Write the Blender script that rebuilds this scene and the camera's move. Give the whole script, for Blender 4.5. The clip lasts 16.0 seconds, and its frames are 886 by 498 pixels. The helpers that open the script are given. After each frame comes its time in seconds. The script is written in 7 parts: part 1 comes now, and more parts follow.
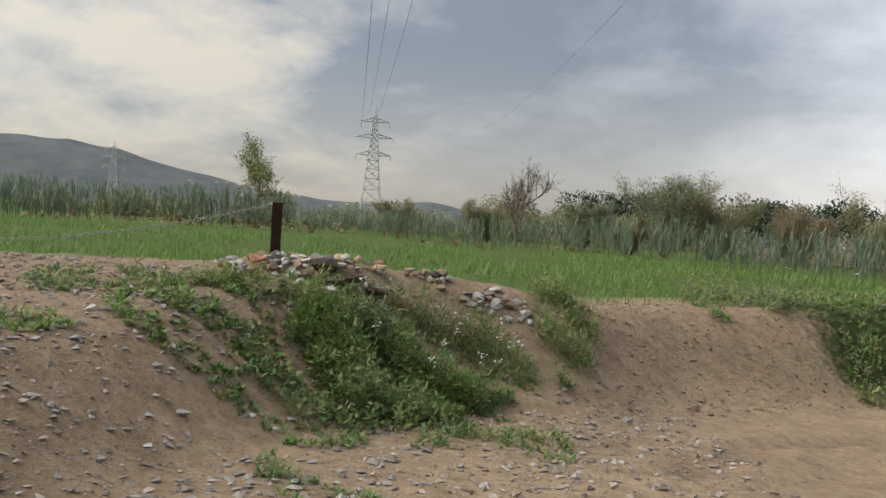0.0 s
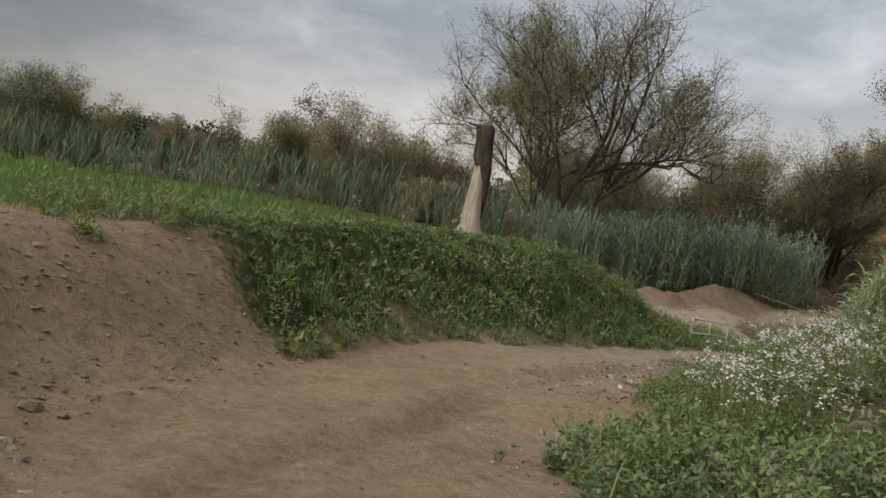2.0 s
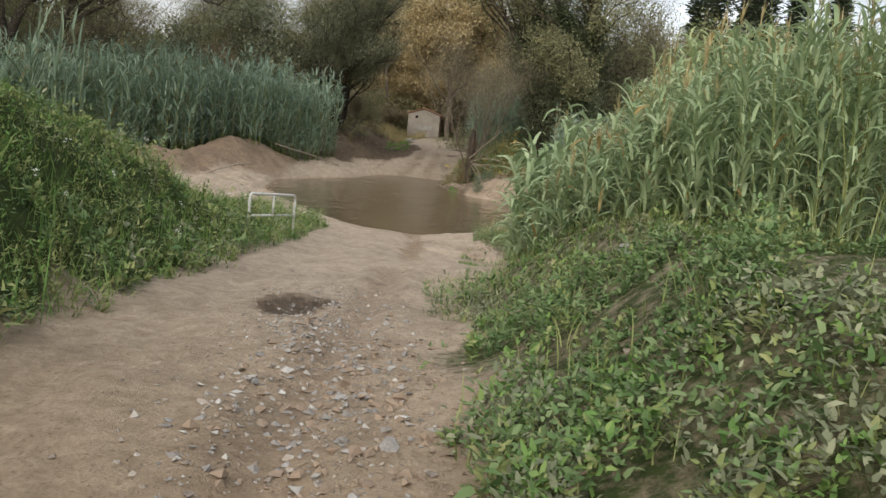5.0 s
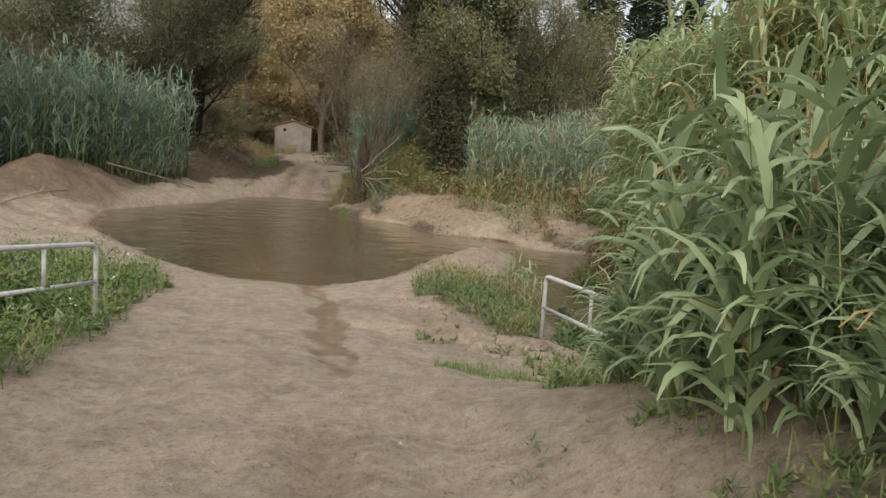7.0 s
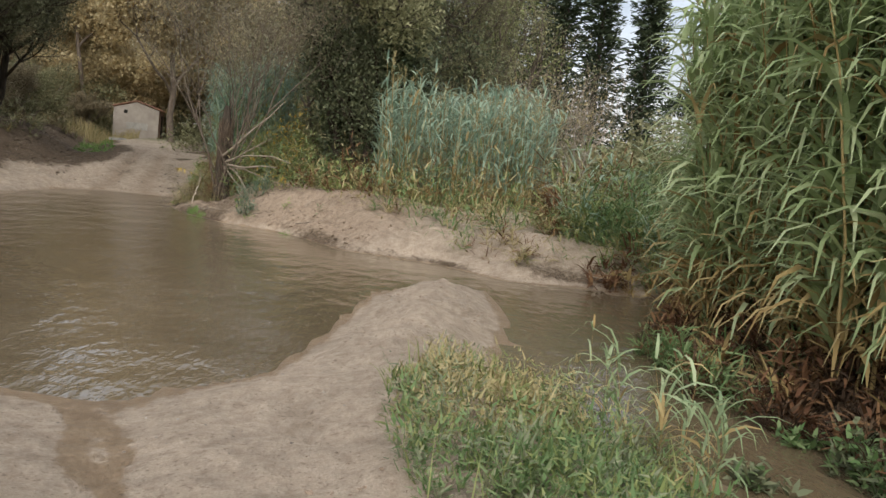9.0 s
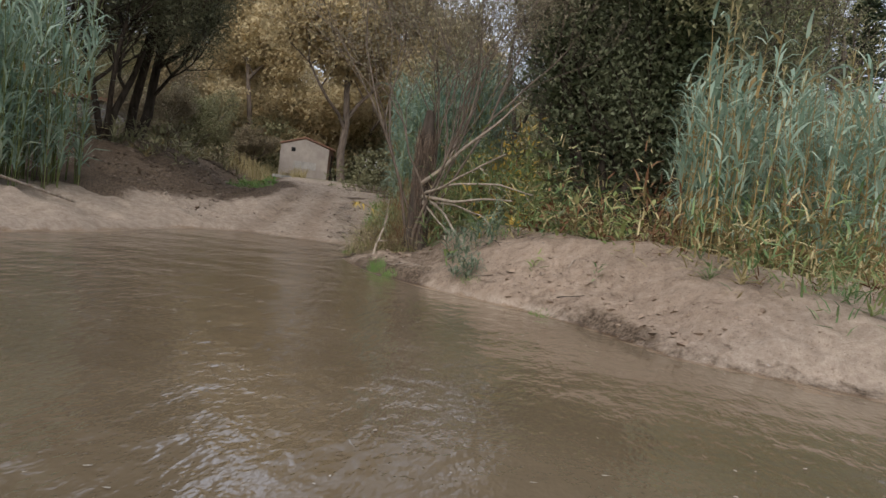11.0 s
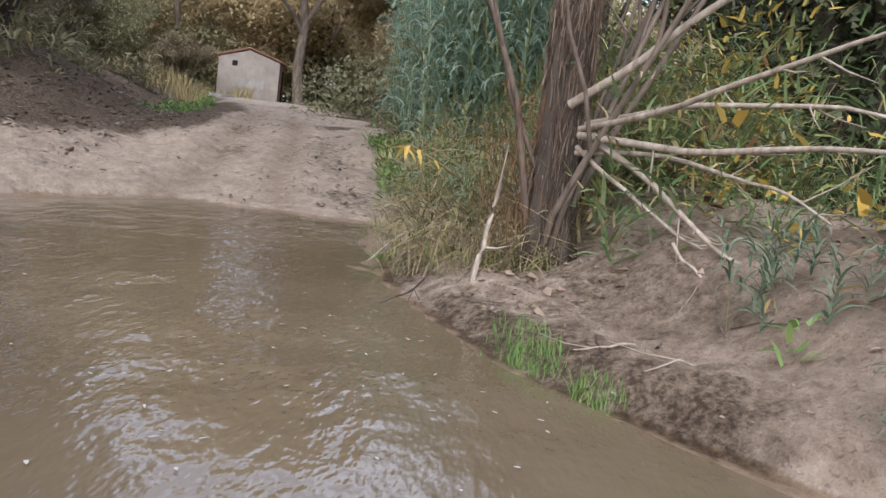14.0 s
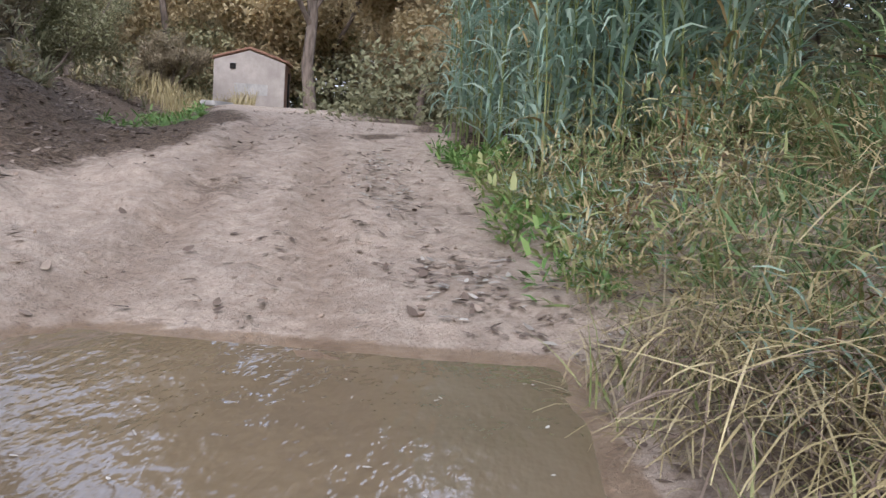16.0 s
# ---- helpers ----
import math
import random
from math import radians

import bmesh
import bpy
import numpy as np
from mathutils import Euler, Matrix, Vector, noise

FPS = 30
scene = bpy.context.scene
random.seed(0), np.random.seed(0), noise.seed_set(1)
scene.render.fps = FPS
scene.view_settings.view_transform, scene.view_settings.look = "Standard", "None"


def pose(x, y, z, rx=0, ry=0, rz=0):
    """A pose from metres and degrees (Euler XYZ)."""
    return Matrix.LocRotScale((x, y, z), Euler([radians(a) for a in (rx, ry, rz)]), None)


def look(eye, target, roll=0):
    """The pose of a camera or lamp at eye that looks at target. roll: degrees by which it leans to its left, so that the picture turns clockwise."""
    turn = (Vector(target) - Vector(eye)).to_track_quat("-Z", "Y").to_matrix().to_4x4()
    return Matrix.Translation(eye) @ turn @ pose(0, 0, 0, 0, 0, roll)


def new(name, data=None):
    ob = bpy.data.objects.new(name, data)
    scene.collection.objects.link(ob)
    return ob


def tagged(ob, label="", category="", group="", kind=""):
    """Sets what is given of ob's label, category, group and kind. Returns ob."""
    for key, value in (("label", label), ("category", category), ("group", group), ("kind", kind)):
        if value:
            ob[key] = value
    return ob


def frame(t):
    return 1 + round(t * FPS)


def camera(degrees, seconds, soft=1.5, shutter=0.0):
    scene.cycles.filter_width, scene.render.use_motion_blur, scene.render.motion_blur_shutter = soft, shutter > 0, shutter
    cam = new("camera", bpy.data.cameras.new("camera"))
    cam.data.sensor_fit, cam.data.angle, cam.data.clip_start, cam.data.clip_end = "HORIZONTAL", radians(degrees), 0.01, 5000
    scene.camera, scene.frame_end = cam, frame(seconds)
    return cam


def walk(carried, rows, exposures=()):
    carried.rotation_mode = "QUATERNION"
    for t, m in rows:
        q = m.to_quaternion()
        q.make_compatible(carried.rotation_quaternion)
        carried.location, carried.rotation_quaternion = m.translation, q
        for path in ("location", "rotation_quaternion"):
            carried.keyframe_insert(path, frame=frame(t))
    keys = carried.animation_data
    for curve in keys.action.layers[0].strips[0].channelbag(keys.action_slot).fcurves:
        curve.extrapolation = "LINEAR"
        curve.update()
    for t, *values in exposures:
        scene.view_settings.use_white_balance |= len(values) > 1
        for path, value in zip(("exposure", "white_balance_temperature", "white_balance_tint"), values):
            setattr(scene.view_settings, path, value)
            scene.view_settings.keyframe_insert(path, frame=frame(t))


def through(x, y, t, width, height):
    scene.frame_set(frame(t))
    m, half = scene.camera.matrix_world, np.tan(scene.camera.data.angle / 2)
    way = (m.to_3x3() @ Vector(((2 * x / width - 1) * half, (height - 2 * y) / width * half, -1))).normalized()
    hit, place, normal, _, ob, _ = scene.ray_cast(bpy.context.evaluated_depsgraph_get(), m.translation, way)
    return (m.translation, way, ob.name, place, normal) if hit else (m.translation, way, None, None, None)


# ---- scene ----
cam = camera(54.0, 16.0, soft=1.5, shutter=0.0)
PATH = [
    (0, (0.056, 0.082, 4.618), (0.05, 2.081, 4.562), 3.6),
    (0.5, (0.111, 1.019, 4.542), (0.478, 2.982, 4.443), 4.9),
    (1, (0.314, 2.165, 4.428), (0.992, 4.044, 4.341), 6.1),
    (1.5, (0.734, 3.434, 4.345), (1.709, 5.178, 4.263), 6.7),
    (2, (1.571, 4.938, 4.216), (2.862, 6.463, 4.114), 7.9),
    (2.5, (2.43, 6.36, 4.163), (3.912, 7.696, 4.015), 8.8),
    (3, (3.571, 7.597, 4.082), (5.203, 8.742, 3.923), 8.3),
    (3.5, (4.972, 8.838, 3.962), (6.658, 9.897, 3.774), 6.6),
    (4, (6.488, 10.056, 3.802), (8.186, 11.054, 3.454), 6.3),
    (4.5, (8.022, 11.146, 3.731), (9.863, 11.85, 3.395), 7.5),
    (5, (9.787, 12.181, 3.639), (11.692, 12.711, 3.344), 6.2),
    (5.2, (10.549, 12.525, 3.585), (12.463, 13.032, 3.298), 5.9),
    (7.3, (19.842, 15.919, 2.802), (21.826, 16.071, 2.598), 4.7),
    (7.5, (20.789, 16.098, 2.697), (22.779, 16.163, 2.507), 5.9),
    (8, (23.356, 16.612, 2.458), (25.348, 16.624, 2.276), 5.4),
    (8.5, (25.963, 17.265, 2.245), (27.955, 17.199, 2.074), 5.6),
    (9, (28.505, 17.979, 2.161), (30.493, 17.903, 1.965), 5.9),
    (9.5, (31.114, 18.706, 1.914), (33.108, 18.688, 1.763), 6.7),
    (10, (33.64, 19.47, 1.766), (35.619, 19.716, 1.618), 5.2),
    (10.2, (34.631, 19.735, 1.658), (36.607, 20.01, 1.506), 5.4),
    (12.3, (42.441, 22.44, 1.355), (44.422, 22.709, 1.287), 9.9),
    (12.5, (43.058, 22.673, 1.35), (45.039, 22.916, 1.219), 9.5),
    (13, (44.717, 23.262, 1.332), (46.697, 23.445, 1.114), 9.3),
    (13.5, (46.426, 23.826, 1.332), (48.402, 23.967, 1.057), 8.3),
    (14, (48.043, 24.404, 1.342), (50.02, 24.541, 1.075), 7.2),
    (14.5, (49.719, 25.004, 1.315), (51.702, 25.143, 1.099), 5.8),
    (15, (51.422, 25.59, 1.271), (53.401, 25.757, 1.04), 5.6),
    (15.5, (53.129, 26.046, 1.257), (55.104, 26.225, 0.993), 4.5),
    (16, (54.637, 26.434, 1.254), (56.613, 26.596, 0.985), 3.9),
]
EXPOSURES = [(0, 0.46, 6600, 10), (0.5, 0.12, 6700, 10), (1, -0.2, 6700, 10), (1.5, -0.32, 6800, 11), (2, -0.16, 6900, 10), (2.5, 0.18, 6900, 9), (3, 0.46, 6900, 9), (3.5, 0.40, 6900, 9), (4, 0.60, 6750, 8), (4.5, 0.67, 6450, 8), (5, 0.42, 6500, 8), (7.5, 0.27, 6700, 9), (8, 0.22, 6600, 10), (9, 0.5, 6400, 9), (9.5, 0.55, 6200, 9), (10, 0.33, 6200, 13), (12.5, 0.66, 6100, 14), (13, 0.86, 6050, 14), (14, 1.04, 5750, 16), (14.5, 1.17, 5700, 17), (16, 1.34, 5550, 18)]
walk(cam, [(t, look(eye, target, roll)) for t, eye, target, roll in PATH], EXPOSURES)

# ---- light and sky ----
SUN_DIR = Vector((-0.80, 0.10, 0.62)).normalized()

world = bpy.data.worlds.new("overcast_sky")
scene.world = world
world.use_nodes = True
nt = world.node_tree
nt.nodes.clear()


def wn(kind, **sets):
    n = nt.nodes.new(kind)
    for k, v in sets.items():
        n.inputs[k].default_value = v
    return n


def wl(a, ao, b, bi):
    nt.links.new(a.outputs[ao], b.inputs[bi])


sky = wn("ShaderNodeTexSky")
sky.sky_type, sky.sun_disc = "NISHITA", False
sky.sun_elevation, sky.sun_rotation = radians(37.6), radians(-83)
sky.dust_density = 2.0
tc = wn("ShaderNodeTexCoord")
sep = wn("ShaderNodeSeparateXYZ")
wl(tc, "Generated", sep, 0)
# clouds are laid out on a flat ceiling: direction over its height
zc = wn("ShaderNodeMath")
zc.operation = "MAXIMUM"
zc.inputs[1].default_value = 0.0
wl(sep, "Z", zc, 0)
za = wn("ShaderNodeMath")
za.operation = "ADD"
za.inputs[1].default_value = 0.34
wl(zc, 0, za, 0)
flat = wn("ShaderNodeVectorMath")
flat.operation = "DIVIDE"
comb = wn("ShaderNodeCombineXYZ")
for k in "XYZ":
    wl(za, 0, comb, k)
wl(tc, "Generated", flat, 0)
wl(comb, 0, flat, 1)
n1 = wn("ShaderNodeTexNoise", Scale=1.45, Detail=7.0, Roughness=0.55, Distortion=0.25)
n2 = wn("ShaderNodeTexNoise", Scale=4.2, Detail=6.0, Roughness=0.6, Distortion=0.3)
wl(flat, 0, n1, "Vector")
wl(flat, 0, n2, "Vector")
nm = wn("ShaderNodeMix")
nm.data_type = "FLOAT"
nm.inputs[0].default_value = 0.35
wl(n1, 0, nm, 2)
wl(n2, 0, nm, 3)
shade = wn("ShaderNodeValToRGB")
shade.color_ramp.elements[0].position, shade.color_ramp.elements[0].color = 0.45, (0.20, 0.214, 0.240, 1)
shade.color_ramp.elements[1].position, shade.color_ramp.elements[1].color = 0.68, (0.47, 0.485, 0.51, 1)
wl(nm, 0, shade, 0)
# warm low light towards the sunset
dot = wn("ShaderNodeVectorMath")
dot.operation = "DOT_PRODUCT"
dot.inputs[1].default_value = Vector((-0.42, 1.0, 0.14)).normalized()
wl(tc, "Generated", dot, 0)
glow = wn("ShaderNodeMapRange")
glow.inputs[1].default_value, glow.inputs[2].default_value = 0.90, 0.995
glow.interpolation_type = "SMOOTHSTEP"
wl(dot, "Value", glow, 0)
gap = wn("ShaderNodeMapRange")
gap.inputs[1].default_value, gap.inputs[2].default_value = 0.47, 0.62
wl(nm, 0, gap, 0)
gm = wn("ShaderNodeMath")
gm.operation = "MULTIPLY"
wl(glow, 0, gm, 0)
wl(gap, 0, gm, 1)
warm = wn("ShaderNodeMix")
warm.data_type = "RGBA"
warm.inputs[7].default_value = (0.74, 0.65, 0.49, 1)
wl(gm, 0, warm, 0)
wl(shade, 0, warm, 6)
# paler, slightly warm band along the horizon
hz = wn("ShaderNodeMapRange")
hz.inputs[1].default_value, hz.inputs[2].default_value = 0.0, 0.22
hz.inputs[3].default_value, hz.inputs[4].default_value = 0.65, 0.0
hz.interpolation_type = "SMOOTHSTEP"
wl(zc, 0, hz, 0)
band = wn("ShaderNodeMix")
band.data_type = "RGBA"
band.inputs[7].default_value = (0.50, 0.46, 0.44, 1)
wl(hz, 0, band, 0)
wl(warm, 2, band, 6)
# the overcast dome is brighter overhead than at the horizon
cie = wn("ShaderNodeMapRange")
cie.inputs[1].default_value, cie.inputs[2].default_value = 0.0, 1.0
cie.inputs[3].default_value, cie.inputs[4].default_value = 0.58, 1.9
sq = wn("ShaderNodeMath")
sq.operation = "POWER"
sq.inputs[1].default_value = 2.0
wl(zc, 0, sq, 0)
wl(sq, 0, cie, 0)
# the cloud is thinner towards the east
east = wn("ShaderNodeVectorMath")
east.operation = "DOT_PRODUCT"
east.inputs[1].default_value = Vector((1.0, 0.42, 0.0)).normalized()
wl(tc, "Generated", east, 0)
thin = wn("ShaderNodeMapRange")
thin.inputs[1].default_value, thin.inputs[2].default_value = 0.5, 0.97
thin.inputs[3].default_value, thin.inputs[4].default_value = 1.0, 2.7
thin.interpolation_type = "SMOOTHSTEP"
wl(east, "Value", thin, 0)
power = wn("ShaderNodeMath")
power.operation = "MULTIPLY"
wl(cie, 0, power, 0)
wl(thin, 0, power, 1)
bg1 = wn("ShaderNodeBackground", Strength=0.03)
wl(sky, 0, bg1, 0)
bg2 = wn("ShaderNodeBackground")
wl(band, 2, bg2, 0)
wl(power, 0, bg2, 1)
add = wn("ShaderNodeAddShader")
wl(bg1, 0, add, 0)
wl(bg2, 0, add, 1)
out = wn("ShaderNodeOutputWorld")
wl(add, 0, out, 0)

sun = new("sun", bpy.data.lights.new("sun", "SUN"))
sun.data.energy, sun.data.angle, sun.data.color = 2.9, radians(80), (1.0, 0.93, 0.84)
sun.matrix_world = look(SUN_DIR * 100, (0, 0, 0))

# ---- materials ----


class Mat:
    """A small builder of node materials."""

    def __init__(self, name, rough=0.8, spec=0.3):
        self.m = bpy.data.materials.new(name)
        self.m.use_nodes = True
        self.t = self.m.node_tree
        self.b = self.t.nodes["Principled BSDF"]
        self.b.inputs["Roughness"].default_value = rough
        self.b.inputs["Specular IOR Level"].default_value = spec
        self.co = self.node("ShaderNodeTexCoord").outputs["Object"]

    def node(self, kind, **sets):
        n = self.t.nodes.new(kind)
        for k, v in sets.items():
            n.inputs[k.replace("_", " ")].default_value = v
        return n

    def link(self, a, b):
        self.t.links.new(a, b)

    def noise(self, scale, detail=5.0, rough=0.55, vec=None, stretch=None):
        n = self.node("ShaderNodeTexNoise", Scale=scale, Detail=detail, Roughness=rough)
        v = vec or self.co
        if stretch:
            mp = self.node("ShaderNodeMapping")
            mp.inputs["Scale"].default_value = stretch
            self.link(v, mp.inputs[0])
            v = mp.outputs[0]
        self.link(v, n.inputs["Vector"])
        return n.outputs[0]

    def ramp(self, fac, *stops):
        n = self.node("ShaderNodeValToRGB")
        els = n.color_ramp.elements
        while len(els) < len(stops):
            els.new(0.5)
        for e, (p, c) in zip(els, stops):
            e.position, e.color = p, (*c, 1)
        self.link(fac, n.inputs[0])
        return n.outputs[0]

    def remap(self, fac, a, b, c=0.0, d=1.0):
        n = self.node("ShaderNodeMapRange")
        for i, v in enumerate((a, b, c, d)):
            n.inputs[i + 1].default_value = v
        self.link(fac, n.inputs[0])
        return n.outputs[0]

    def math(self, op, a, b):
        n = self.node("ShaderNodeMath")
        n.operation = op
        for i, v in enumerate((a, b)):
            if isinstance(v, (int, float)):
                n.inputs[i].default_value = v
            else:
                self.link(v, n.inputs[i])
        return n.outputs[0]

    def mix(self, fac, a, b, mode="MIX"):
        n = self.node("ShaderNodeMix")
        n.data_type, n.blend_type = "RGBA", mode
        for i, v in ((0, fac), (6, a), (7, b)):
            if isinstance(v, (int, float)):
                n.inputs[i].default_value = v
            elif isinstance(v, tuple):
                n.inputs[i].default_value = (*v, 1)
            else:
                self.link(v, n.inputs[i])
        return n.outputs[2]

    def attr(self, name):
        n = self.node("ShaderNodeAttribute")
        n.attribute_name = name
        return n.outputs["Fac"]

    def island(self):
        return self.node("ShaderNodeNewGeometry").outputs["Random Per Island"]

    def objrand(self):
        return self.node("ShaderNodeObjectInfo").outputs["Random"]

    def color(self, c):
        if isinstance(c, tuple):
            self.b.inputs["Base Color"].default_value = (*c, 1)
        else:
            self.link(c, self.b.inputs["Base Color"])
        return self

    def bump(self, h, strength=0.4, dist=0.02):
        n = self.node("ShaderNodeBump", Strength=strength, Distance=dist)
        self.link(h, n.inputs["Height"])
        self.link(n.outputs[0], self.b.inputs["Normal"])
        return self


def foliage(name, stops, rough=0.65, through=0.25, spec=0.25):
    """Leaf colour that varies leaf by leaf and in patches, with some light let through."""
    k = Mat(name, rough, spec)
    f = k.math("ADD", k.math("MULTIPLY", k.island(), 0.55), k.math("ADD", k.math("MULTIPLY", k.noise(0.6, 3), 0.35), k.math("MULTIPLY", k.noise(2.4, 3), 0.30)))
    c = k.ramp(f, *stops)
    k.color(c)
    tr = k.node("ShaderNodeBsdfTranslucent")
    k.link(c, tr.inputs[0])
    mx = k.node("ShaderNodeMixShader")
    mx.inputs[0].default_value = through
    k.link(k.b.outputs[0], mx.inputs[1])
    k.link(tr.outputs[0], mx.inputs[2])
    k.link(mx.outputs[0], k.t.nodes["Material Output"].inputs[0])
    return k.m


def bark(name, dark, light, scale=9.0):
    k = Mat(name, 0.9, 0.15)
    n = k.noise(scale, 6, 0.6, stretch=(1, 1, 0.22))
    k.color(k.ramp(n, (0.3, dark), (0.7, light)))
    k.bump(n, 0.6, 0.03)
    return k.m


G = {
    "grass": foliage("field_grass", [(0.1, (0.070, 0.145, 0.034)), (0.5, (0.135, 0.248, 0.062)), (0.95, (0.245, 0.330, 0.105))]),
    "weed": foliage("green_weeds", [(0.1, (0.060, 0.112, 0.042)), (0.5, (0.125, 0.205, 0.075)), (0.95, (0.25, 0.315, 0.15))]),
    "weed2": foliage("yellow_green_weeds", [(0.1, (0.12, 0.155, 0.05)), (0.55, (0.225, 0.27, 0.092)), (0.95, (0.37, 0.375, 0.17))]),
    "reed": foliage("reed_leaves", [(0.1, (0.13, 0.185, 0.095)), (0.5, (0.265, 0.355, 0.185)), (0.95, (0.47, 0.54, 0.33))], 0.5, 0.3, 0.35),
    "reed2": foliage("blue_green_reed_leaves", [(0.1, (0.145, 0.225, 0.165)), (0.5, (0.285, 0.40, 0.30)), (0.95, (0.48, 0.58, 0.45))], 0.5, 0.38, 0.35),
    # pale yellow-green reed, raised above its own tone to stand in for missing light
    "reed_pale_lit": foliage("pale_lit_giant_reed_leaves", [(0.1, (0.18, 0.235, 0.105)), (0.5, (0.35, 0.44, 0.215)), (0.95, (0.56, 0.62, 0.38))], 0.5, 0.38, 0.35),
    "willow_dark": foliage("dark_willow_leaves", [(0.1, (0.085, 0.092, 0.055)), (0.5, (0.165, 0.175, 0.105)), (0.95, (0.29, 0.30, 0.19))], 0.7, 0.25),
    "belt_reed": foliage("dark_green_reed_leaves", [(0.1, (0.065, 0.105, 0.07)), (0.5, (0.135, 0.19, 0.125)), (0.95, (0.26, 0.31, 0.21))], 0.6, 0.25, 0.2),
    "reed_dry": foliage("dry_reed_leaves", [(0.1, (0.189, 0.121, 0.047)), (0.5, (0.338, 0.243, 0.101)), (0.95, (0.513, 0.405, 0.203))], 0.75, 0.2),
    "straw": foliage("dry_grass", [(0.1, (0.19, 0.145, 0.065)), (0.5, (0.32, 0.265, 0.125)), (0.95, (0.50, 0.43, 0.24))], 0.8, 0.15),
    "olive": foliage("olive_willow_leaves", [(0.1, (0.13, 0.13, 0.07)), (0.5, (0.235, 0.235, 0.125)), (0.95, (0.38, 0.365, 0.21))], 0.75, 0.35),
    "haze": foliage("fine_willow_twigs", [(0.1, (0.14, 0.125, 0.082)), (0.5, (0.245, 0.222, 0.148)), (0.95, (0.36, 0.335, 0.225))], 0.8, 0.35),
    "brown": foliage("brown_willow_twigs", [(0.1, (0.165, 0.14, 0.09)), (0.5, (0.285, 0.24, 0.155)), (0.95, (0.41, 0.35, 0.23))], 0.8, 0.35),
    "ivy": foliage("dark_ivy_leaves", [(0.1, (0.075, 0.09, 0.052)), (0.5, (0.15, 0.175, 0.10)), (0.95, (0.29, 0.31, 0.185))], 0.6, 0.28, 0.3),
    "ivy_dark": foliage("deep_green_ivy", [(0.1, (0.035, 0.048, 0.024)), (0.5, (0.075, 0.095, 0.048)), (0.95, (0.15, 0.17, 0.09))], 0.6, 0.1, 0.3),
    "autumn": foliage("autumn_leaves", [(0.1, (0.32, 0.26, 0.15)), (0.5, (0.52, 0.43, 0.25)), (0.95, (0.68, 0.59, 0.37))], 0.75, 0.5),
    "grey_leaf": foliage("grey_green_willow_leaves", [(0.1, (0.095, 0.112, 0.064)), (0.5, (0.185, 0.21, 0.125)), (0.95, (0.34, 0.35, 0.22))], 0.7, 0.2),
    "pine": foliage("dark_conifer_needles", [(0.1, (0.025, 0.036, 0.022)), (0.5, (0.050, 0.070, 0.040)), (0.95, (0.10, 0.125, 0.07))], 0.8, 0.05),
    "yellow": foliage("yellow_leaves", [(0.1, (0.42, 0.27, 0.06)), (0.5, (0.60, 0.42, 0.09)), (0.95, (0.74, 0.58, 0.20))], 0.7, 0.3),
    "petal": foliage("white_petals", [(0.1, (0.62, 0.62, 0.56)), (0.9, (0.85, 0.85, 0.80))], 0.6, 0.3),
    "rust": foliage("rusty_dead_weeds", [(0.1, (0.075, 0.038, 0.025)), (0.5, (0.145, 0.075, 0.042)), (0.95, (0.25, 0.15, 0.075))], 0.9, 0.1, 0.1),
    "bark": bark("grey_brown_bark", (0.08, 0.064, 0.05), (0.24, 0.195, 0.155)),
    "bark_dark": bark("dark_bark", (0.03, 0.025, 0.02), (0.11, 0.09, 0.072)),
    "bark_pale": bark("pale_stripped_wood", (0.22, 0.18, 0.14), (0.48, 0.42, 0.35)),
    # dead stalks coloured near black to carry the shade under the overhanging reeds
    "rotten": foliage("shade_darkened_stalks", [(0.1, (0.028, 0.018, 0.013)), (0.5, (0.065, 0.042, 0.028)), (0.95, (0.13, 0.085, 0.05))], 0.9, 0.05, 0.1),
    "shreds": foliage("shaggy_bark", [(0.1, (0.05, 0.037, 0.028)), (0.5, (0.13, 0.095, 0.07)), (0.95, (0.30, 0.235, 0.175))], 0.9, 0.05, 0.1),
    "dead_wood": bark("weathered_dead_branches", (0.20, 0.16, 0.12), (0.46, 0.40, 0.33), 14),
}

# ---- geometry helpers ----
rng = np.random.default_rng(7)


def mesh_obj(name, verts, quads, mat, parent=None, label="", smooth=True, tris=None, attrs=None):
    """One mesh object from arrays of vertices, quads and triangles."""
    verts = np.asarray(verts, np.float32).reshape(-1, 3)
    quads = np.zeros((0, 4), np.int32) if quads is None else np.asarray(quads, np.int32).reshape(-1, 4)
    tris = np.zeros((0, 3), np.int32) if tris is None else np.asarray(tris, np.int32).reshape(-1, 3)
    me = bpy.data.meshes.new(name)
    me.vertices.add(len(verts))
    me.vertices.foreach_set("co", verts.ravel())
    nq, ntri = len(quads), len(tris)
    me.loops.add(4 * nq + 3 * ntri)
    me.loops.foreach_set("vertex_index", np.concatenate([quads.ravel(), tris.ravel()]).astype(np.int32))
    me.polygons.add(nq + ntri)
    me.polygons.foreach_set("loop_start", np.concatenate([np.arange(nq) * 4, 4 * nq + np.arange(ntri) * 3]).astype(np.int32))
    me.polygons.foreach_set("use_smooth", np.full(nq + ntri, smooth))
    for k, v in (attrs or {}).items():
        me.attributes.new(k, "FLOAT", "POINT").data.foreach_set("value", np.asarray(v, np.float32))
    me.update(calc_edges=True)
    if mat:
        me.materials.append(mat)
    ob = new(name, me)
    if parent:
        ob.parent = parent
    if label:
        ob["label"] = label
    return ob


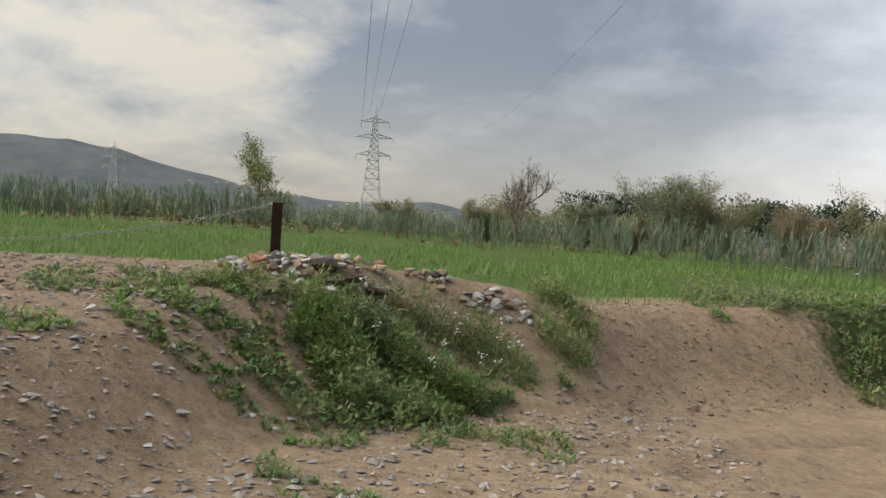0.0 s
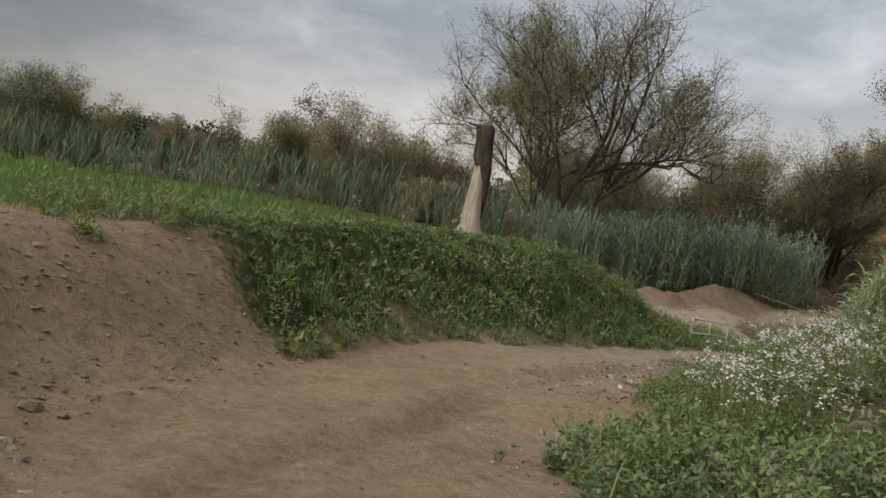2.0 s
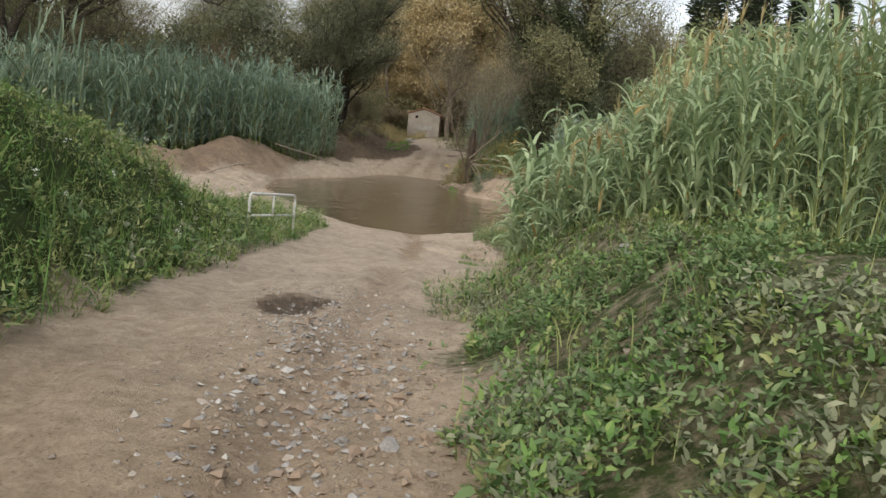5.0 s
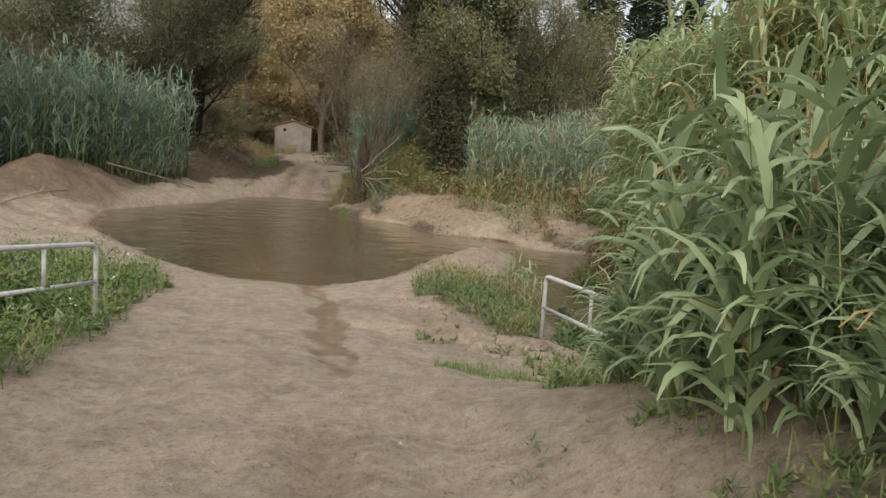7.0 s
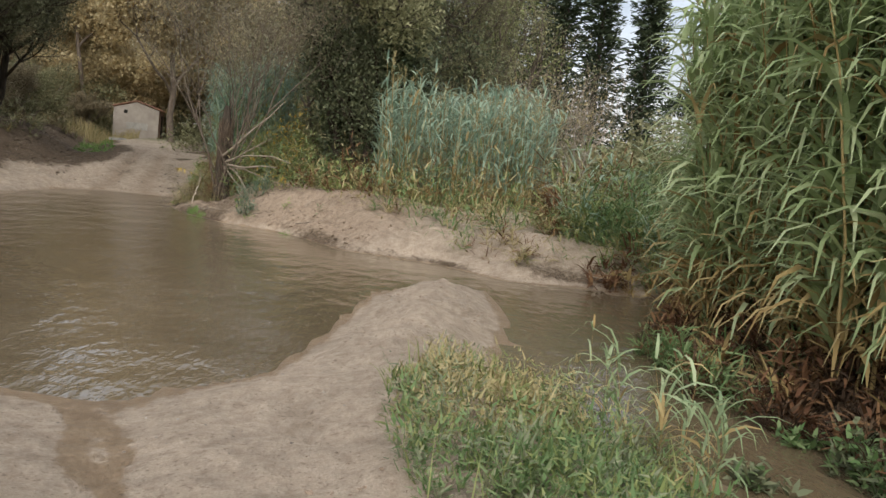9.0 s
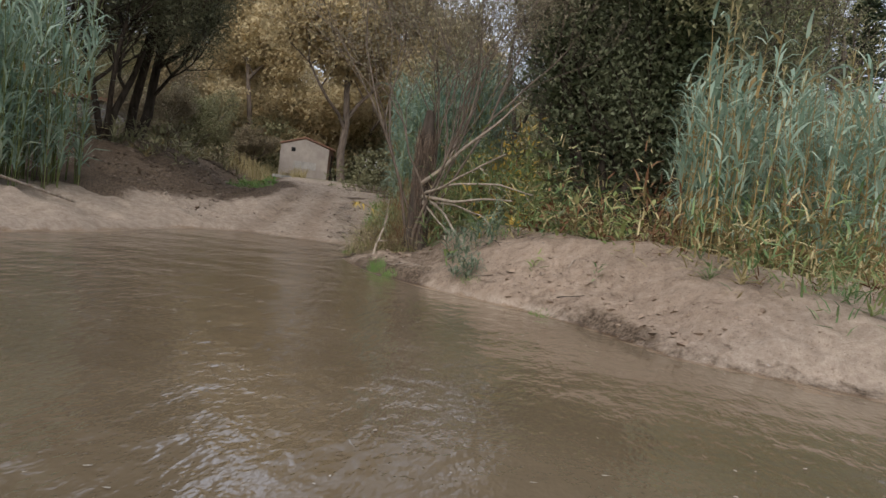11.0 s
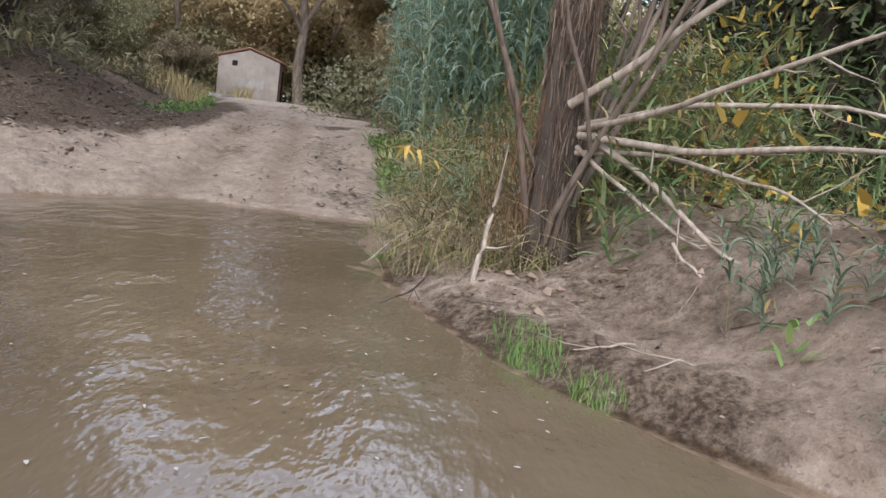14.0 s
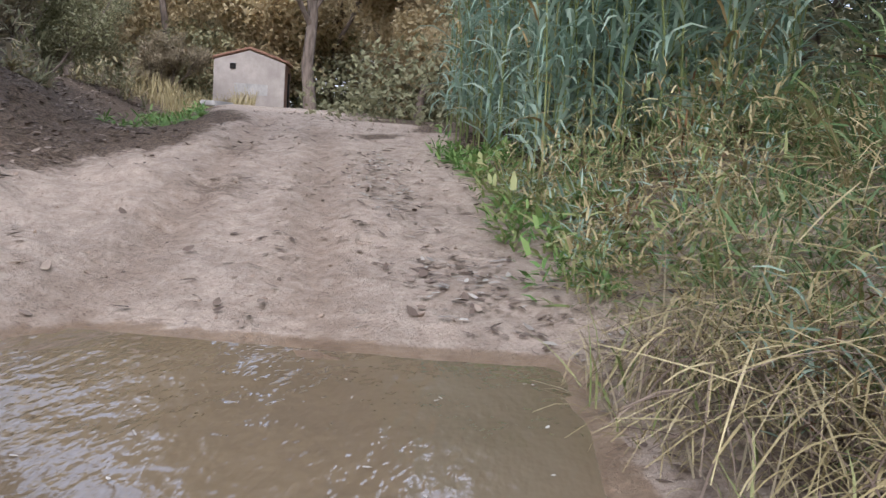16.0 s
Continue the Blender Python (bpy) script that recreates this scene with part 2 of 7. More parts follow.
def part(name, bm, material, parent, label=""):
    """Links a bmesh as one mesh object under a thing or part."""
    me = bpy.data.meshes.new(name)
    bm.to_mesh(me)
    bm.free()
    me.materials.append(material)
    ob = new(name, me)
    if parent:
        ob.parent = parent
    if label:
        ob["label"] = label
    return ob


def root(name, at, label, category, group="", kind=""):
    e = new(name)
    e.location = at
    return tagged(e, label, category, group, kind)


def ribbons(base, az, length, width, rise, droop, segs=4, twist=None, taper=0.9):
    """Arching blades: arrays of base points, headings, lengths, widths, start angle above level and bend; returns vertices and quads."""
    n = len(base)
    s = np.linspace(0, 1, segs + 1)
    ang = rise[:, None] - droop[:, None] * s[None] ** 1.3
    step = (length / segs)[:, None]
    dx, dz = np.cos(ang) * step, np.sin(ang) * step
    r = np.concatenate([np.zeros((n, 1)), np.cumsum(dx[:, :-1], 1)], 1)
    z = np.concatenate([np.zeros((n, 1)), np.cumsum(dz[:, :-1], 1)], 1)
    c, q = np.cos(az)[:, None], np.sin(az)[:, None]
    mid = np.stack([base[:, :1] + c * r, base[:, 1:2] + q * r, base[:, 2:] + z], -1)
    w = width[:, None] * 0.5 * (1 - taper * s[None] ** 1.6) * np.where(s[None] < 0.02, 0.6, 1)
    tw = np.zeros(n) if twist is None else twist
    side = np.stack([-np.sin(az) * np.cos(tw), np.cos(az) * np.cos(tw), np.sin(tw)], -1)[:, None]
    v = np.stack([mid - side * w[..., None], mid + side * w[..., None]], 2).reshape(-1, 3)
    i = (np.arange(n)[:, None] * (segs + 1) + np.arange(segs)[None]) * 2
    quads = np.stack([i, i + 1, i + 3, i + 2], -1).reshape(-1, 4)
    return v, quads


def leaf_tris(base, az, length, width, rise, twist):
    """Small pointed leaves, one triangle each: returns vertices and triangles."""
    n = len(base)
    d = np.stack([np.cos(az) * np.cos(rise), np.sin(az) * np.cos(rise), np.sin(rise)], -1)
    side = np.stack([-np.sin(az) * np.cos(twist), np.cos(az) * np.cos(twist), np.sin(twist)], -1)
    w = side * (0.5 * width)[:, None]
    v = np.stack([base - w, base + w, base + d * length[:, None]], 1).reshape(-1, 3)
    return v, np.arange(3 * n).reshape(-1, 3)


def tubes(paths, radii, sides=5):
    """Tapered tubes along equal-length polylines: paths (n, k, 3), radii (n, k)."""
    paths, radii = np.asarray(paths, float), np.asarray(radii, float)
    n, k, _ = paths.shape
    d = np.gradient(paths, axis=1)
    d /= np.linalg.norm(d, axis=2, keepdims=True) + 1e-9
    ref = np.where(np.abs(d[..., 2:]) > 0.9, np.array([1.0, 0, 0]), np.array([0, 0, 1.0]))
    u = np.cross(d, ref)
    u /= np.linalg.norm(u, axis=2, keepdims=True) + 1e-9
    w = np.cross(d, u)
    a = np.linspace(0, 2 * np.pi, sides, endpoint=False)
    ring = u[:, :, None] * np.cos(a)[:, None] + w[:, :, None] * np.sin(a)[:, None]
    v = (paths[:, :, None] + ring * radii[:, :, None, None]).reshape(-1, 3)
    i = np.arange(n)[:, None, None] * k * sides + np.arange(k - 1)[None, :, None] * sides
    j, jn = np.arange(sides)[None, None], (np.arange(sides) + 1)[None, None] % sides
    q = np.stack(np.broadcast_arrays(i + j, i + jn, i + sides + jn, i + sides + j), -1).reshape(-1, 4)
    return v, q


class Heap:
    """Gathers vertices and quads for one mesh."""

    def __init__(self):
        self.v, self.q, self.n = [], [], 0

    def add(self, vq):
        v, q = vq
        self.v.append(v)
        self.q.append(q + self.n)
        self.n += len(v)
        return self

    def make(self, name, mat, parent=None, label="", smooth=True):
        return mesh_obj(name, np.concatenate(self.v), np.concatenate(self.q), mat, parent, label, smooth)


# ---- the lie of the land ----
ROAD = [(-9, -12, 3.75), (-3, -5, 3.45), (-0.7, 0.3, 3.12), (1.4, 6.5, 2.74), (5.2, 10.8, 2.38), (11.5, 14.2, 1.97), (20.5, 17.0, 1.18), (28.0, 18.9, 0.62), (35.3, 21.2, 0.0),
        (41, 22.8, -0.32), (54, 26.8, -0.28), (59.4, 27.6, 0.0), (63, 28.2, 0.42), (67, 29.2, 0.88), (73, 31.0, 1.36), (81, 33.9, 1.62), (94, 36.0, 1.75), (130, 44, 2.0)]
POOL = [(35.3, 20.2), (35.4, 22.2), (36.7, 24.2), (38.5, 25.8), (42, 29.0), (47, 31.0), (53.4, 29.8), (57.8, 30), (59.3, 28.9), (59.4, 26.1), (57.8, 26), (55.2, 25.3),
        (54.4, 24.95), (53.0, 24.2), (51.7, 23.0), (51.1, 22.2), (50.4, 21.3), (49.6, 20.5), (47.9, 19.5), (46.9, 17.3), (45.2, 16), (45.3, 14.6), (44.9, 12.9), (42.8, 13.0), (40.6, 14.1), (37.5, 14.1), (33.2, 13.4), (30.6, 12.9),
        (29.3, 13.4), (31.2, 14.9), (34, 15.6), (37.6, 17.0), (40.9, 16.5), (43.7, 16.6), (43.1, 18), (41.8, 18.5), (38.3, 18.9), (36.6, 19.2)]


RUTS = [[(2.2, 7.2, 0), (3.4, 8.9, 0), (4.5, 9.8, 0), (5.3, 10.1, 0), (6.2, 10.5, 0), (8.2, 11.7, 0)], [(57.6, 28.7, 0), (60.9, 29.2, 0), (66, 30.3, 0), (72, 31.6, 0)], [(58.4, 27.2, 0), (61, 27.9, 0), (64.5, 28.7, 0), (70, 30.0, 0)], [(29.6, 16.9, 0), (31.0, 17.6, 0), (32.4, 18.9, 0)], [(10.5, 13.0, 0), (14.5, 14.4, 0), (19, 15.6, 0), (24, 17.0, 0)]]
RUNNEL = [(35.4, 20.6, 0), (34.4, 20.0, 0), (32.5, 19.2, 0), (31, 18.8, 0), (29.7, 18.42, 0), (28.4, 18.1, 0), (27.2, 17.66, 0), (25.6, 17.2, 0)]
SANDHEAPS = [(47.4, 33.4, 3.9, 2.3, 0.1, 1.35), (50.8, 34.2, 2.6, 1.8, -0.3, 0.8), (39.8, 32.6, 3.0, 2.0, 0.2, 0.75), (43.0, 33.6, 2.2, 1.6, 0.0, 0.5)]


def sstep(a, b, x):
    t = np.clip((x - a) / (b - a), 0, 1)
    return t * t * (3 - 2 * t)


def along(x, y, line):
    """Distance to a polyline, side (left positive) and the value carried on it."""
    best = np.full(x.shape, 1e9)
    side, val = np.zeros(x.shape), np.zeros(x.shape)
    for (ax, ay, az), (bx, by, bz) in zip(line, line[1:]):
        ex, ey = bx - ax, by - ay
        t = np.clip(((x - ax) * ex + (y - ay) * ey) / (ex * ex + ey * ey), 0, 1)
        d = np.hypot(x - ax - t * ex, y - ay - t * ey)
        near = d < best
        best = np.where(near, d, best)
        side = np.where(near, np.sign(ex * (y - ay) - ey * (x - ax)), side)
        val = np.where(near, az + t * (bz - az), val)
    return best, side, val


def in_pool(x, y):
    """Signed distance to the water's edge, positive in the water."""
    d, _, _ = along(x, y, [(*p, 0) for p in POOL + POOL[:1]])
    inside = np.zeros(x.shape, bool)
    for (ax, ay), (bx, by) in zip(POOL, POOL[1:] + POOL[:1]):
        cross = (ay > y) != (by > y)
        inside ^= cross & (x < (bx - ax) * (y - ay) / (by - ay + 1e-12) + ax)
    return np.where(inside, d, -d)


def wave(x, y, s, seed=0):
    """Cheap smooth noise out of sines, about -1 to 1."""
    r = np.random.default_rng(seed)
    z = 0
    for k in range(6):
        a, f, p = r.uniform(0, 6.28), s * r.uniform(0.6, 1.7), r.uniform(0, 6.28)
        z = z + np.sin((x * np.cos(a) + y * np.sin(a)) * f + p)
    return z / 3.2


def bump2(x, y, cx, cy, rx, ry, turn=0.0):
    c, s = np.cos(turn), np.sin(turn)
    u, v = (x - cx) * c + (y - cy) * s, -(x - cx) * s + (y - cy) * c
    return np.exp(-((u / rx) ** 2 + (v / ry) ** 2))


def height(x, y):
    x, y = np.asarray(x, float), np.asarray(y, float)
    dr, side, zr = along(x, y, ROAD)
    pool = in_pool(x, y)
    far = sstep(44, 50, x + 0.35 * (y - 20))
    # terraces beside the track
    field = 3.5 - 2.9 * sstep(17.5, 30, x - 0.25 * (y - 20)) + 0.10 * wave(x, y, 0.25, 1)
    field = field + 0.4 * bump2(x, y, -4.5, 10.5, 5, 3.2)
    right = 2.55 + 0.35 * bump2(x, y, 16.5, 10.5, 5, 3) - 2.0 * sstep(19, 30, x) + 0.9 * sstep(9, -4, x) + 0.12 * wave(x, y, 0.9, 2)
    near = np.where(side > 0, field, right)
    berm = 0.5 + 1.55 * sstep(2.4, 7.0, dr) * sstep(57, 65, x) + 0.10 * wave(x, y, 0.7, 3)
    bar = 0.80 + 0.30 * bump2(x, y, 51.5, 20.5, 3.5, 2.5) + 0.08 * wave(x, y, 0.8, 4) + 0.6 * sstep(53, 66, x)
    beyond = np.where(side > 0, berm, bar)
    land = near * (1 - far) + beyond * far
    # rubble heap with the post, and heaps of sand by the water
    land = land + 0.20 * bump2(x, y, -1.5, 10.1, 1.5, 0.9, 0.1) + 0.28 * bump2(x, y, 0.4, 11.0, 1.6, 0.8, 0.3)
    # the track's own bed: flat, then up the bank over two or three metres
    half = np.where(side > 0, 1.35 + 1.1 * sstep(1.8, -0.8, x) + 0.15 * sstep(5, 9, x), 3.0 - 1.15 * sstep(2, 9, x)) + 0.2 * wave(x, y, 0.5, 5)
    reach = np.where(side > 0, 1.9 + 0.9 * sstep(6, 12, x), np.where(x < 30, 2.2, 2.6))
    k = sstep(0, 1, (dr - half) / reach)
    z = zr * (1 - k) + land * k
    # uneven, slumped face of the bank
    z = z + (0.20 * wave(x, y, 1.7, 16) + 0.09 * wave(x, y, 4.4, 17)) * 4 * k * (1 - k) * (side > 0) * sstep(5, 8, x) * sstep(32, 27, x)
    # ruts and roughness of the bed
    bed = 1 - sstep(half - 0.6, half + 0.4, dr)
    z = z - 0.035 * bed * (np.exp(-((dr - 0.85) / 0.22) ** 2)) + 0.02 * bed * wave(x, y, 1.6, 6)
    z = z - 0.05 * np.exp(-((along(x, y, RUNNEL)[0]) / 0.28) ** 2)
    for rut in RUTS:
        w = along(x, y, rut)[0] + 0.05 * wave(x, y, 2.5, 12)
        z = z - 0.055 * np.exp(-(w / 0.17) ** 2) + 0.03 * np.exp(-((w - 0.34) / 0.14) ** 2)
    z = z - 0.10 * sstep(0.35, 0.75, bump2(x, y, 18.9, 16.45, 0.85, 0.40, 0.25) + 0.12 * wave(x, y, 4.0, 15)) - 0.04 * bump2(x, y, 16.2, 16.3, 0.9, 0.3, 0.4)
    # beach and river bed
    out_ = np.maximum(-pool, 0)
    beach = 0.085 * out_ + 0.10 * sstep(0, 0.5, out_) * (1 - bed)
    beach = np.where(far > 0.5, 0.12 * out_ + (0.15 + 0.06 * wave(x, y, 1.7, 13)) * sstep(0.03, 0.26, out_) * (1 - bed), beach)
    wide = np.where((x > 60) | (side < 0) & (x > 30), 2.0, 5.0)
    kb = sstep(0.2, wide, out_)
    kb = np.maximum(kb, sstep(30, 24, x))
    shore = beach * (1 - kb) + z * kb
    z = np.where(pool > 0, -0.42 * sstep(0, 2.5, pool), np.where(out_ < 12, shore, z))
    # heaps of dug sand behind the water
    for cx, cy, rx, ry, turn, up in SANDHEAPS:
        c, s = np.cos(turn), np.sin(turn)
        u, v = (x - cx) * c + (y - cy) * s, -(x - cx) * s + (y - cy) * c
        q = np.sqrt((u / rx) ** 2 + (v / ry) ** 2 + 0.02) + 0.10 * wave(x, y, 1.6, 14)
        z = z + up * np.clip(1.08 - q, 0, 1) ** 1.15
    rough = 1 + (0.9 + 1.1 * sstep(34, 40, x)) * (1 - bed) * sstep(0.1, 0.6, out_) * sstep(14, 8, out_)
    z = z + rough * (0.022 * wave(x, y, 3.1, 8) + 0.018 * np.abs(wave(x, y, 5.1, 9)) + 0.012 * wave(x, y, 9.0, 10)) * sstep(0, 0.6, np.abs(pool))
    # far hills to the north-west, low rise to the north-east
    r = np.hypot(x, y)
    return z


def lines(lo, hi, step, far):
    """Grid lines: even between lo and hi, then ever wider out to far."""
    mid = np.arange(lo, hi + step / 2, step)
    g, d = [], step
    e = 0.0
    while e < far:
        d *= 1.22
        e += d
        g.append(e)
    g = np.array(g)
    return np.concatenate([(lo - g)[::-1], mid, hi + g])


gx, gy = lines(-6, 72, 0.16, 3500), lines(-1, 36, 0.16, 3500)
X, Y = np.meshgrid(gx, gy, indexing="ij")
Z = height(X, Y)
DR, SIDE, _ = along(X, Y, ROAD)
PO = in_pool(X, Y)
ground_mat = Mat("earth", 0.95, 0.15)
k = ground_mat
fine, mid, coarse, lump = k.noise(55, 6, 0.75), k.noise(9, 8, 0.7), k.noise(0.7, 5), k.noise(3.3, 8, 0.72)
dirt = k.ramp(mid, (0.3, (0.36, 0.262, 0.165)), (0.7, (0.53, 0.405, 0.268)))
sand = k.ramp(mid, (0.3, (0.42, 0.33, 0.25)), (0.7, (0.585, 0.49, 0.39)))
soil = k.ramp(mid, (0.3, (0.21, 0.145, 0.095)), (0.7, (0.33, 0.235, 0.16)))
# plant-covered ground, kept dark so gaps between weeds look shaded
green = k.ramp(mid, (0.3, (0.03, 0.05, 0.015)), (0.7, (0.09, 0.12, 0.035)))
turf = k.ramp(mid, (0.3, (0.06, 0.105, 0.022)), (0.7, (0.13, 0.185, 0.045)))
ragged = k.math("MULTIPLY", k.math("SUBTRACT", k.noise(7, 6, 0.7), 0.5), 1.3)


def patchy(name, soft=0.22):
    """An area whose rim breaks up into spots and tongues."""
    return k.remap(k.math("ADD", k.attr(name), ragged), 0.5 - soft, 0.5 + soft)


c = k.mix(k.attr("sand"), dirt, sand)
c = k.mix(k.math("MULTIPLY", patchy("soil", 0.5), 0.8), c, soil)
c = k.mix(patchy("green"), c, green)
c = k.mix(k.attr("turf"), c, turf)
litter = k.ramp(k.noise(22, 4, 0.7), (0.40, (0.085, 0.062, 0.042)), (0.64, (0.27, 0.205, 0.145)))
c = k.mix(patchy("litter"), c, litter)
wet = k.math("MULTIPLY", k.remap(k.math("ADD", k.attr("wet"), k.math("MULTIPLY", ragged, 0.75)), 0.40, 0.54), 0.9)
c = k.mix(wet, c, k.mix(1.0, c, (0.68, 0.60, 0.50), "MULTIPLY"))
c = k.mix(0.55, c, k.ramp(fine, (0.25, (0.45, 0.45, 0.45)), (0.75, (1.25, 1.25, 1.25))), "MULTIPLY")
c = k.mix(0.5, c, k.ramp(lump, (0.36, (0.60, 0.58, 0.56)), (0.58, (1.14, 1.14, 1.14))), "MULTIPLY")
specks = k.ramp(k.noise(26, 3, 0.5), (0.60, (1, 1, 1)), (0.68, (0.55, 0.52, 0.50)))
c = k.mix(0.7, c, specks, "MULTIPLY")
c = k.mix(0.45, c, k.ramp(coarse, (0.3, (0.75, 0.75, 0.75)), (0.7, (1.15, 1.15, 1.15))), "MULTIPLY")
k.color(c)
k.link(k.remap(wet, 0, 1, 0.95, 0.25), k.b.inputs["Roughness"])
k.bump(k.math("ADD", k.math("ADD", k.math("MULTIPLY", fine, 0.4), k.math("MULTIPLY", mid, 0.6)), k.math("MULTIPLY", lump, 1.6)), 1.0, 0.055)

n_ = wave(X, Y, 0.7, 21) * 0.4 + wave(X, Y, 2.1, 22) * 0.3
FAR = sstep(44, 50, X + 0.35 * (Y - 20))
sand_a = sstep(8, 22, X) * 1.0
turf_a = sstep(33, 27, X + 3 * n_) * (SIDE > 0) * sstep(4.6, 5.6, DR + n_) * sstep(26, 18, X) * sstep(-3.5, -1.5, X + 0.25 * (Y - 9) + n_) * sstep(10.2, 11.5, Y + n_)
turf_a = np.maximum(turf_a, ((SIDE > 0) & (X < 20)) * sstep(10.8, 12.2, Y + n_ * 1.5) * (X < 0))
turf_a = np.maximum(turf_a, sstep(80, 120, np.hypot(X, Y)))
# weedy cover on both banks; its dark tone doubles as shade between plants
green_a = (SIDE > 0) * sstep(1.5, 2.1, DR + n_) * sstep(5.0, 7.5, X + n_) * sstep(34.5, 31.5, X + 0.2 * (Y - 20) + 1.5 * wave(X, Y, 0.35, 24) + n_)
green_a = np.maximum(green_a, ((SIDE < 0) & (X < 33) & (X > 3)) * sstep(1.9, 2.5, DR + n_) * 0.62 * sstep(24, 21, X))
soil_a = ((SIDE > 0) & (X < 6)) * sstep(2.0, 3.0, DR + n_) * 0.5
for cx, cy, rx, ry, turn, up in SANDHEAPS:
    soil_a = np.maximum(soil_a, 1.15 * sstep(0.25, 0.5, bump2(X, Y, cx, cy, rx, ry, turn)))
for rut in RUTS:
    soil_a = np.maximum(soil_a, (0.62 if rut[0][0] < 5 else 0.55) * np.exp(-((along(X, Y, rut)[0] + 0.1 * n_) / 0.30) ** 2))
edge_l = np.interp(X, [58, 61, 64, 67, 72, 80], [4.2, 3.6, 2.9, 2.0, 1.5, 1.6])
litter_a = ((X > 58) & (SIDE > 0)) * sstep(-0.5, 0.7, DR - edge_l + 0.8 * n_) + (0.25 + 0.75 * sstep(61, 65, X)) * ((X > 60) & (SIDE < 0)) * sstep(1.3, 2.2, DR + 1.6 * n_ + 0.3 * wave(X, Y, 2.4, 18))
litter_a = np.maximum(litter_a, 0.85 * np.clip(1.5 * bump2(X, Y, 18.9, 16.45, 0.85, 0.40, 0.25) + 0.35 * wave(X, Y, 3.5, 19), 0, 1) * (bump2(X, Y, 18.9, 16.45, 1.1, 0.5, 0.25) > 0.3))
litter_a = np.maximum(litter_a, 0.9 * ((X > 27.5) & (X < 47) & (SIDE < 0)) * sstep(-0.1, -0.4, PO) * sstep(0.3, -0.2, Y - np.interp(X, [28, 31, 37.5, 45], [13.0, 13.7, 15.0, 15.6])) * sstep(7.0, 9.0, Y + 2 * n_) * sstep(27, 29, X + 2 * n_) * sstep(47, 44, X + 2 * n_))
soil_a = np.maximum(soil_a, 0.62 * sstep(0.2, 0.6, bump2(X, Y, 51.8, 21.0, 4.5, 2.6, 0.75)) * (PO < -0.1))
litter_a = np.maximum(litter_a, 0.62 * bump2(X, Y, 57.3, 25.0, 2.2, 0.8, 0.3) * (PO < -0.05))
litter_a = np.maximum(litter_a, 0.56 * bump2(X, Y, 54.5, 23.6, 1.9, 0.9, 0.6) * (PO < -0.35))
# broken dark band at the water's edge: wet debris plus painted undercut shade
litter_a = np.maximum(litter_a, 0.75 * sstep(-0.35 - 0.65 * sstep(49, 52, X), -0.2, PO) * (PO < 0.05) * np.clip(0.7 + 0.7 * wave(X, Y, 1.7, 20), 0, 1) * (SIDE < 0) * sstep(45.5, 47, X) * sstep(57.5, 56, X))
litter_a = np.maximum(litter_a, 0.5 * bump2(X, Y, 30.8, 15.9, 1.9, 0.6, 0.35))
litter_a = np.maximum(litter_a, 0.62 * bump2(X, Y, 65, 29.9, 2.6, 0.45, 0.24) * (0.75 + 0.5 * wave(X, Y, 1.4, 17)))
wet_a = sstep(0.045, 0.0, Z) * (np.abs(PO) < 3) * 0.7
wet_a = np.maximum(wet_a, (0.80 - 0.3 * sstep(29, 25.5, X)) * np.exp(-((along(X, Y, RUNNEL)[0] + 0.30 * n_ + 0.13 * wave(X, Y, 4.0, 25)) / 0.16) ** 2))
wet_a = np.maximum(wet_a, 0.95 * np.clip(1.3 * bump2(X, Y, 18.9, 16.45, 0.85, 0.40, 0.25), 0, 1))
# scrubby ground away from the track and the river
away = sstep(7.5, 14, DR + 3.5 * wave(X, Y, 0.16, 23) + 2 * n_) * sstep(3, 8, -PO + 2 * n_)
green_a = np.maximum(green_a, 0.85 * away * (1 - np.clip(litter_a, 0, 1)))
idx = np.arange(X.size).reshape(X.shape)
quads = np.stack([idx[:-1, :-1], idx[1:, :-1], idx[1:, 1:], idx[:-1, 1:]], -1).reshape(-1, 4)
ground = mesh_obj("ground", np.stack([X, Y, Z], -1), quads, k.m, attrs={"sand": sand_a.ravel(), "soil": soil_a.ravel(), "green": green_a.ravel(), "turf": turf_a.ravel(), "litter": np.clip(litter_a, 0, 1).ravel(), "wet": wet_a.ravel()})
tagged(ground, "sandy earth track between grassy banks and a field", "ground", kind="structure")

# river
k = Mat("muddy_water", 0.05, 0.6)
rip = k.math("ADD", k.noise(0.9, 2, 0.5), k.math("ADD", k.math("MULTIPLY", k.noise(3.0, 3, 0.55, stretch=(0.7, 1.6, 1)), 0.5), k.math("MULTIPLY", k.noise(11, 2, 0.5, stretch=(0.7, 1.5, 1)), 0.13)))
k.color(k.ramp(k.noise(0.35, 3), (0.3, (0.120, 0.090, 0.054)), (0.7, (0.170, 0.131, 0.084))))
k.bump(rip, 0.8, 0.05)
wx, wy = np.meshgrid(np.linspace(27, 64, 60), np.linspace(10, 36, 50), indexing="ij")
wi = np.arange(wx.size).reshape(wx.shape)
water = mesh_obj("water", np.stack([wx, wy, 0 * wx], -1), np.stack([wi[:-1, :-1], wi[1:, :-1], wi[1:, 1:], wi[:-1, 1:]], -1).reshape(-1, 4), k.m)
tagged(water, "brown muddy river water with ripples at the ford", "water", kind="structure")


def ground_at(x, y):
    return height(np.atleast_1d(x), np.atleast_1d(y))


def scatter(n, box, keep):
    """Random points in a box that pass keep(x, y), at most n."""
    x, y = rng.uniform(box[0], box[2], n), rng.uniform(box[1], box[3], n)
    ok = keep(x, y)
    return x[ok], y[ok]


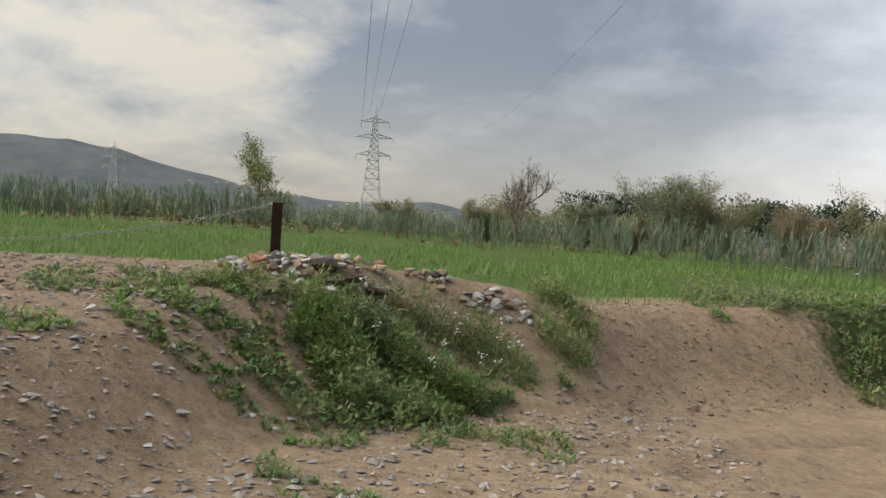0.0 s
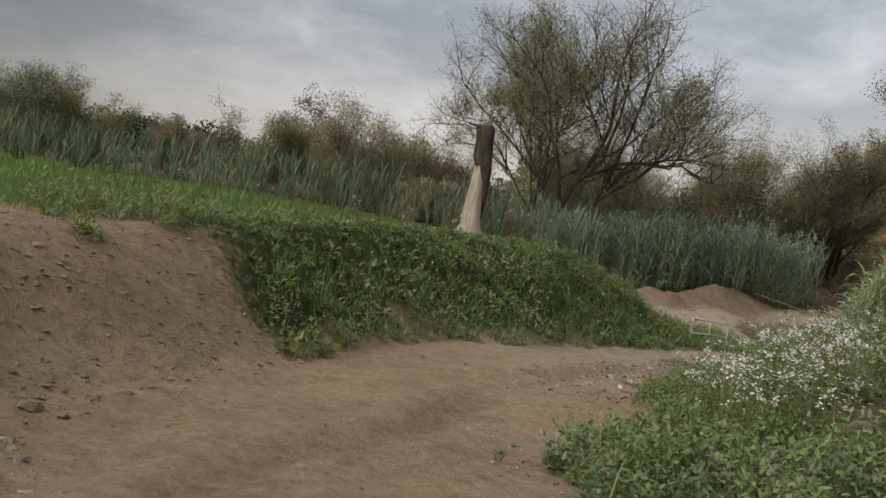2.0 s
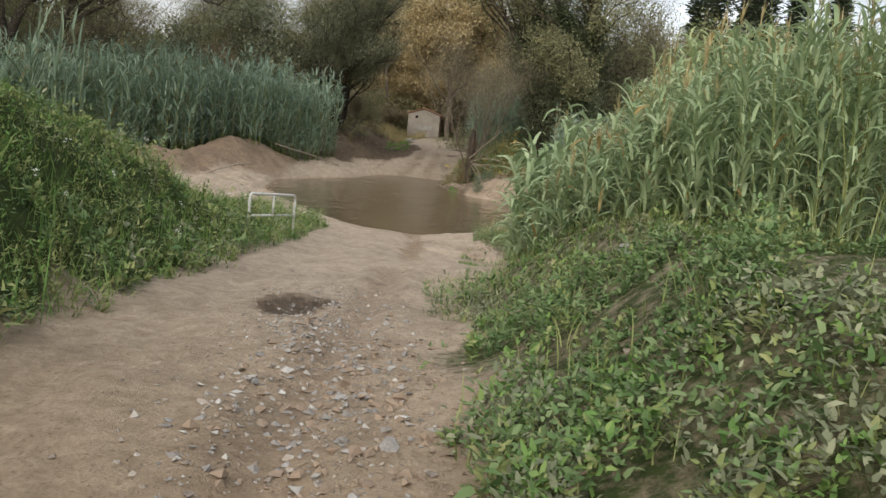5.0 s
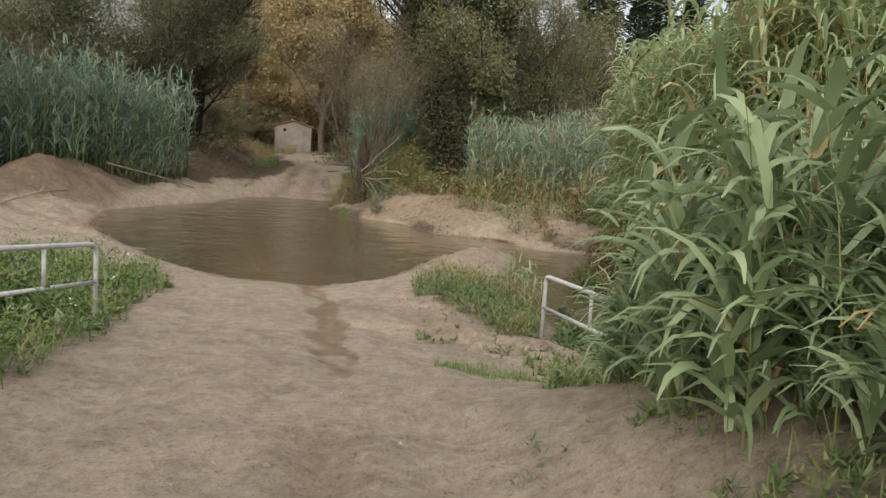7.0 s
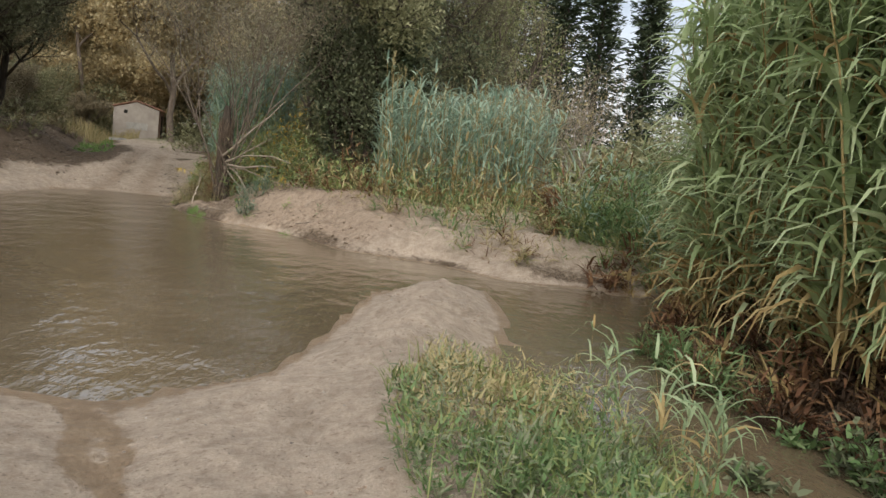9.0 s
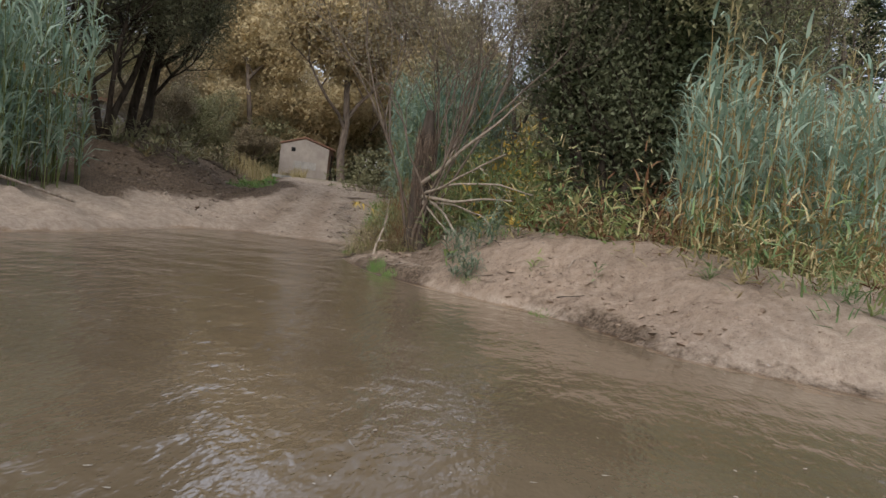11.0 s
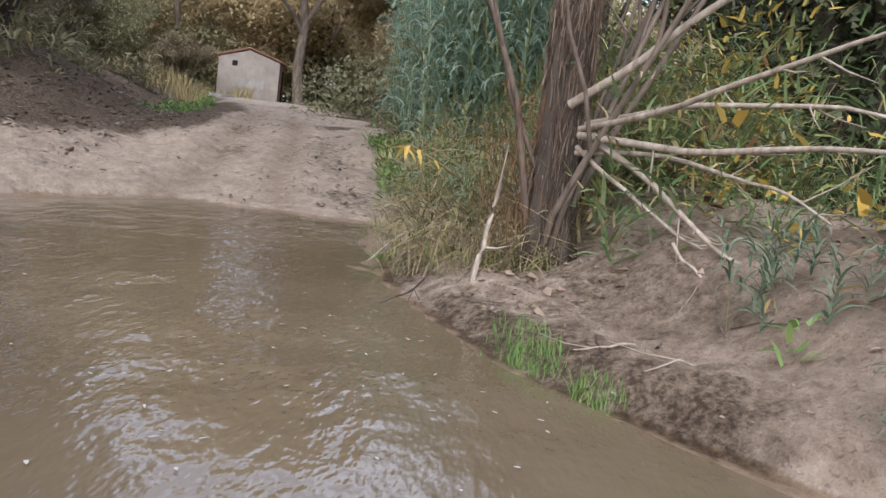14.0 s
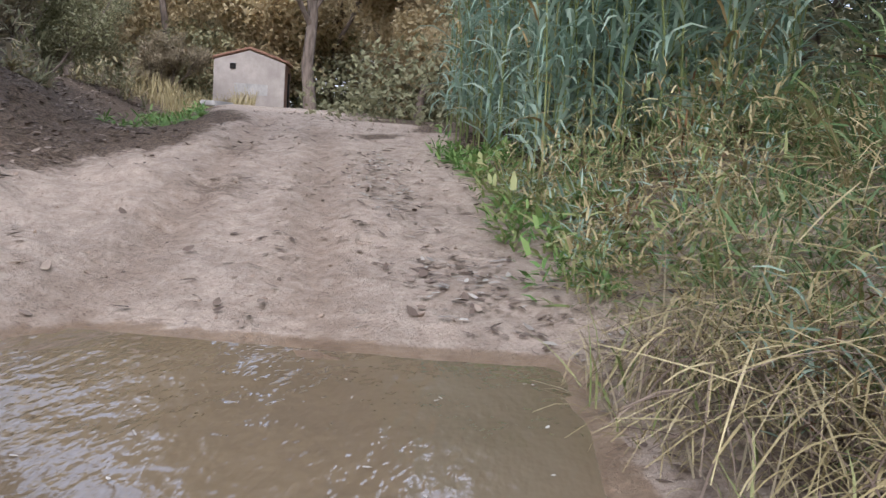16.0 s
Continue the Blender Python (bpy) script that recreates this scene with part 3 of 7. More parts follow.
def oval(cx, cy, rx, ry, turn=0.0, rag=0.25, seed=0):
    def f(x, y):
        c, s = np.cos(turn), np.sin(turn)
        u, v = ((x - cx) * c + (y - cy) * s) / rx, (-(x - cx) * s + (y - cy) * c) / ry
        return u * u + v * v - rag * wave(x, y, 1.5, seed)
    return f


def blob(*a, **k):
    f = oval(*a, **k)
    return lambda x, y: f(x, y) < 1


def reeds(name, n, box, keep, hmin, hmax, mat, label, leaves=12, segs=4, leaf_len=0.6, leaf_w=0.05, plumes=0.0, dry=0.15, edge=None, hang=0.0, tall=None, stiff=False):
    """A stand of cane: jointed stems with arching strap leaves, some feathery plumes."""
    x, y = scatter(n, box, keep)
    n = len(x)
    z = ground_at(x, y)
    h = rng.uniform(hmin, hmax, n) * (1 + 0.12 * wave(x, y, 0.8, 31))
    if edge is not None:
        h = h * (0.32 + 0.68 * sstep(0.0, 0.75, 1.1 - edge(x, y)))
    if tall is not None:
        h = h * tall(x, y)
    lean, la = rng.uniform(0.02, 0.22, n), rng.uniform(0, 6.283, n)
    t = np.linspace(0, 1, 4)
    off = (lean * h)[:, None] * t[None] ** 2
    stem = np.stack([x[:, None] + np.cos(la)[:, None] * off, y[:, None] + np.sin(la)[:, None] * off, z[:, None] - 0.05 + h[:, None] * t[None] * np.cos(lean)[:, None]], -1)
    thing = root(name, (float(x.mean()), float(y.mean()), float(z.min())), label, "reeds", kind="stuff")
    inv = Matrix.Translation(-Vector(thing.location))
    sv, sq = tubes(stem, np.linspace(0.013, 0.004, 4)[None] * np.ones((n, 1)) * (h / 3)[:, None], 3)
    ob = mesh_obj("stems", sv, sq, G["reed_dry"] if dry > 0.04 else G["weed2"], thing)
    ob.matrix_parent_inverse = inv
    u = rng.uniform(0.06, 1.0, (n, leaves))
    at = np.stack([x[:, None] + np.cos(la)[:, None] * (lean * h)[:, None] * u**2, y[:, None] + np.sin(la)[:, None] * (lean * h)[:, None] * u**2, z[:, None] + (h * np.cos(lean))[:, None] * u], -1).reshape(-1, 3)
    m = len(at)
    uu = u.ravel()
    ln = leaf_len * rng.uniform(0.65, 1.25, m) * (1 - 0.35 * (uu > 0.9))
    rise, sag = (rng.uniform(1.0, 1.5, m), rng.uniform(0.1, 1.0, m)) if stiff else (rng.uniform(0.5, 1.35, m), rng.uniform(0.9 + hang, 2.6 + 0.5 * hang, m))
    v, q = ribbons(at, rng.uniform(0, 6.283, m), ln, leaf_w * rng.uniform(0.7, 1.3, m), rise, sag, segs, rng.uniform(-0.5, 0.5, m))
    old = (uu < rng.uniform(0.0, 0.22, m) * (1 + 4 * dry) * (dry > 0.03)) | (rng.random(m) < dry)
    qq = q.reshape(m, segs, 4)
    vv = v.reshape(m, -1, 3)
    for nm, sel, mt in (("leaves", ~old, mat), ("dry_leaves", old, G["reed_dry"])):
        if sel.any():
            a = vv[sel]
            w = a.shape[1]
            qs = qq[0][None] + (np.arange(len(a)) * w)[:, None, None]
            o = mesh_obj(nm, a, qs, mt, thing)
            o.matrix_parent_inverse = inv
    if plumes:
        s = rng.random(n) < plumes
        tip = stem[s, -1]
        b = np.repeat(tip, 14, 0) + np.array([0, 0, 1]) * rng.uniform(-0.15, 0.25, (14 * s.sum(), 1))
        mm = len(b)
        v, q = ribbons(b, rng.uniform(0, 6.283, mm), rng.uniform(0.12, 0.3, mm), np.full(mm, 0.018), rng.uniform(1.0, 1.5, mm), rng.uniform(0.1, 0.7, mm), 2)
        o = mesh_obj("plumes", v, q, G["straw"], thing)
        o.matrix_parent_inverse = inv
    return thing


def tree(name, at, h, mat, label, stems=1, r0=0.12, spread=0.5, levels=4, leaf=0.10, leaves=9000, bare=0.35, twigs=3, droop=0.0, seed=1, wood="bark", lean=(0, 0), aspect=0.5, category="tree", kids=(3, 5), low=0.3, clump=0.35, reach=0.62, spread_levels=2, single=False, sparse=0.5, ivy=0):
    """A tree: forking tapered limbs, and a crown of many single leaves round the twigs."""
    r = np.random.default_rng(seed)
    x0, y0 = at
    z0 = float(ground_at(x0, y0)[0]) - 0.1
    heads = []
    for s in range(stems):
        a = r.uniform(0, 6.283)
        d = np.array([np.cos(a) * spread * (stems > 1) + lean[0], np.sin(a) * spread * (stems > 1) + lean[1], 1.0])
        heads.append((np.array([np.cos(a), np.sin(a), 0]) * r0 * 1.2 * (stems > 1), d / np.linalg.norm(d), h * r.uniform(0.42, 0.6), r0 * r.uniform(0.7, 1.0)))
    P, R, ends = [], [], []
    for lev in range(levels):
        nxt = []
        for p, d, ln, rad in heads:
            k = 5
            pts, dd = [p], d.copy()
            for i in range(k - 1):
                dd = dd + r.normal(0, 0.13 + 0.05 * lev, 3) + np.array([0, 0, 0.10 - droop * 0.12 * lev])
                dd /= np.linalg.norm(dd)
                pts.append(pts[-1] + dd * ln / (k - 1))
            pts = np.array(pts)
            P.append(pts)
            R.append(np.linspace(rad, rad * 0.55, k))
            if lev >= levels - spread_levels:
                ends.append(pts)
            if lev < levels - 1:
                for _ in range(r.integers(kids[0], kids[1] + 1)):
                    t = r.uniform(low, 1.0)
                    q = pts[0] + (pts[-1] - pts[0]) * t
                    i = min(int(t * (k - 1)), k - 2)
                    q = pts[i] + (pts[i + 1] - pts[i]) * (t * (k - 1) - i)
                    a = r.uniform(0, 6.283)
                    side = np.array([np.cos(a), np.sin(a), r.uniform(-0.2, 0.5)])
                    nd = dd * 0.75 + side * (spread + 0.35)
                    nxt.append((q, nd / np.linalg.norm(nd), ln * r.uniform(reach - 0.12, reach + 0.1), rad * r.uniform(0.42, 0.6)))
                nxt.append((pts[-1], dd, ln * reach, rad * 0.55))
        heads = nxt
    P, R = np.array(P), np.maximum(np.array(R), 0.004)
    thing = root(name, (x0, y0, z0), label, category)
    big = R[:, 0] > r0 * (0.42 if single else 0.2)
    if single:
        for p, rad in zip(P[big], R[big]):
            mesh_obj("limb", *tubes(p[None], rad[None], 7), G[wood], thing)
    else:
        mesh_obj("trunk", *tubes(P[big], R[big], 7), G[wood], thing)
    if (~big).any():
        tagged(mesh_obj("twig_mass", *tubes(P[~big][:, ::2], R[~big][:, ::2], 3), G[wood], thing), kind="stuff")
    if ivy:
        # climbing leaves thick about the trunk and the lower limbs
        lim = P[big]
        a, t = r.integers(0, len(lim), ivy), r.uniform(0, 3.999, ivy)
        i = t.astype(int)
        c = lim[a, i] + (lim[a, i + 1] - lim[a, i]) * (t - i)[:, None] + r.normal(0, 1, (ivy, 3)) * 0.26
        c = c[(c[:, 2] < 0.85 * h) & (c[:, 2] > 0.3)]
        m = len(c)
        v, f = leaf_tris(c, r.uniform(0, 6.283, m), 0.14 * r.uniform(0.7, 1.4, m), 0.14 * r.uniform(0.7, 1.2, m), r.uniform(-1.2, 0.6, m), r.uniform(-1.0, 1.0, m))
        tagged(mesh_obj("ivy_cover", v, None, G["ivy_dark"], thing, "dark ivy leaves round the trunks", tris=f), kind="stuff")
    E_ = np.concatenate(ends)
    m = leaves
    c = E_[r.integers(0, len(E_), m)] + np.clip(r.normal(0, 1, (m, 3)), -1.4, 1.4) * np.array([1, 1, 0.8]) * clump
    # no stray leaves outside the crown
    cell = np.floor(c / (0.05 * h + 0.15)).astype(np.int64) + 500
    _, inv, num = np.unique(cell @ np.array([1, 1000, 1000000]), return_inverse=True, return_counts=True)
    c = c[num[inv.ravel()] > sparse * np.median(num)]
    m = len(c)
    v, f = leaf_tris(c, r.uniform(0, 6.283, m), leaf * r.uniform(0.7, 1.6, m), leaf * 1.4 * aspect * r.uniform(0.7, 1.2, m), r.uniform(-1.1, 1.0, m), r.uniform(-1.2, 1.2, m))
    tagged(mesh_obj("crown", v, None, G[mat], thing, tris=f), kind="stuff")
    return thing


# ---- vegetation ----


def weeds(name, n, box, keep, hmin, hmax, mat, label, leaves=12, leaf=0.09, width=0.4, segs=2, category="weeds", mats=None, upright=0.5, tall=None):
    """A patch of leafy herbs: for each plant leaves round a short stem, from the ground to its top."""
    x, y = scatter(n, box, lambda x, y: keep(x, y) & (wave(x, y, 5.0, 47) + 0.7 * wave(x, y, 11.0, 48) > -0.6))
    n = len(x)
    z = ground_at(x, y)
    h = rng.uniform(hmin, hmax, n) * np.clip(0.9 + 0.40 * wave(x, y, 1.4, 41) + 0.55 * wave(x, y, 4.2, 42) + 0.25 * wave(x, y, 8.5, 46), 0.15, 2.1)
    if tall is not None:
        h = h * tall(x, y)
    # kinds of herb grow in patches, each with leaves of its own size
    pick = np.argsort(np.argsort(0.30 * wave(x, y, 1.1, 44) + 0.22 * wave(x, y, 3.0, 45) + rng.uniform(0, 0.7, n))) / n
    u = rng.uniform(0.02, 1.0, (n, leaves))
    a = rng.uniform(0, 6.283, (n, leaves))
    rad = 0.30 * h[:, None] * rng.uniform(0, 1, (n, leaves))
    at = np.stack([x[:, None] + np.cos(a) * rad, y[:, None] + np.sin(a) * rad, z[:, None] + h[:, None] * u - 0.02], -1).reshape(-1, 3)
    m = len(at)
    ln = leaf * rng.uniform(0.6, 1.5, m) * np.repeat(0.75 + 0.55 * (pick * 7 % 1), leaves)
    v, q = ribbons(at, a.ravel(), ln, ln * width * rng.uniform(0.7, 1.3, m), rng.uniform(upright - 0.6, upright + 0.7, m), rng.uniform(0.0, 1.4, m), segs, rng.uniform(-0.6, 0.6, m))
    thing = root(name, (float(x.mean()), float(y.mean()), float(z.mean())), label, category, kind="stuff")
    inv = Matrix.Translation(-Vector(thing.location))
    mats = mats or [("leaves", mat, 1.0)]
    lo, vv, per = 0.0, v.reshape(m, -1, 3), np.repeat(pick, leaves)
    qq = q.reshape(m, segs, 4)[0]
    for nm, mt, share in mats:
        s = (per >= lo) & (per < lo + share)
        lo += share
        if s.any():
            a_ = vv[s]
            o = mesh_obj(nm, a_, qq[None] + (np.arange(len(a_)) * a_.shape[1])[:, None, None], G[mt], thing)
            o.matrix_parent_inverse = inv
    return thing


def blades(name, n, box, keep, hmin, hmax, mat, label, width=0.012, droop=1.2, segs=3, category="grass", lean=0.5, tall=None):
    """Single grass blades, growing in tufts."""
    x, y = scatter(n, box, keep)
    n = len(x)
    z = ground_at(x, y)
    ln = rng.uniform(hmin, hmax, n) * (1 + 0.4 * wave(x, y, 0.9, 43))
    if tall is not None:
        ln = ln * tall(x, y)
    v, q = ribbons(np.stack([x, y, z - 0.02], -1), rng.uniform(0, 6.283, n), ln, width * rng.uniform(0.6, 1.5, n), rng.uniform(1.5 - lean, 1.5, n), rng.uniform(0.1, droop, n), segs)
    thing = root(name, (float(x.mean()), float(y.mean()), float(z.mean())), label, category, kind="stuff")
    o = mesh_obj("blades", v, q, G[mat], thing)
    o.matrix_parent_inverse = Matrix.Translation(-Vector(thing.location))
    return thing


def blossoms(name, n, box, keep, h, label):
    """Thin stalks with heads of small four-petalled white flowers."""
    x, y = scatter(n, box, keep)
    n = len(x)
    z = ground_at(x, y)
    hh = h * rng.uniform(0.6, 1.25, n)
    lean = rng.normal(0, 0.08, (n, 2))
    top = np.stack([x + lean[:, 0], y + lean[:, 1], z + hh], -1)
    foot = np.stack([x, y, z - 0.02], -1)
    thing = root(name, (float(x.mean()), float(y.mean()), float(z.mean())), label, "wild flowers", kind="stuff")
    inv = Matrix.Translation(-Vector(thing.location))
    t = np.linspace(0, 1, 3)[None, :, None]
    v, q = tubes(foot[:, None] * (1 - t) + top[:, None] * t, np.full((n, 3), 0.003), 3)
    mesh_obj("stalks", v, q, G["weed2"], thing).matrix_parent_inverse = inv
    k = 9
    c = np.repeat(top, k, 0) + rng.normal(0, 0.022, (n * k, 3))
    m = len(c)
    v, q = ribbons(c, rng.uniform(0, 6.283, m), rng.uniform(0.018, 0.036, m), rng.uniform(0.014, 0.028, m), rng.uniform(-0.3, 0.9, m), rng.uniform(0, 0.8, m), 2, rng.uniform(-0.5, 0.5, m), 0.4)
    mesh_obj("petals", v, q, G["petal"], thing).matrix_parent_inverse = inv
    return thing


def road_side(x, y):
    return along(x, y, ROAD)


def on_left_bank(x, y):
    d, s, _ = road_side(x, y)
    p = in_pool(x, y)
    n = 0.2 * wave(x, y, 1.1, 51) + 0.1 * wave(x, y, 2.7, 52)
    low = 1.5 + 0.2 * sstep(22, 30, x)
    top = 6.5 + 1.5 * sstep(14, 20, x)
    return (s > 0) & (d + n > low) & (d < top) & (x > 6.3 + n * 2) & (p < -1.6) & (x + 0.2 * (y - 20) + 1.5 * wave(x, y, 0.35, 24) + n < 33.3)


def on_right_bank(x, y):
    d, s, _ = road_side(x, y)
    n = 0.35 * wave(x, y, 1.2, 54) + 0.25 * wave(x, y, 2.9, 55)
    bare = bump2(x, y, 11.0, 8.6, 0.75, 0.45, 0.3) + bump2(x, y, 15.4, 10.9, 1.3, 0.35, 0.1) + bump2(x, y, 13.2, 12.2, 0.5, 0.25) + bump2(x, y, 12.75, 12.85, 0.9, 0.30, 0.3) + bump2(x, y, 20.2, 10.9, 1.3, 0.55) + bump2(x, y, 17.0, 12.2, 0.6, 0.25) + bump2(x, y, 10.2, 8.2, 0.9, 0.8) + bump2(x, y, 16.6, 11.3, 0.7, 0.45) + bump2(x, y, 19.5, 10.6, 1.2, 0.6)
    return (s < 0) & (d + n > 2.9 - 1.05 * sstep(4, 9, x) + 1.3 * sstep(21, 25, x)) & (x > 4.5 + 0.5 * n) & (x < 29.5) & (d < 6.6 + 1.2 * wave(x, y, 0.5, 56) + n) & (bare < 0.5) & (wave(x, y, 1.3, 49) < 0.85) & (in_pool(x, y) < -0.5)


def bank_height(x, y):
    """Rank herbs on the slope, short turf on the top of the bank."""
    d = road_side(x, y)[0]
    start = np.interp(x, [6, 10, 14, 20], [2.1, 2.5, 3.2, 3.5])
    return (0.72 + 0.28 * sstep(8.5, 14, x)) * (1.05 - 0.82 * sstep(start, start + 1.4, d + 0.2 * wave(x, y, 1.2, 50)))


MIX = [("leaves", "weed", 0.40), ("pale_leaves", "weed2", 0.26), ("grass_leaves", "grass", 0.16), ("grey_leaves", "grey_leaf", 0.18)]
BRIGHT = [("leaves", "weed", 0.28), ("pale_leaves", "weed2", 0.36), ("grass_leaves", "grass", 0.26), ("grey_leaves", "grey_leaf", 0.10)]
weeds("bank_weeds", 26000, (6, 12, 34, 29), on_left_bank, 0.16, 0.48, "weed", "dense green weeds on the bank beside the track", 18, 0.056, 0.66, 1, mats=[("leaves", "weed", 0.25), ("pale_leaves", "weed2", 0.42), ("grass_leaves", "grass", 0.22), ("grey_leaves", "grey_leaf", 0.11)], tall=bank_height)
weeds("bank_nettles", 3200, (6, 12, 30, 26), lambda x, y: on_left_bank(x, y) & (wave(x, y, 1.5, 56) > -0.1), 0.22, 0.52, "weed", "broad-leaved nettles and docks on the bank", 14, 0.10, 0.55, 2, mats=[("leaves", "weed", 0.35), ("grey_leaves", "grey_leaf", 0.3), ("pale_leaves", "weed2", 0.35)], tall=bank_height)
blades("bank_grass", 14000, (6, 12, 34, 29), on_left_bank, 0.25, 0.6, "grass", "tall green grass among the weeds on the bank", 0.014, tall=bank_height)
weeds("mound_weeds", 17000, (4.5, 6.0, 18, 14.5), on_right_bank, 0.10, 0.36, "weed", "leafy green weeds on a stony mound", 16, 0.046, 0.66, 2, mats=[("leaves", "weed", 0.5), ("pale_leaves", "weed2", 0.16), ("grass_leaves", "grass", 0.14), ("grey_leaves", "grey_leaf", 0.2)])
weeds("mound_weeds", 5000, (18, 8.0, 29.5, 17), on_right_bank, 0.13, 0.36, "weed", "leafy green weeds between the mound and the reeds", 14, 0.06, 0.5, 1, mats=MIX)
weeds("low_weeds", 1100, (4.5, 6.0, 24, 16), lambda x, y: (road_side(x, y)[1] < 0) & (np.abs(road_side(x, y)[0] - 2.2) < 0.7), 0.03, 0.10, "weed2", "low creeping weeds at the edge of the track", 9, 0.04, 0.5, mats=MIX)
weeds("broad_leaved_weeds", 420, (5, 6.5, 26, 15.5), lambda x, y: on_right_bank(x, y) & (wave(x, y, 0.8, 57) > -0.2), 0.12, 0.26, "weed", "broad-leaved dock plants on the mound", 9, 0.10, 0.55, 3, mats=[("leaves", "weed", 0.8), ("pale_leaves", "grey_leaf", 0.2)], upright=0.35)
blades("mound_grass", 9000, (4.5, 6, 29.5, 16), on_right_bank, 0.15, 0.45, "weed2", "thin grass among the weeds on the mound", 0.010)
blossoms("white_flowers", 5200, (7.5, 5.5, 18, 12.2), lambda x, y: on_right_bank(x, y) & (bump2(x, y, 10.2, 9.1, 2.3, 1.0, 0.22) + 0.6 * bump2(x, y, 15, 10.6, 3.0, 0.6, 0.1) > 0.5 * rng.random(len(x)) + 0.25), 0.62, "white wild rocket flowers in bloom on the mound")
blossoms("white_flowers", 160, (7, 13, 28, 24), lambda x, y: on_left_bank(x, y), 0.5, "scattered white flowers on the grassy bank")

heap_zone = blob(-0.1, 9.55, 1.35, 0.72, 0.35, 0.35, 8)
weeds("heap_weeds", 9000, (-3, 7, 3, 12), heap_zone, 0.18, 0.42, "weed", "green weeds over the edge of a rubble heap", 18, 0.050, 0.5, 1, mats=BRIGHT)
weeds("heap_weeds", 3600, (-4.5, 6.6, 1.0, 10.4), blob(-1.6, 8.6, 2.1, 1.1, 0.1, 0.6, 9), 0.06, 0.24, "weed", "low green weeds between stones", 13, 0.05, 0.55, mats=BRIGHT)
weeds("heap_weeds", 5200, (-4, 4.5, 2.5, 9.6), lambda x, y: (wave(x, y, 1.7, 58) + 0.5 * wave(x, y, 4, 57) > 0.15 + 0.35 * sstep(6.5, 5, y)) & (x < 1.4), 0.03, 0.11, "weed2", "low sparse weeds in stony ground", 9, 0.05, 0.45, mats=BRIGHT)
weeds("heap_weeds", 5200, (-2, 7.6, 1, 10.2), blob(-0.45, 8.95, 0.95, 0.75, 0.1, 0.4, 20), 0.16, 0.42, "weed", "lush green weeds below the rubble heap", 18, 0.050, 0.6, 1, mats=[("leaves", "weed", 0.35), ("pale_leaves", "weed2", 0.40), ("grass_leaves", "grass", 0.25)])
weeds("gully_weeds", 1500, (0.7, 9.4, 2.6, 12.6), blob(1.55, 10.8, 0.48, 1.25, -0.05, 0.5, 10), 0.2, 0.42, "weed", "green weeds in a gully of the earth bank", 16, 0.055, 0.5, 1, mats=BRIGHT)
weeds("gully_weeds", 1500, (4.3, 11.5, 7.5, 16.5), lambda x, y: (road_side(x, y)[0] > 2.9) & (wave(x, y, 1.2, 59) > 0.0), 0.18, 0.4, "weed", "green weeds along the top of the earth bank", 16, 0.065, 0.5, 1, mats=MIX)
blossoms("white_flowers", 90, (-1.5, 7.5, 2.2, 10), heap_zone, 0.45, "small white flowers among the weeds of the rubble heap")


def in_field(x, y):
    d, s, _ = road_side(x, y)
    return (s > 0) & (d > 3.9) & (y > 10.9 + 0.3 * wave(x, y, 1.2, 68)) & (x + 0.62 * (y - 22) < 19)


blades("meadow", 30000, (-14, 10, 19, 22), in_field, 0.05, 0.16, "grass", "short bright green grass of the field", 0.016, 1.4, 2)
blades("meadow", 26000, (-26, 16, 16, 46), lambda x, y: in_field(x, y) & (y > 17 + 0.35 * x) & (wave(x, y, 0.5, 60) > -0.4), 0.14, 0.34, "grass", "taller green grass of the field", 0.03, 1.2, 2)

# reeds
reeds("reed_bed", 4000, (16, 7, 30, 18), lambda x, y: blob(22.8, 12.4, 5.0, 2.1, 0.42, 0.2, 3)(x, y) & (road_side(x, y)[0] > 2.9) & (x < 26.2), 1.9, 2.9, G["reed"], "tall green giant reed with drooping strap leaves", 20, 4, 0.46, 0.045, 0.22, 0.03, tall=lambda x, y: 0.28 + 0.72 * sstep(2.8, 5.6, road_side(x, y)[0]))
reeds("reed_bed", 900, (19, 12, 28, 17), lambda x, y: blob(24.4, 14.25, 3.0, 0.75, 0.12, 0.2, 3)(x, y) & (road_side(x, y)[0] > 2.7) & (x < 25.5), 0.8, 2.1, G["reed"], "young pale green reeds leaning over the edge of the track", 12, 5, 0.70, 0.082, 0.0, 0.02, hang=0.6)
reeds("reed_bed", 2700, (31, 6, 45, 15), lambda x, y: blob(37.4, 11.4, 6.2, 2.2, 0.20, 0.2, 4)(x, y) & (in_pool(x, y) < 0.2), 4.2, 6.0, G["reed_pale_lit"], "tall giant reed, green above and dry below, over a ditch", 40, 4, 1.15, 0.085, 0.03, 0.05, hang=0.9)
reeds("reed_bed", 4000, (31, 31, 66, 44), lambda x, y: blob(47.5, 36.4, 11.3, 2.6, -0.25, 0.2, 5)(x, y) & (in_pool(x, y) < -1), 3.6, 4.9, G["reed2"], "dense blue-green giant reed behind heaps of sand", 20, 2, 0.85, 0.075, 0.06, 0.02)
reeds("reed_bed", 1700, (50, 12, 66, 21), lambda x, y: blob(57, 16.2, 5.5, 2.4, -0.35, 0.25, 6)(x, y), 2.8, 3.8, G["reed2"], "green reeds behind the sandy river bank", 15, 3, 0.65, 0.06, 0.1, 0.05)
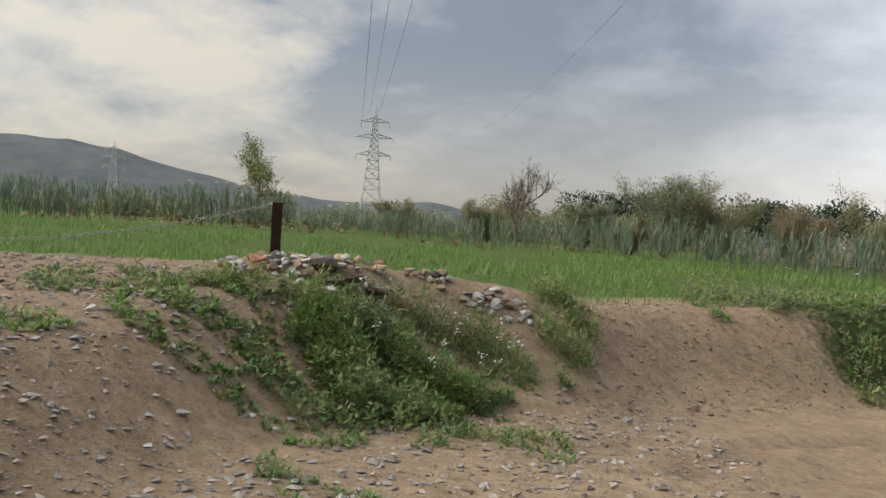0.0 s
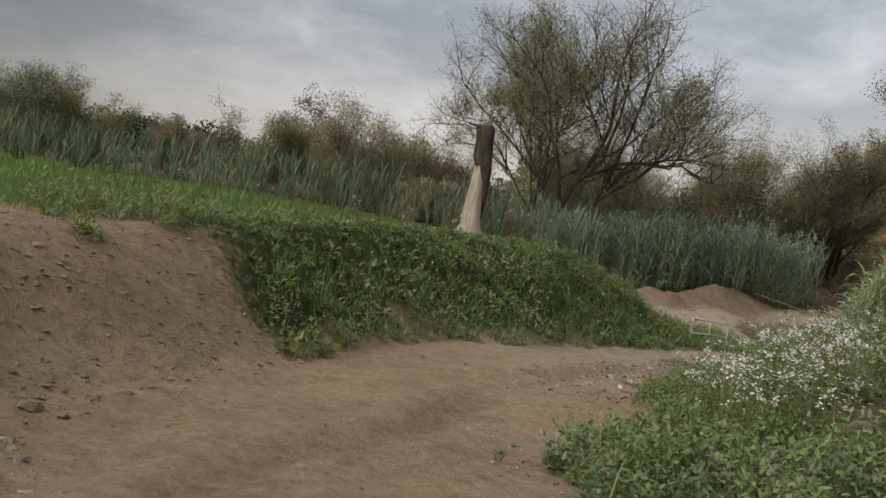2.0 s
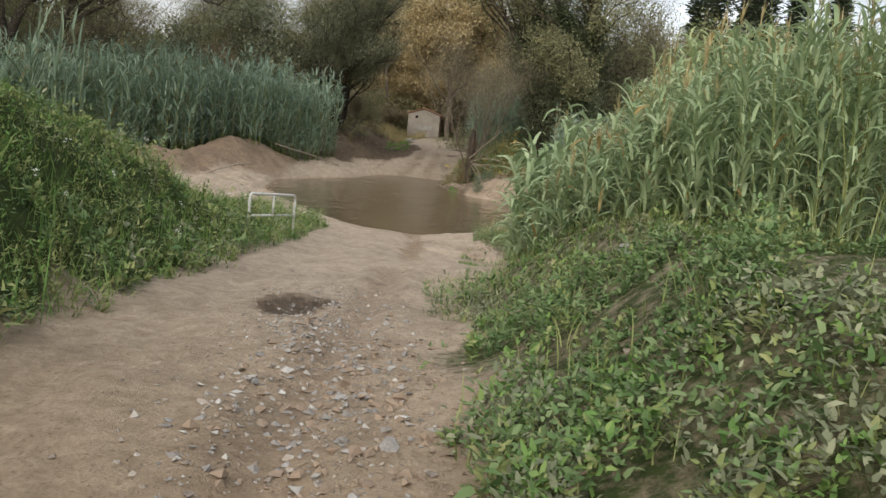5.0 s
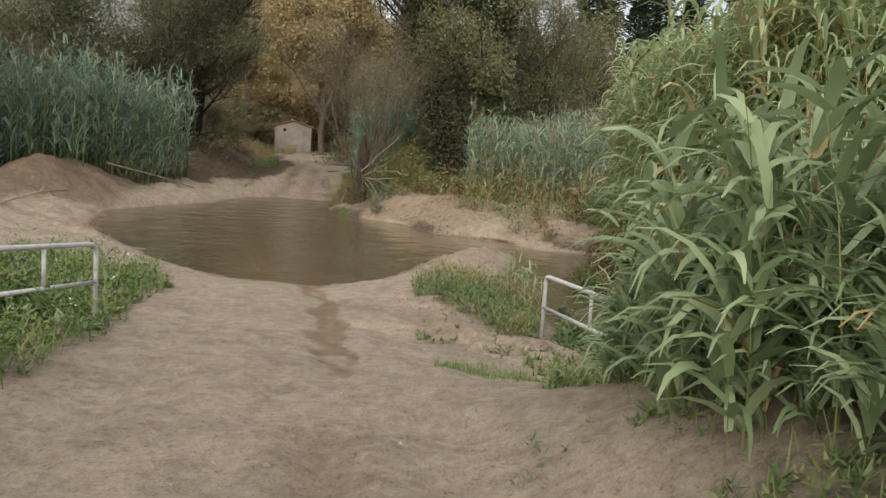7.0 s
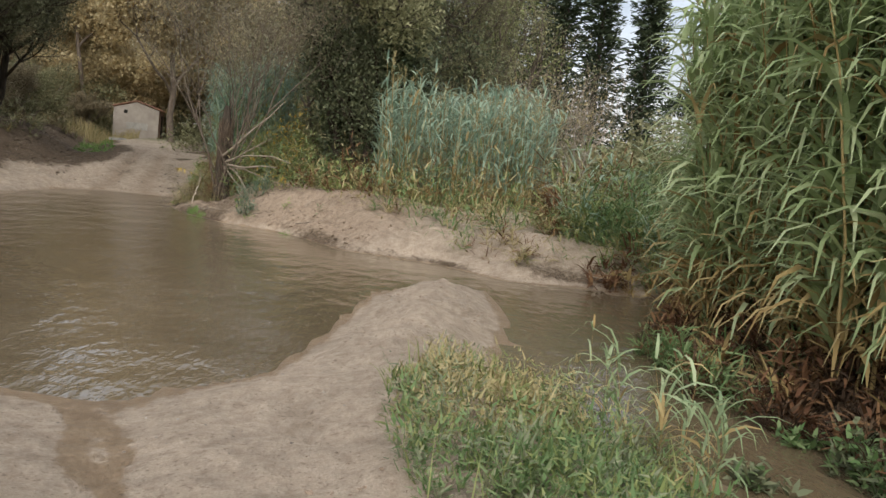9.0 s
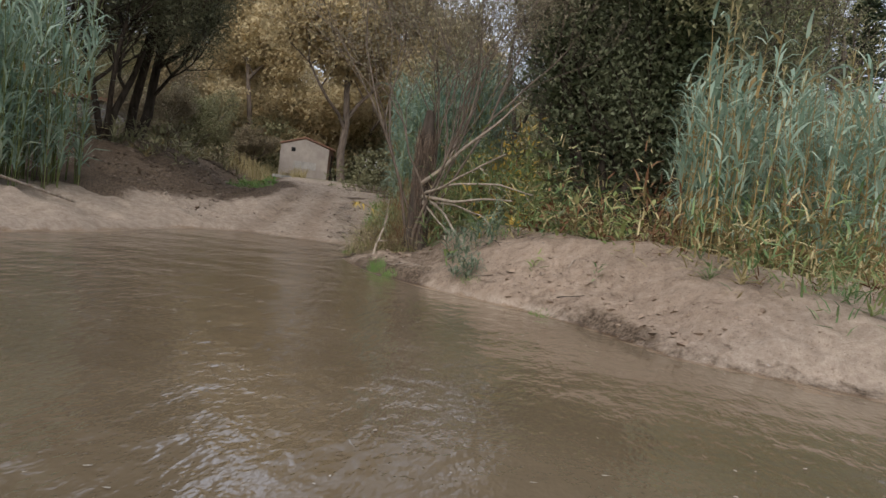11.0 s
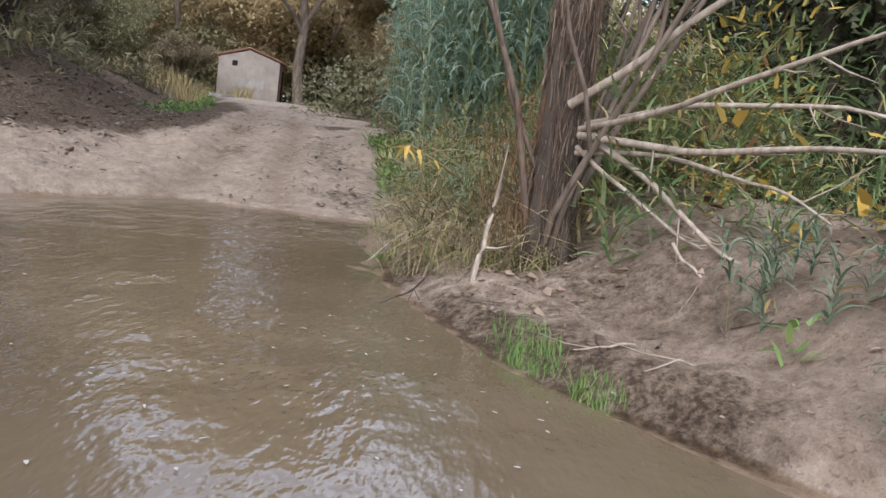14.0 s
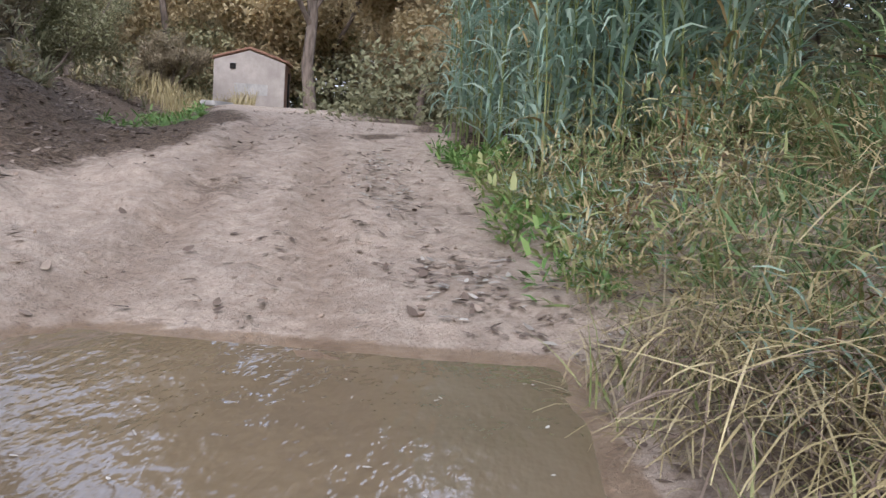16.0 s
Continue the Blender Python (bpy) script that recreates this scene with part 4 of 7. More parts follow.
reeds("reed_bed", 950, (62, 21, 73, 29), lambda x, y: blob(67.5, 25.6, 4.0, 1.9, 0.25, 0.2, 7)(x, y) & (road_side(x, y)[0] > 2.2), 3.0, 4.6, G["reed2"], "grey-green giant reed leaning over the rising track", 24, 4, 0.85, 0.06, 0.0, 0.03, hang=0.7)
def arm_bank(x, y):
    return blob(48.6, 11.6, 3.8, 2.9, 0.25, 0.25, 17)(x, y) & (in_pool(x, y) < -0.15)


weeds("river_scrub", 2300, (44, 8, 53, 15.5), arm_bank, 0.7, 1.7, "weed", "rank green grass and herbs above a backwater", 20, 0.34, 0.09, 3, mats=[("leaves", "weed", 0.42), ("pale_leaves", "weed2", 0.22), ("grey_leaves", "reed2", 0.14), ("dry_leaves", "straw", 0.14), ("rusty_leaves", "rust", 0.08)])
reeds("reed_bed", 260, (43.5, 9, 48, 14), lambda x, y: blob(45.2, 11.6, 1.4, 1.5, 0.3, 0.3, 18)(x, y) & (in_pool(x, y) < 0.1), 1.6, 2.5, G["reed"], "yellowing canes leaning out over a backwater", 16, 5, 0.8, 0.05, 0.0, 0.3, hang=0.5)
reeds("cane_clump", 60, (33, 15.5, 37.5, 17), blob(35.0, 16.1, 1.6, 0.35, 0.2, 0.3, 16), 0.5, 1.15, G["reed"], "thin pale young canes among the weeds of the spit", 10, 4, 0.42, 0.028, 0.0, 0.15, hang=0.4)
reeds("cane_clump", 90, (52, 21.4, 54.4, 23.4), blob(53.1, 22.45, 0.62, 0.42, 0.5, 0.3, 11), 0.35, 0.95, G["belt_reed"], "clump of young blue-green cane on the sand", 18, 5, 0.28, 0.020, 0.0, 0.03, hang=0.5)
reeds("cane_clump", 70, (51.4, 22, 52.6, 23), blob(51.75, 22.4, 0.30, 0.22, 0.5, 0.0, 11), 0.25, 0.55, G["belt_reed"], "small sprig of blue-green cane at the foot of the sand bank", 11, 5, 0.3, 0.022, 0.0, 0.03, hang=0.5)


def field_edge(x, y):
    e = x + 0.62 * (y - 22)
    return (e > 18.2 + 0.8 * wave(x, y, 0.4, 61)) & (e < 21.8) & (y < 72)


reeds("reed_bed", 7500, (-16, 20, 22, 72), lambda x, y: field_edge(x, y) & (y > 21.5), 1.0, 1.75, G["belt_reed"], "long belt of reeds along the field's far edge", 12, 2, 0.62, 0.05, 0.02, 0.03, stiff=True)
reeds("reed_bed", 5200, (-62, 46, -10, 66), lambda x, y: np.abs(y - 50.5 - 0.38 * (x + 28)) < 2.2 + 0.5 * wave(x, y, 0.3, 62), 1.7, 2.5, G["belt_reed"], "belt of dark reeds and scrub beyond the field", 14, 2, 0.7, 0.06, 0.03, 0.02, stiff=True)
weeds("brown_scrub", 1500, (-60, 44, -8, 64), lambda x, y: np.abs(y - 47.4 - 0.38 * (x + 28)) < 1.1, 0.3, 0.8, "rust", "rusty brown dead weeds at the field's edge", 9, 0.3, 0.3, mats=[("leaves", "rust", 0.6), ("dry_leaves", "straw", 0.4)])
weeds("brown_scrub", 500, (-10, 40, 8, 66), lambda x, y: np.abs(x + 0.62 * (y - 22) - 17.8) < 0.6, 0.3, 0.7, "rust", "rusty brown dead weeds before the reeds", 9, 0.28, 0.3, mats=[("leaves", "rust", 0.6), ("dry_leaves", "straw", 0.4)])

# spit of sand and ditch
spit = lambda x, y: (blob(34.9, 16.9, 3.0, 1.05, 0.14, 0.9, 12)(x, y) | blob(32.2, 16.35, 2.0, 0.85, 0.3, 0.7, 19)(x, y)) & (in_pool(x, y) < -0.1)
weeds("ford_weeds", 7000, (29.5, 15, 39, 19), spit, 0.12, 0.48, "weed", "low green weeds on the sand spit by the ford", 15, 0.055, 0.45, 1, mats=[("leaves", "weed", 0.42), ("grey_leaves", "grey_leaf", 0.20), ("pale_leaves", "weed2", 0.16), ("dry_leaves", "straw", 0.22)])
blades("ford_grass", 2200, (30, 15, 39, 19), spit, 0.2, 0.55, "weed2", "thin grass on the sand spit by the ford", 0.012, 1.5)
weeds("ford_weeds", 420, (29.5, 15, 33.5, 17.3), lambda x, y: (in_pool(x, y) < -0.1) & (wave(x, y, 2.0, 72) > -0.2), 0.03, 0.14, "weed", "sparse low weeds in the dark crumbs beside the ford", 9, 0.06, 0.42, mats=MIX)
blades("ford_grass", 5200, (26, 14.9, 28.2, 17), blob(27.2, 15.85, 0.30, 0.72, -0.15, 0.5, 13), 0.04, 0.13, "grass", "short bright grass patch at the track's edge", 0.008)
blades("track_grass", 420, (11.5, 12.3, 12.2, 12.9), blob(11.86, 12.6, 0.13, 0.10, 0.3, 0.5, 14), 0.04, 0.13, "weed", "small tuft of grass growing in the stony track", 0.010)
weeds("ditch_weeds", 2600, (28.5, 11.5, 36, 15.3), lambda x, y: (np.abs(in_pool(x, y) + 0.05) < 0.75) & ((x > 31.2) | (y > 14.5)) & (wave(x, y, 1.4, 70) > -0.5), 0.15, 0.4, "weed", "green water weeds along a ditch", 13, 0.085, 0.5, mats=[("leaves", "weed", 0.55), ("dark_leaves", "ivy", 0.45)])
weeds("dead_weeds", 700, (34, 11.5, 46, 14.6), lambda x, y: np.abs(in_pool(x, y) + 0.45) < 0.85, 0.25, 0.7, "rust", "rusty dead weeds at the foot of the reeds", 14, 0.22, 0.2, 3, mats=[("leaves", "rust", 0.7), ("dry_leaves", "reed_dry", 0.3)])


def in_ditch(x, y):
    mid = np.interp(x, [28.5, 31, 33, 37.5, 40, 42], [13.0, 13.8, 14.2, 14.9, 14.6, 13.0])
    return (y < mid + 0.25 * wave(x, y, 1.6, 71)) & (y > mid - 2.6) & (x > 28.8) & (x < 42)


# over half the stalks take the near-black colour that imitates reed shade
weeds("ditch_scrub", 5200, (28.5, 10.5, 45, 15.7), in_ditch, 0.15, 0.55, "rust", "rusty dead stalks and weeds filling the ditch, many coloured dark for shade", 18, 0.17, 0.14, 2, mats=[("leaves", "rotten", 0.55), ("rusty_leaves", "rust", 0.2), ("green_leaves", "weed", 0.25)])


blades("hut_grass", 1500, (85, 36.6, 92.5, 41), lambda x, y: (road_side(x, y)[1] > 0) & (road_side(x, y)[0] > 2.2 + 0.5 * wave(x, y, 0.9, 48)), 0.5, 1.1, "straw", "tall dry grass before the hut's wall", 0.03, 1.0)
# far bank behind the sand
def behind_bar(x, y):
    line = 19.6 + (x - 50.7) * 0.72
    line = np.where(x > 52, 20.6 + (x - 52) * 0.85, line)
    d, s, _ = road_side(x, y)
    return (y < line + 0.4 * wave(x, y, 1.1, 63)) & (y > line - 5.5) & (s < 0) & (d > 3.3) & (in_pool(x, y) < -0.5)


BROWN = [("leaves", "weed", 0.34), ("pale_leaves", "weed2", 0.22), ("dry_leaves", "straw", 0.30), ("rusty_leaves", "rust", 0.14)]
weeds("river_scrub", 5200, (44.5, 9, 66, 26), behind_bar, 0.45, 1.5, "weed", "rank green and brown undergrowth behind the sand bank", 18, 0.20, 0.14, 2, mats=BROWN)
weeds("yellow_scrub", 620, (50, 17, 58, 23), lambda x, y: behind_bar(x, y) & ~behind_bar(x, y + 1.3) & (wave(x, y, 0.9, 64) > -0.3), 0.3, 1.1, "yellow", "yellowing broad leaves in the undergrowth", 7, 0.13, 0.5, 2, mats=[("leaves", "yellow", 0.18), ("brown_leaves", "rust", 0.32), ("green_leaves", "weed2", 0.5)])
by_willow = lambda x, y: (blob(57.0, 24.9, 2.2, 0.85, 0.3, 0.4, 14)(x, y)) & (in_pool(x, y) < 0.1)
blades("dead_stalks", 3500, (54, 23, 60, 27), by_willow, 0.2, 0.7, "brown", "brown dead stalks matted on the bank", 0.009, 1.2, 3, lean=1.6)
blades("dry_grass", 5000, (54, 23, 60, 27), by_willow, 0.15, 0.5, "straw", "short dry straw-coloured grass on the bank", 0.008, 3.0, 4, lean=1.6)


def laid_stalks(name, n, box, keep, lift, heading, mat, label, long=(0.25, 0.7)):
    """Long dead stalks lying over one another, drooping towards the water."""
    x, y = scatter(n, box, keep)
    n = len(x)
    z = ground_at(x, y) + rng.uniform(0.03, lift, n)
    v, q = ribbons(np.stack([x, y, z], -1), rng.normal(heading, 0.75, n), rng.uniform(*long, n), rng.uniform(0.005, 0.012, n), rng.normal(0.15, 0.28, n), rng.uniform(0.1, 1.0, n), 4, rng.uniform(-0.4, 0.4, n), 0.6)
    return tagged(mesh_obj(name, v, q, G[mat]), label, "dead stalks", kind="stuff")


laid_stalks("straw_mat", 5200, (54.5, 23.5, 60.5, 27), lambda x, y: by_willow(x, y) & (in_pool(x, y) < -0.3), 0.50, 2.9, "straw", "matted pale straw lying over the bank")
laid_stalks("stalk_mat", 3600, (54.5, 23.5, 60.5, 27), lambda x, y: by_willow(x, y) & (in_pool(x, y) < -0.25), 0.42, 3.1, "shreds", "brown dead stalks lying over the bank")
laid_stalks("straw_mat", 2600, (57, 22, 63, 26.4), lambda x, y: (road_side(x, y)[0] > 2.0) & (in_pool(x, y) < -0.5) & (wave(x, y, 0.9, 79) > -0.3), 1.1, 2.4, "straw", "yellow dry grass bent over the undergrowth", (0.5, 1.2))
blades("bank_grass", 1500, (54, 23, 60, 27), by_willow, 0.2, 0.6, "weed2", "long grass hanging over the water's edge", 0.014, 2.4, 4, lean=1.0)
weeds("river_scrub", 1900, (56.5, 21.5, 64, 26.6), lambda x, y: (road_side(x, y)[0] > 1.7 + 0.3 * wave(x, y, 1.3, 69)) & (in_pool(x, y) < -0.6), 0.4, 1.1, "weed", "green and dry undergrowth beside the rising track", 28, 0.11, 0.15, 2, mats=[("leaves", "weed", 0.24), ("pale_leaves", "weed2", 0.18), ("dry_leaves", "straw", 0.36), ("grey_leaves", "reed2", 0.12), ("rusty_leaves", "rust", 0.10)])
weeds("track_weeds", 700, (60, 24.6, 68, 28), lambda x, y: (np.abs(road_side(x, y)[0] - 2.1) < 0.6) & (road_side(x, y)[1] < 0) & (x > 60.3), 0.15, 0.42, "grass", "fresh green weeds along the rising track", 14, 0.12, 0.35, mats=[("leaves", "grass", 0.6), ("pale_leaves", "weed2", 0.4)])
weeds("track_weeds", 420, (70, 32, 82, 38), lambda x, y: (road_side(x, y)[1] > 0) & (np.abs(road_side(x, y)[0] - 3.0) < 0.9), 0.1, 0.3, "grass", "fresh green grass before the hut", 12, 0.14, 0.3)
for tx, ty, tn in ((53.1, 24.12, 150), (52.64, 23.80, 170), (53.5, 24.25, 60), (50.2, 21.1, 120), (51.6, 22.3, 60), (56.6, 25.6, 120)):
    blades("grass_tuft", 5 * tn, (tx - 0.3, ty - 0.3, tx + 0.3, ty + 0.3), blob(tx, ty, 0.24, 0.13, 0.6, 0.3, 15), 0.05, 0.14, "grass", "small tuft of bright green grass at the water's edge", 0.007)
blades("edge_grass", 420, (51.5, 21.8, 55, 25), lambda x, y: (np.abs(in_pool(x, y) + 0.12) < 0.2) & (wave(x, y, 2.2, 65) > 0.3), 0.04, 0.11, "grass", "tufts of grass at the water's edge", 0.010)
weeds("willow_scrub", 1500, (56.6, 20.8, 60.5, 24), blob(58.3, 22.5, 1.8, 1.0, 0.3, 0.3, 21), 0.8, 2.3, "weed2", "pale yellow-green leafy shoots behind the willow", 26, 0.10, 0.4, 2, mats=[("leaves", "weed2", 0.6), ("grey_leaves", "grey_leaf", 0.3), ("yellow_leaves", "yellow", 0.1)])
weeds("sand_plants", 40, (48, 18.5, 54, 23), lambda x, y: (in_pool(x, y) < -0.5) & ~behind_bar(x, y), 0.15, 0.45, "weed", "single green plants growing in the sand", 14, 0.11, 0.35, mats=MIX)
weeds("berm_scrub", 2400, (64, 33, 92, 48), lambda x, y: (road_side(x, y)[0] > 5.0 + 0.8 * wave(x, y, 0.9, 67)) & (road_side(x, y)[1] > 0) & (wave(x, y, 0.6, 66) > -0.1), 0.4, 1.3, "olive", "dry brown and olive scrub on the earth berm", 15, 0.25, 0.25, 2, mats=[("leaves", "olive", 0.5), ("dry_leaves", "straw", 0.25), ("brown_leaves", "brown", 0.25)])

# ---- trees ----
WILLOW = "grey-brown willow shrub, half bare, in the river thicket"
BUSHES = [(13.4, 53, 5.0, "grey_leaf"), (16.0, 51.8, 4.6, "olive"), (20.5, 50.5, 3.4, "brown"), (11.5, 54.5, 2.4, "brown"), (9.0, 57, 3.4, "grey_leaf"), (3, 66, 3.2, "olive"), (-4, 72, 3.0, "olive"), (24.5, 48, 5.0, "olive"),
          (28, 45, 6.0, "brown"), (31.5, 47, 7.5, "olive"), (36, 47, 8.5, "brown"), (44.5, 46, 10.0, "olive"), (49, 46, 10.5, "olive"), (54, 45.5, 10.5, "brown"), (59, 45, 10.5, "olive"),
          (63.5, 43, 10, "olive"), (84, 47, 8, "olive"), (90, 49, 8, "brown"), (27, 37.5, 3.0, "brown"), (30.5, 39.5, 3.8, "brown"), (34.5, 41, 5.2, "brown"), (45.5, 42.5, 6.5, "brown"), (51, 42.5, 6.5, "olive"), (56.5, 41.5, 6.5, "brown"), (90.8, 41.8, 2.6, "brown"), (75.0, 40.0, 3.4, "brown"), (79.5, 40.5, 3.6, "olive"), (58.5, 43.5, 12, "olive"), (64.5, 40.8, 11.5, "olive"), (67.5, 44.5, 10, "brown"), (72.5, 49, 8, "olive")]
for i, (x, y, h, m) in enumerate(BUSHES):
    tree("willow_bush", (x, y), h, m, {"olive": "olive-green willow bush in the river thicket", "brown": WILLOW, "grey_leaf": "grey-green willow bush with fine leaves"}[m], 5 if h > 5 else 7, 0.06, 0.5 if h > 5 else 0.8, 4, 0.088, 24000 + int(2400 * h), seed=100 + i, wood="bark", category="bush", aspect=0.42, kids=(2, 3), low=0.1, clump=min(0.46, 0.065 * h), reach=0.6, spread_levels=3, sparse=0.95)
tree("bare_willow", (41.6, 42.3), 15, "olive", "tall spreading willow, nearly bare, with fine dark twigs", 4, 0.30, 0.36, 6, 0.085, 150000, seed=33, wood="bark_dark", aspect=0.42, kids=(3, 4), low=0.3, clump=0.32, reach=0.66, lean=(0.14, -0.14), single=True)
tree("ivy_tree", (58.6, 20.2), 14.5, "olive", "tall thin-leaved tree with trunks wrapped in dark ivy", 3, 0.24, 0.30, 5, 0.13, 80000, seed=12, wood="bark_dark", aspect=0.45, kids=(3, 4), low=0.4, clump=0.45, single=True, ivy=26000)
tree("ivy", (58.9, 20.0), 9.5, "ivy", "dense dark ivy climbing over trunks", 3, 0.12, 0.22, 4, 0.10, 34000, seed=13, wood="bark_dark", aspect=0.75, clump=0.5, low=0.1, category="ivy")
tree("ivy", (62.5, 19.0), 6.0, "ivy", "dark ivy-covered thicket behind the river scrub", 4, 0.10, 0.4, 4, 0.10, 22000, seed=14, wood="bark_dark", aspect=0.75, clump=0.5, low=0.1, category="ivy")
tree("willow_tree", (66.0, 20.0), 8.0, "grey_leaf", "grey-green willow with fine leaves", 4, 0.14, 0.4, 5, 0.10, 34000, seed=15, aspect=0.28, clump=0.4, low=0.2)
tree("willow_tree", (71, 22.5), 10.5, "olive", "olive willow tree behind the reeds", 3, 0.16, 0.4, 5, 0.12, 28000, seed=16, aspect=0.3, clump=0.45)
tree("willow_tree", (66, 15.5), 9.5, "olive", "olive willow tree behind the reeds", 3, 0.16, 0.4, 5, 0.12, 26000, seed=17, aspect=0.3, clump=0.45)
tree("willow_tree", (75, 13), 10.5, "weed2", "yellow-green tree behind the reeds", 2, 0.16, 0.4, 5, 0.18, 9000, seed=18, aspect=0.4, clump=0.5)
tree("leaning_willow", (68.3, 37.2), 9.5, "willow_dark", "dark leaning willow with a crooked trunk on the berm", 2, 0.24, 0.42, 5, 0.11, 52000, seed=19, wood="bark_dark", lean=(-0.08, -0.42), aspect=0.34, clump=0.5, low=0.35, single=True)
tree("leaning_willow", (65.0, 36.4), 8.6, "willow_dark", "dark grey-green willow leaning over the sand bank", 4, 0.15, 0.5, 5, 0.11, 76000, seed=20, wood="bark_dark", lean=(-0.1, -0.3), aspect=0.28, clump=0.4, single=True)
for i, (x, y, h, n) in enumerate([(86.9, 34.4, 13, 12000), (97, 43.5, 13, 12000), (101, 37, 14, 13000), (96, 31.5, 12, 11000), (104, 48, 14, 9000), (91, 46, 10, 9000), (110, 33, 14, 9000)]):
    tree("plane_tree", (x, y), h, "autumn", "plane tree with orange and yellow autumn leaves", 1, 0.36 if i == 0 else 0.28, 0.5 if i == 0 else 0.65, 5, 0.20, int(4.4 * n), seed=200 + i, wood="bark", aspect=0.8, kids=(3, 4), clump=0.6, low=0.35 if i == 0 else 0.10)
tree("lone_tree", (-19.5, 88), 8.0, "weed2", "small airy tree standing alone in a hedge", 1, 0.14, 0.4, 5, 0.22, 3000, seed=21, wood="bark", aspect=0.5, clump=0.35)
tree("bare_tree", (4.6, 56), 5.2, "brown", "small bare tree among bushes", 2, 0.09, 0.25, 5, 0.12, 900, seed=22, wood="bark", aspect=0.3)
for i, (x, y, h) in enumerate([(33, 58, 8), (36.5, 56, 7.0), (38.6, 54.2, 7.5), (52.5, 41, 7.5), (55, 36.5, 9.5)]):
    tree("poplar", (x, y), h, "grey_leaf", "slender young poplar with thin leaves", 1, 0.09, 0.18, 5, 0.16, 3200, seed=40 + i, wood="bark", aspect=0.6, clump=0.3)


def conifer(at, h, seed):
    """A dark narrow conifer: a straight trunk and whorls of drooping boughs of needles."""
    r = np.random.default_rng(seed)
    z0 = float(ground_at(*at)[0])
    t = root("cypress", (*at, z0), "tall dark narrow conifer behind the reeds", "conifer", "row of conifers")
    v, q = tubes(np.array([[(0, 0, 0), (0, 0.05, h * 0.5), (0, 0, h)]]), np.array([[0.3, 0.2, 0.03]]), 7)
    mesh_obj("trunk", v, q, G["bark_dark"], t)
    n = 6000
    u = r.uniform(0.12, 1, n)
    bough = np.sin(7.0 * u * h / 6 + 3 * np.floor(u * h / 0.9)) * 0.25
    rad = (1 - u) ** 0.6 * 2.1 * r.uniform(0.1, 1, n)
    a = r.uniform(0, 6.283, n)
    rad = rad * (1 + bough + 0.35 * np.sin(3 * a + 2.1 * np.floor(u * h / 0.9)))
    v, q = ribbons(np.stack([np.cos(a) * rad, np.sin(a) * rad, u * h], -1), a + r.normal(0, 0.4, n), r.uniform(0.3, 0.6, n), r.uniform(0.14, 0.3, n), r.uniform(-0.5, 0.6, n), r.uniform(0, 0.8, n), 1, r.uniform(-1, 1, n), 0.5)
    mesh_obj("crown", v, q, G["pine"], t)


for i, (x, y, h) in enumerate([(92.8, 12.5, 22), (93.5, 9.8, 20), (92, 8.4, 21), (91.8, 5.8, 18), (91, 2.5, 17), (97, 14.0, 19)]):
    conifer((x, y), h, 60 + i)
tree("stone_pine", (96.7, -5.8), 9.5, "pine", "round-topped stone pine in the distance", 1, 0.3, 0.75, 4, 0.4, 9000, seed=70, wood="bark_dark", aspect=0.4, clump=0.55, low=0.8, kids=(5, 6))


def bare_shrub(at, h, seed, label):
    r = np.random.default_rng(seed)
    return tree("bare_shrub", at, h, "straw", label, 9, 0.03, 0.28, 4, 0.08, 700, seed=seed, wood="dead_wood", category="shrub", kids=(2, 3))


bare_shrub((60.5, 13.2), 4.6, 71, "leafless pale grey shrub standing above the reeds")
bare_shrub((62.5, 11.8), 4.6, 72, "leafless pale grey shrub standing above the reeds")

# the bushy bare willow on the far bank
brush = tree("brush_willow", (55.9, 24.05), 6.6, "haze", "bushy bare brown willow on the sandy bank", 9, 0.042, 0.055, 5, 0.075, 20000, seed=23, wood="bark", aspect=0.28, category="willow", kids=(2, 3), low=0.42, clump=0.30, reach=0.66, single=True)


def far_wood(name, pts, mat, label, leaf=1.0, n=260, r=3.0):
    """Distant round crowns, each a cloud of single leaf sprays."""
    c = np.repeat(np.array(pts, float), n, 0)
    m = len(c)
    d = rng.normal(0, 1, (m, 3))
    d /= np.linalg.norm(d, axis=1, keepdims=True)
    c = c + d * r * rng.uniform(0.5, 1.0, (m, 1)) * np.array([1.15, 1.15, 0.75])
    v, f = leaf_tris(c, rng.uniform(0, 6.283, m), leaf * rng.uniform(0.5, 1.4, m), leaf * 0.8 * rng.uniform(0.6, 1.3, m), rng.uniform(-1.0, 1.0, m), rng.uniform(-1, 1, m))
    t = root(name, tuple(map(float, pts[0])), label, "woodland", kind="stuff")
    o = mesh_obj("crowns", v, None, G[mat], t, tris=f)
    o.matrix_parent_inverse = Matrix.Translation(-Vector(t.location))


def ridge_pts(a, b, n, z, jitter, zj, seed):
    r = np.random.default_rng(seed)
    t = np.linspace(0, 1, n)
    return [(a[0] + (b[0] - a[0]) * s + r.normal(0, jitter), a[1] + (b[1] - a[1]) * s + r.normal(0, jitter), z + (b[2] - a[2]) * s + r.normal(0, zj)) for s in t]


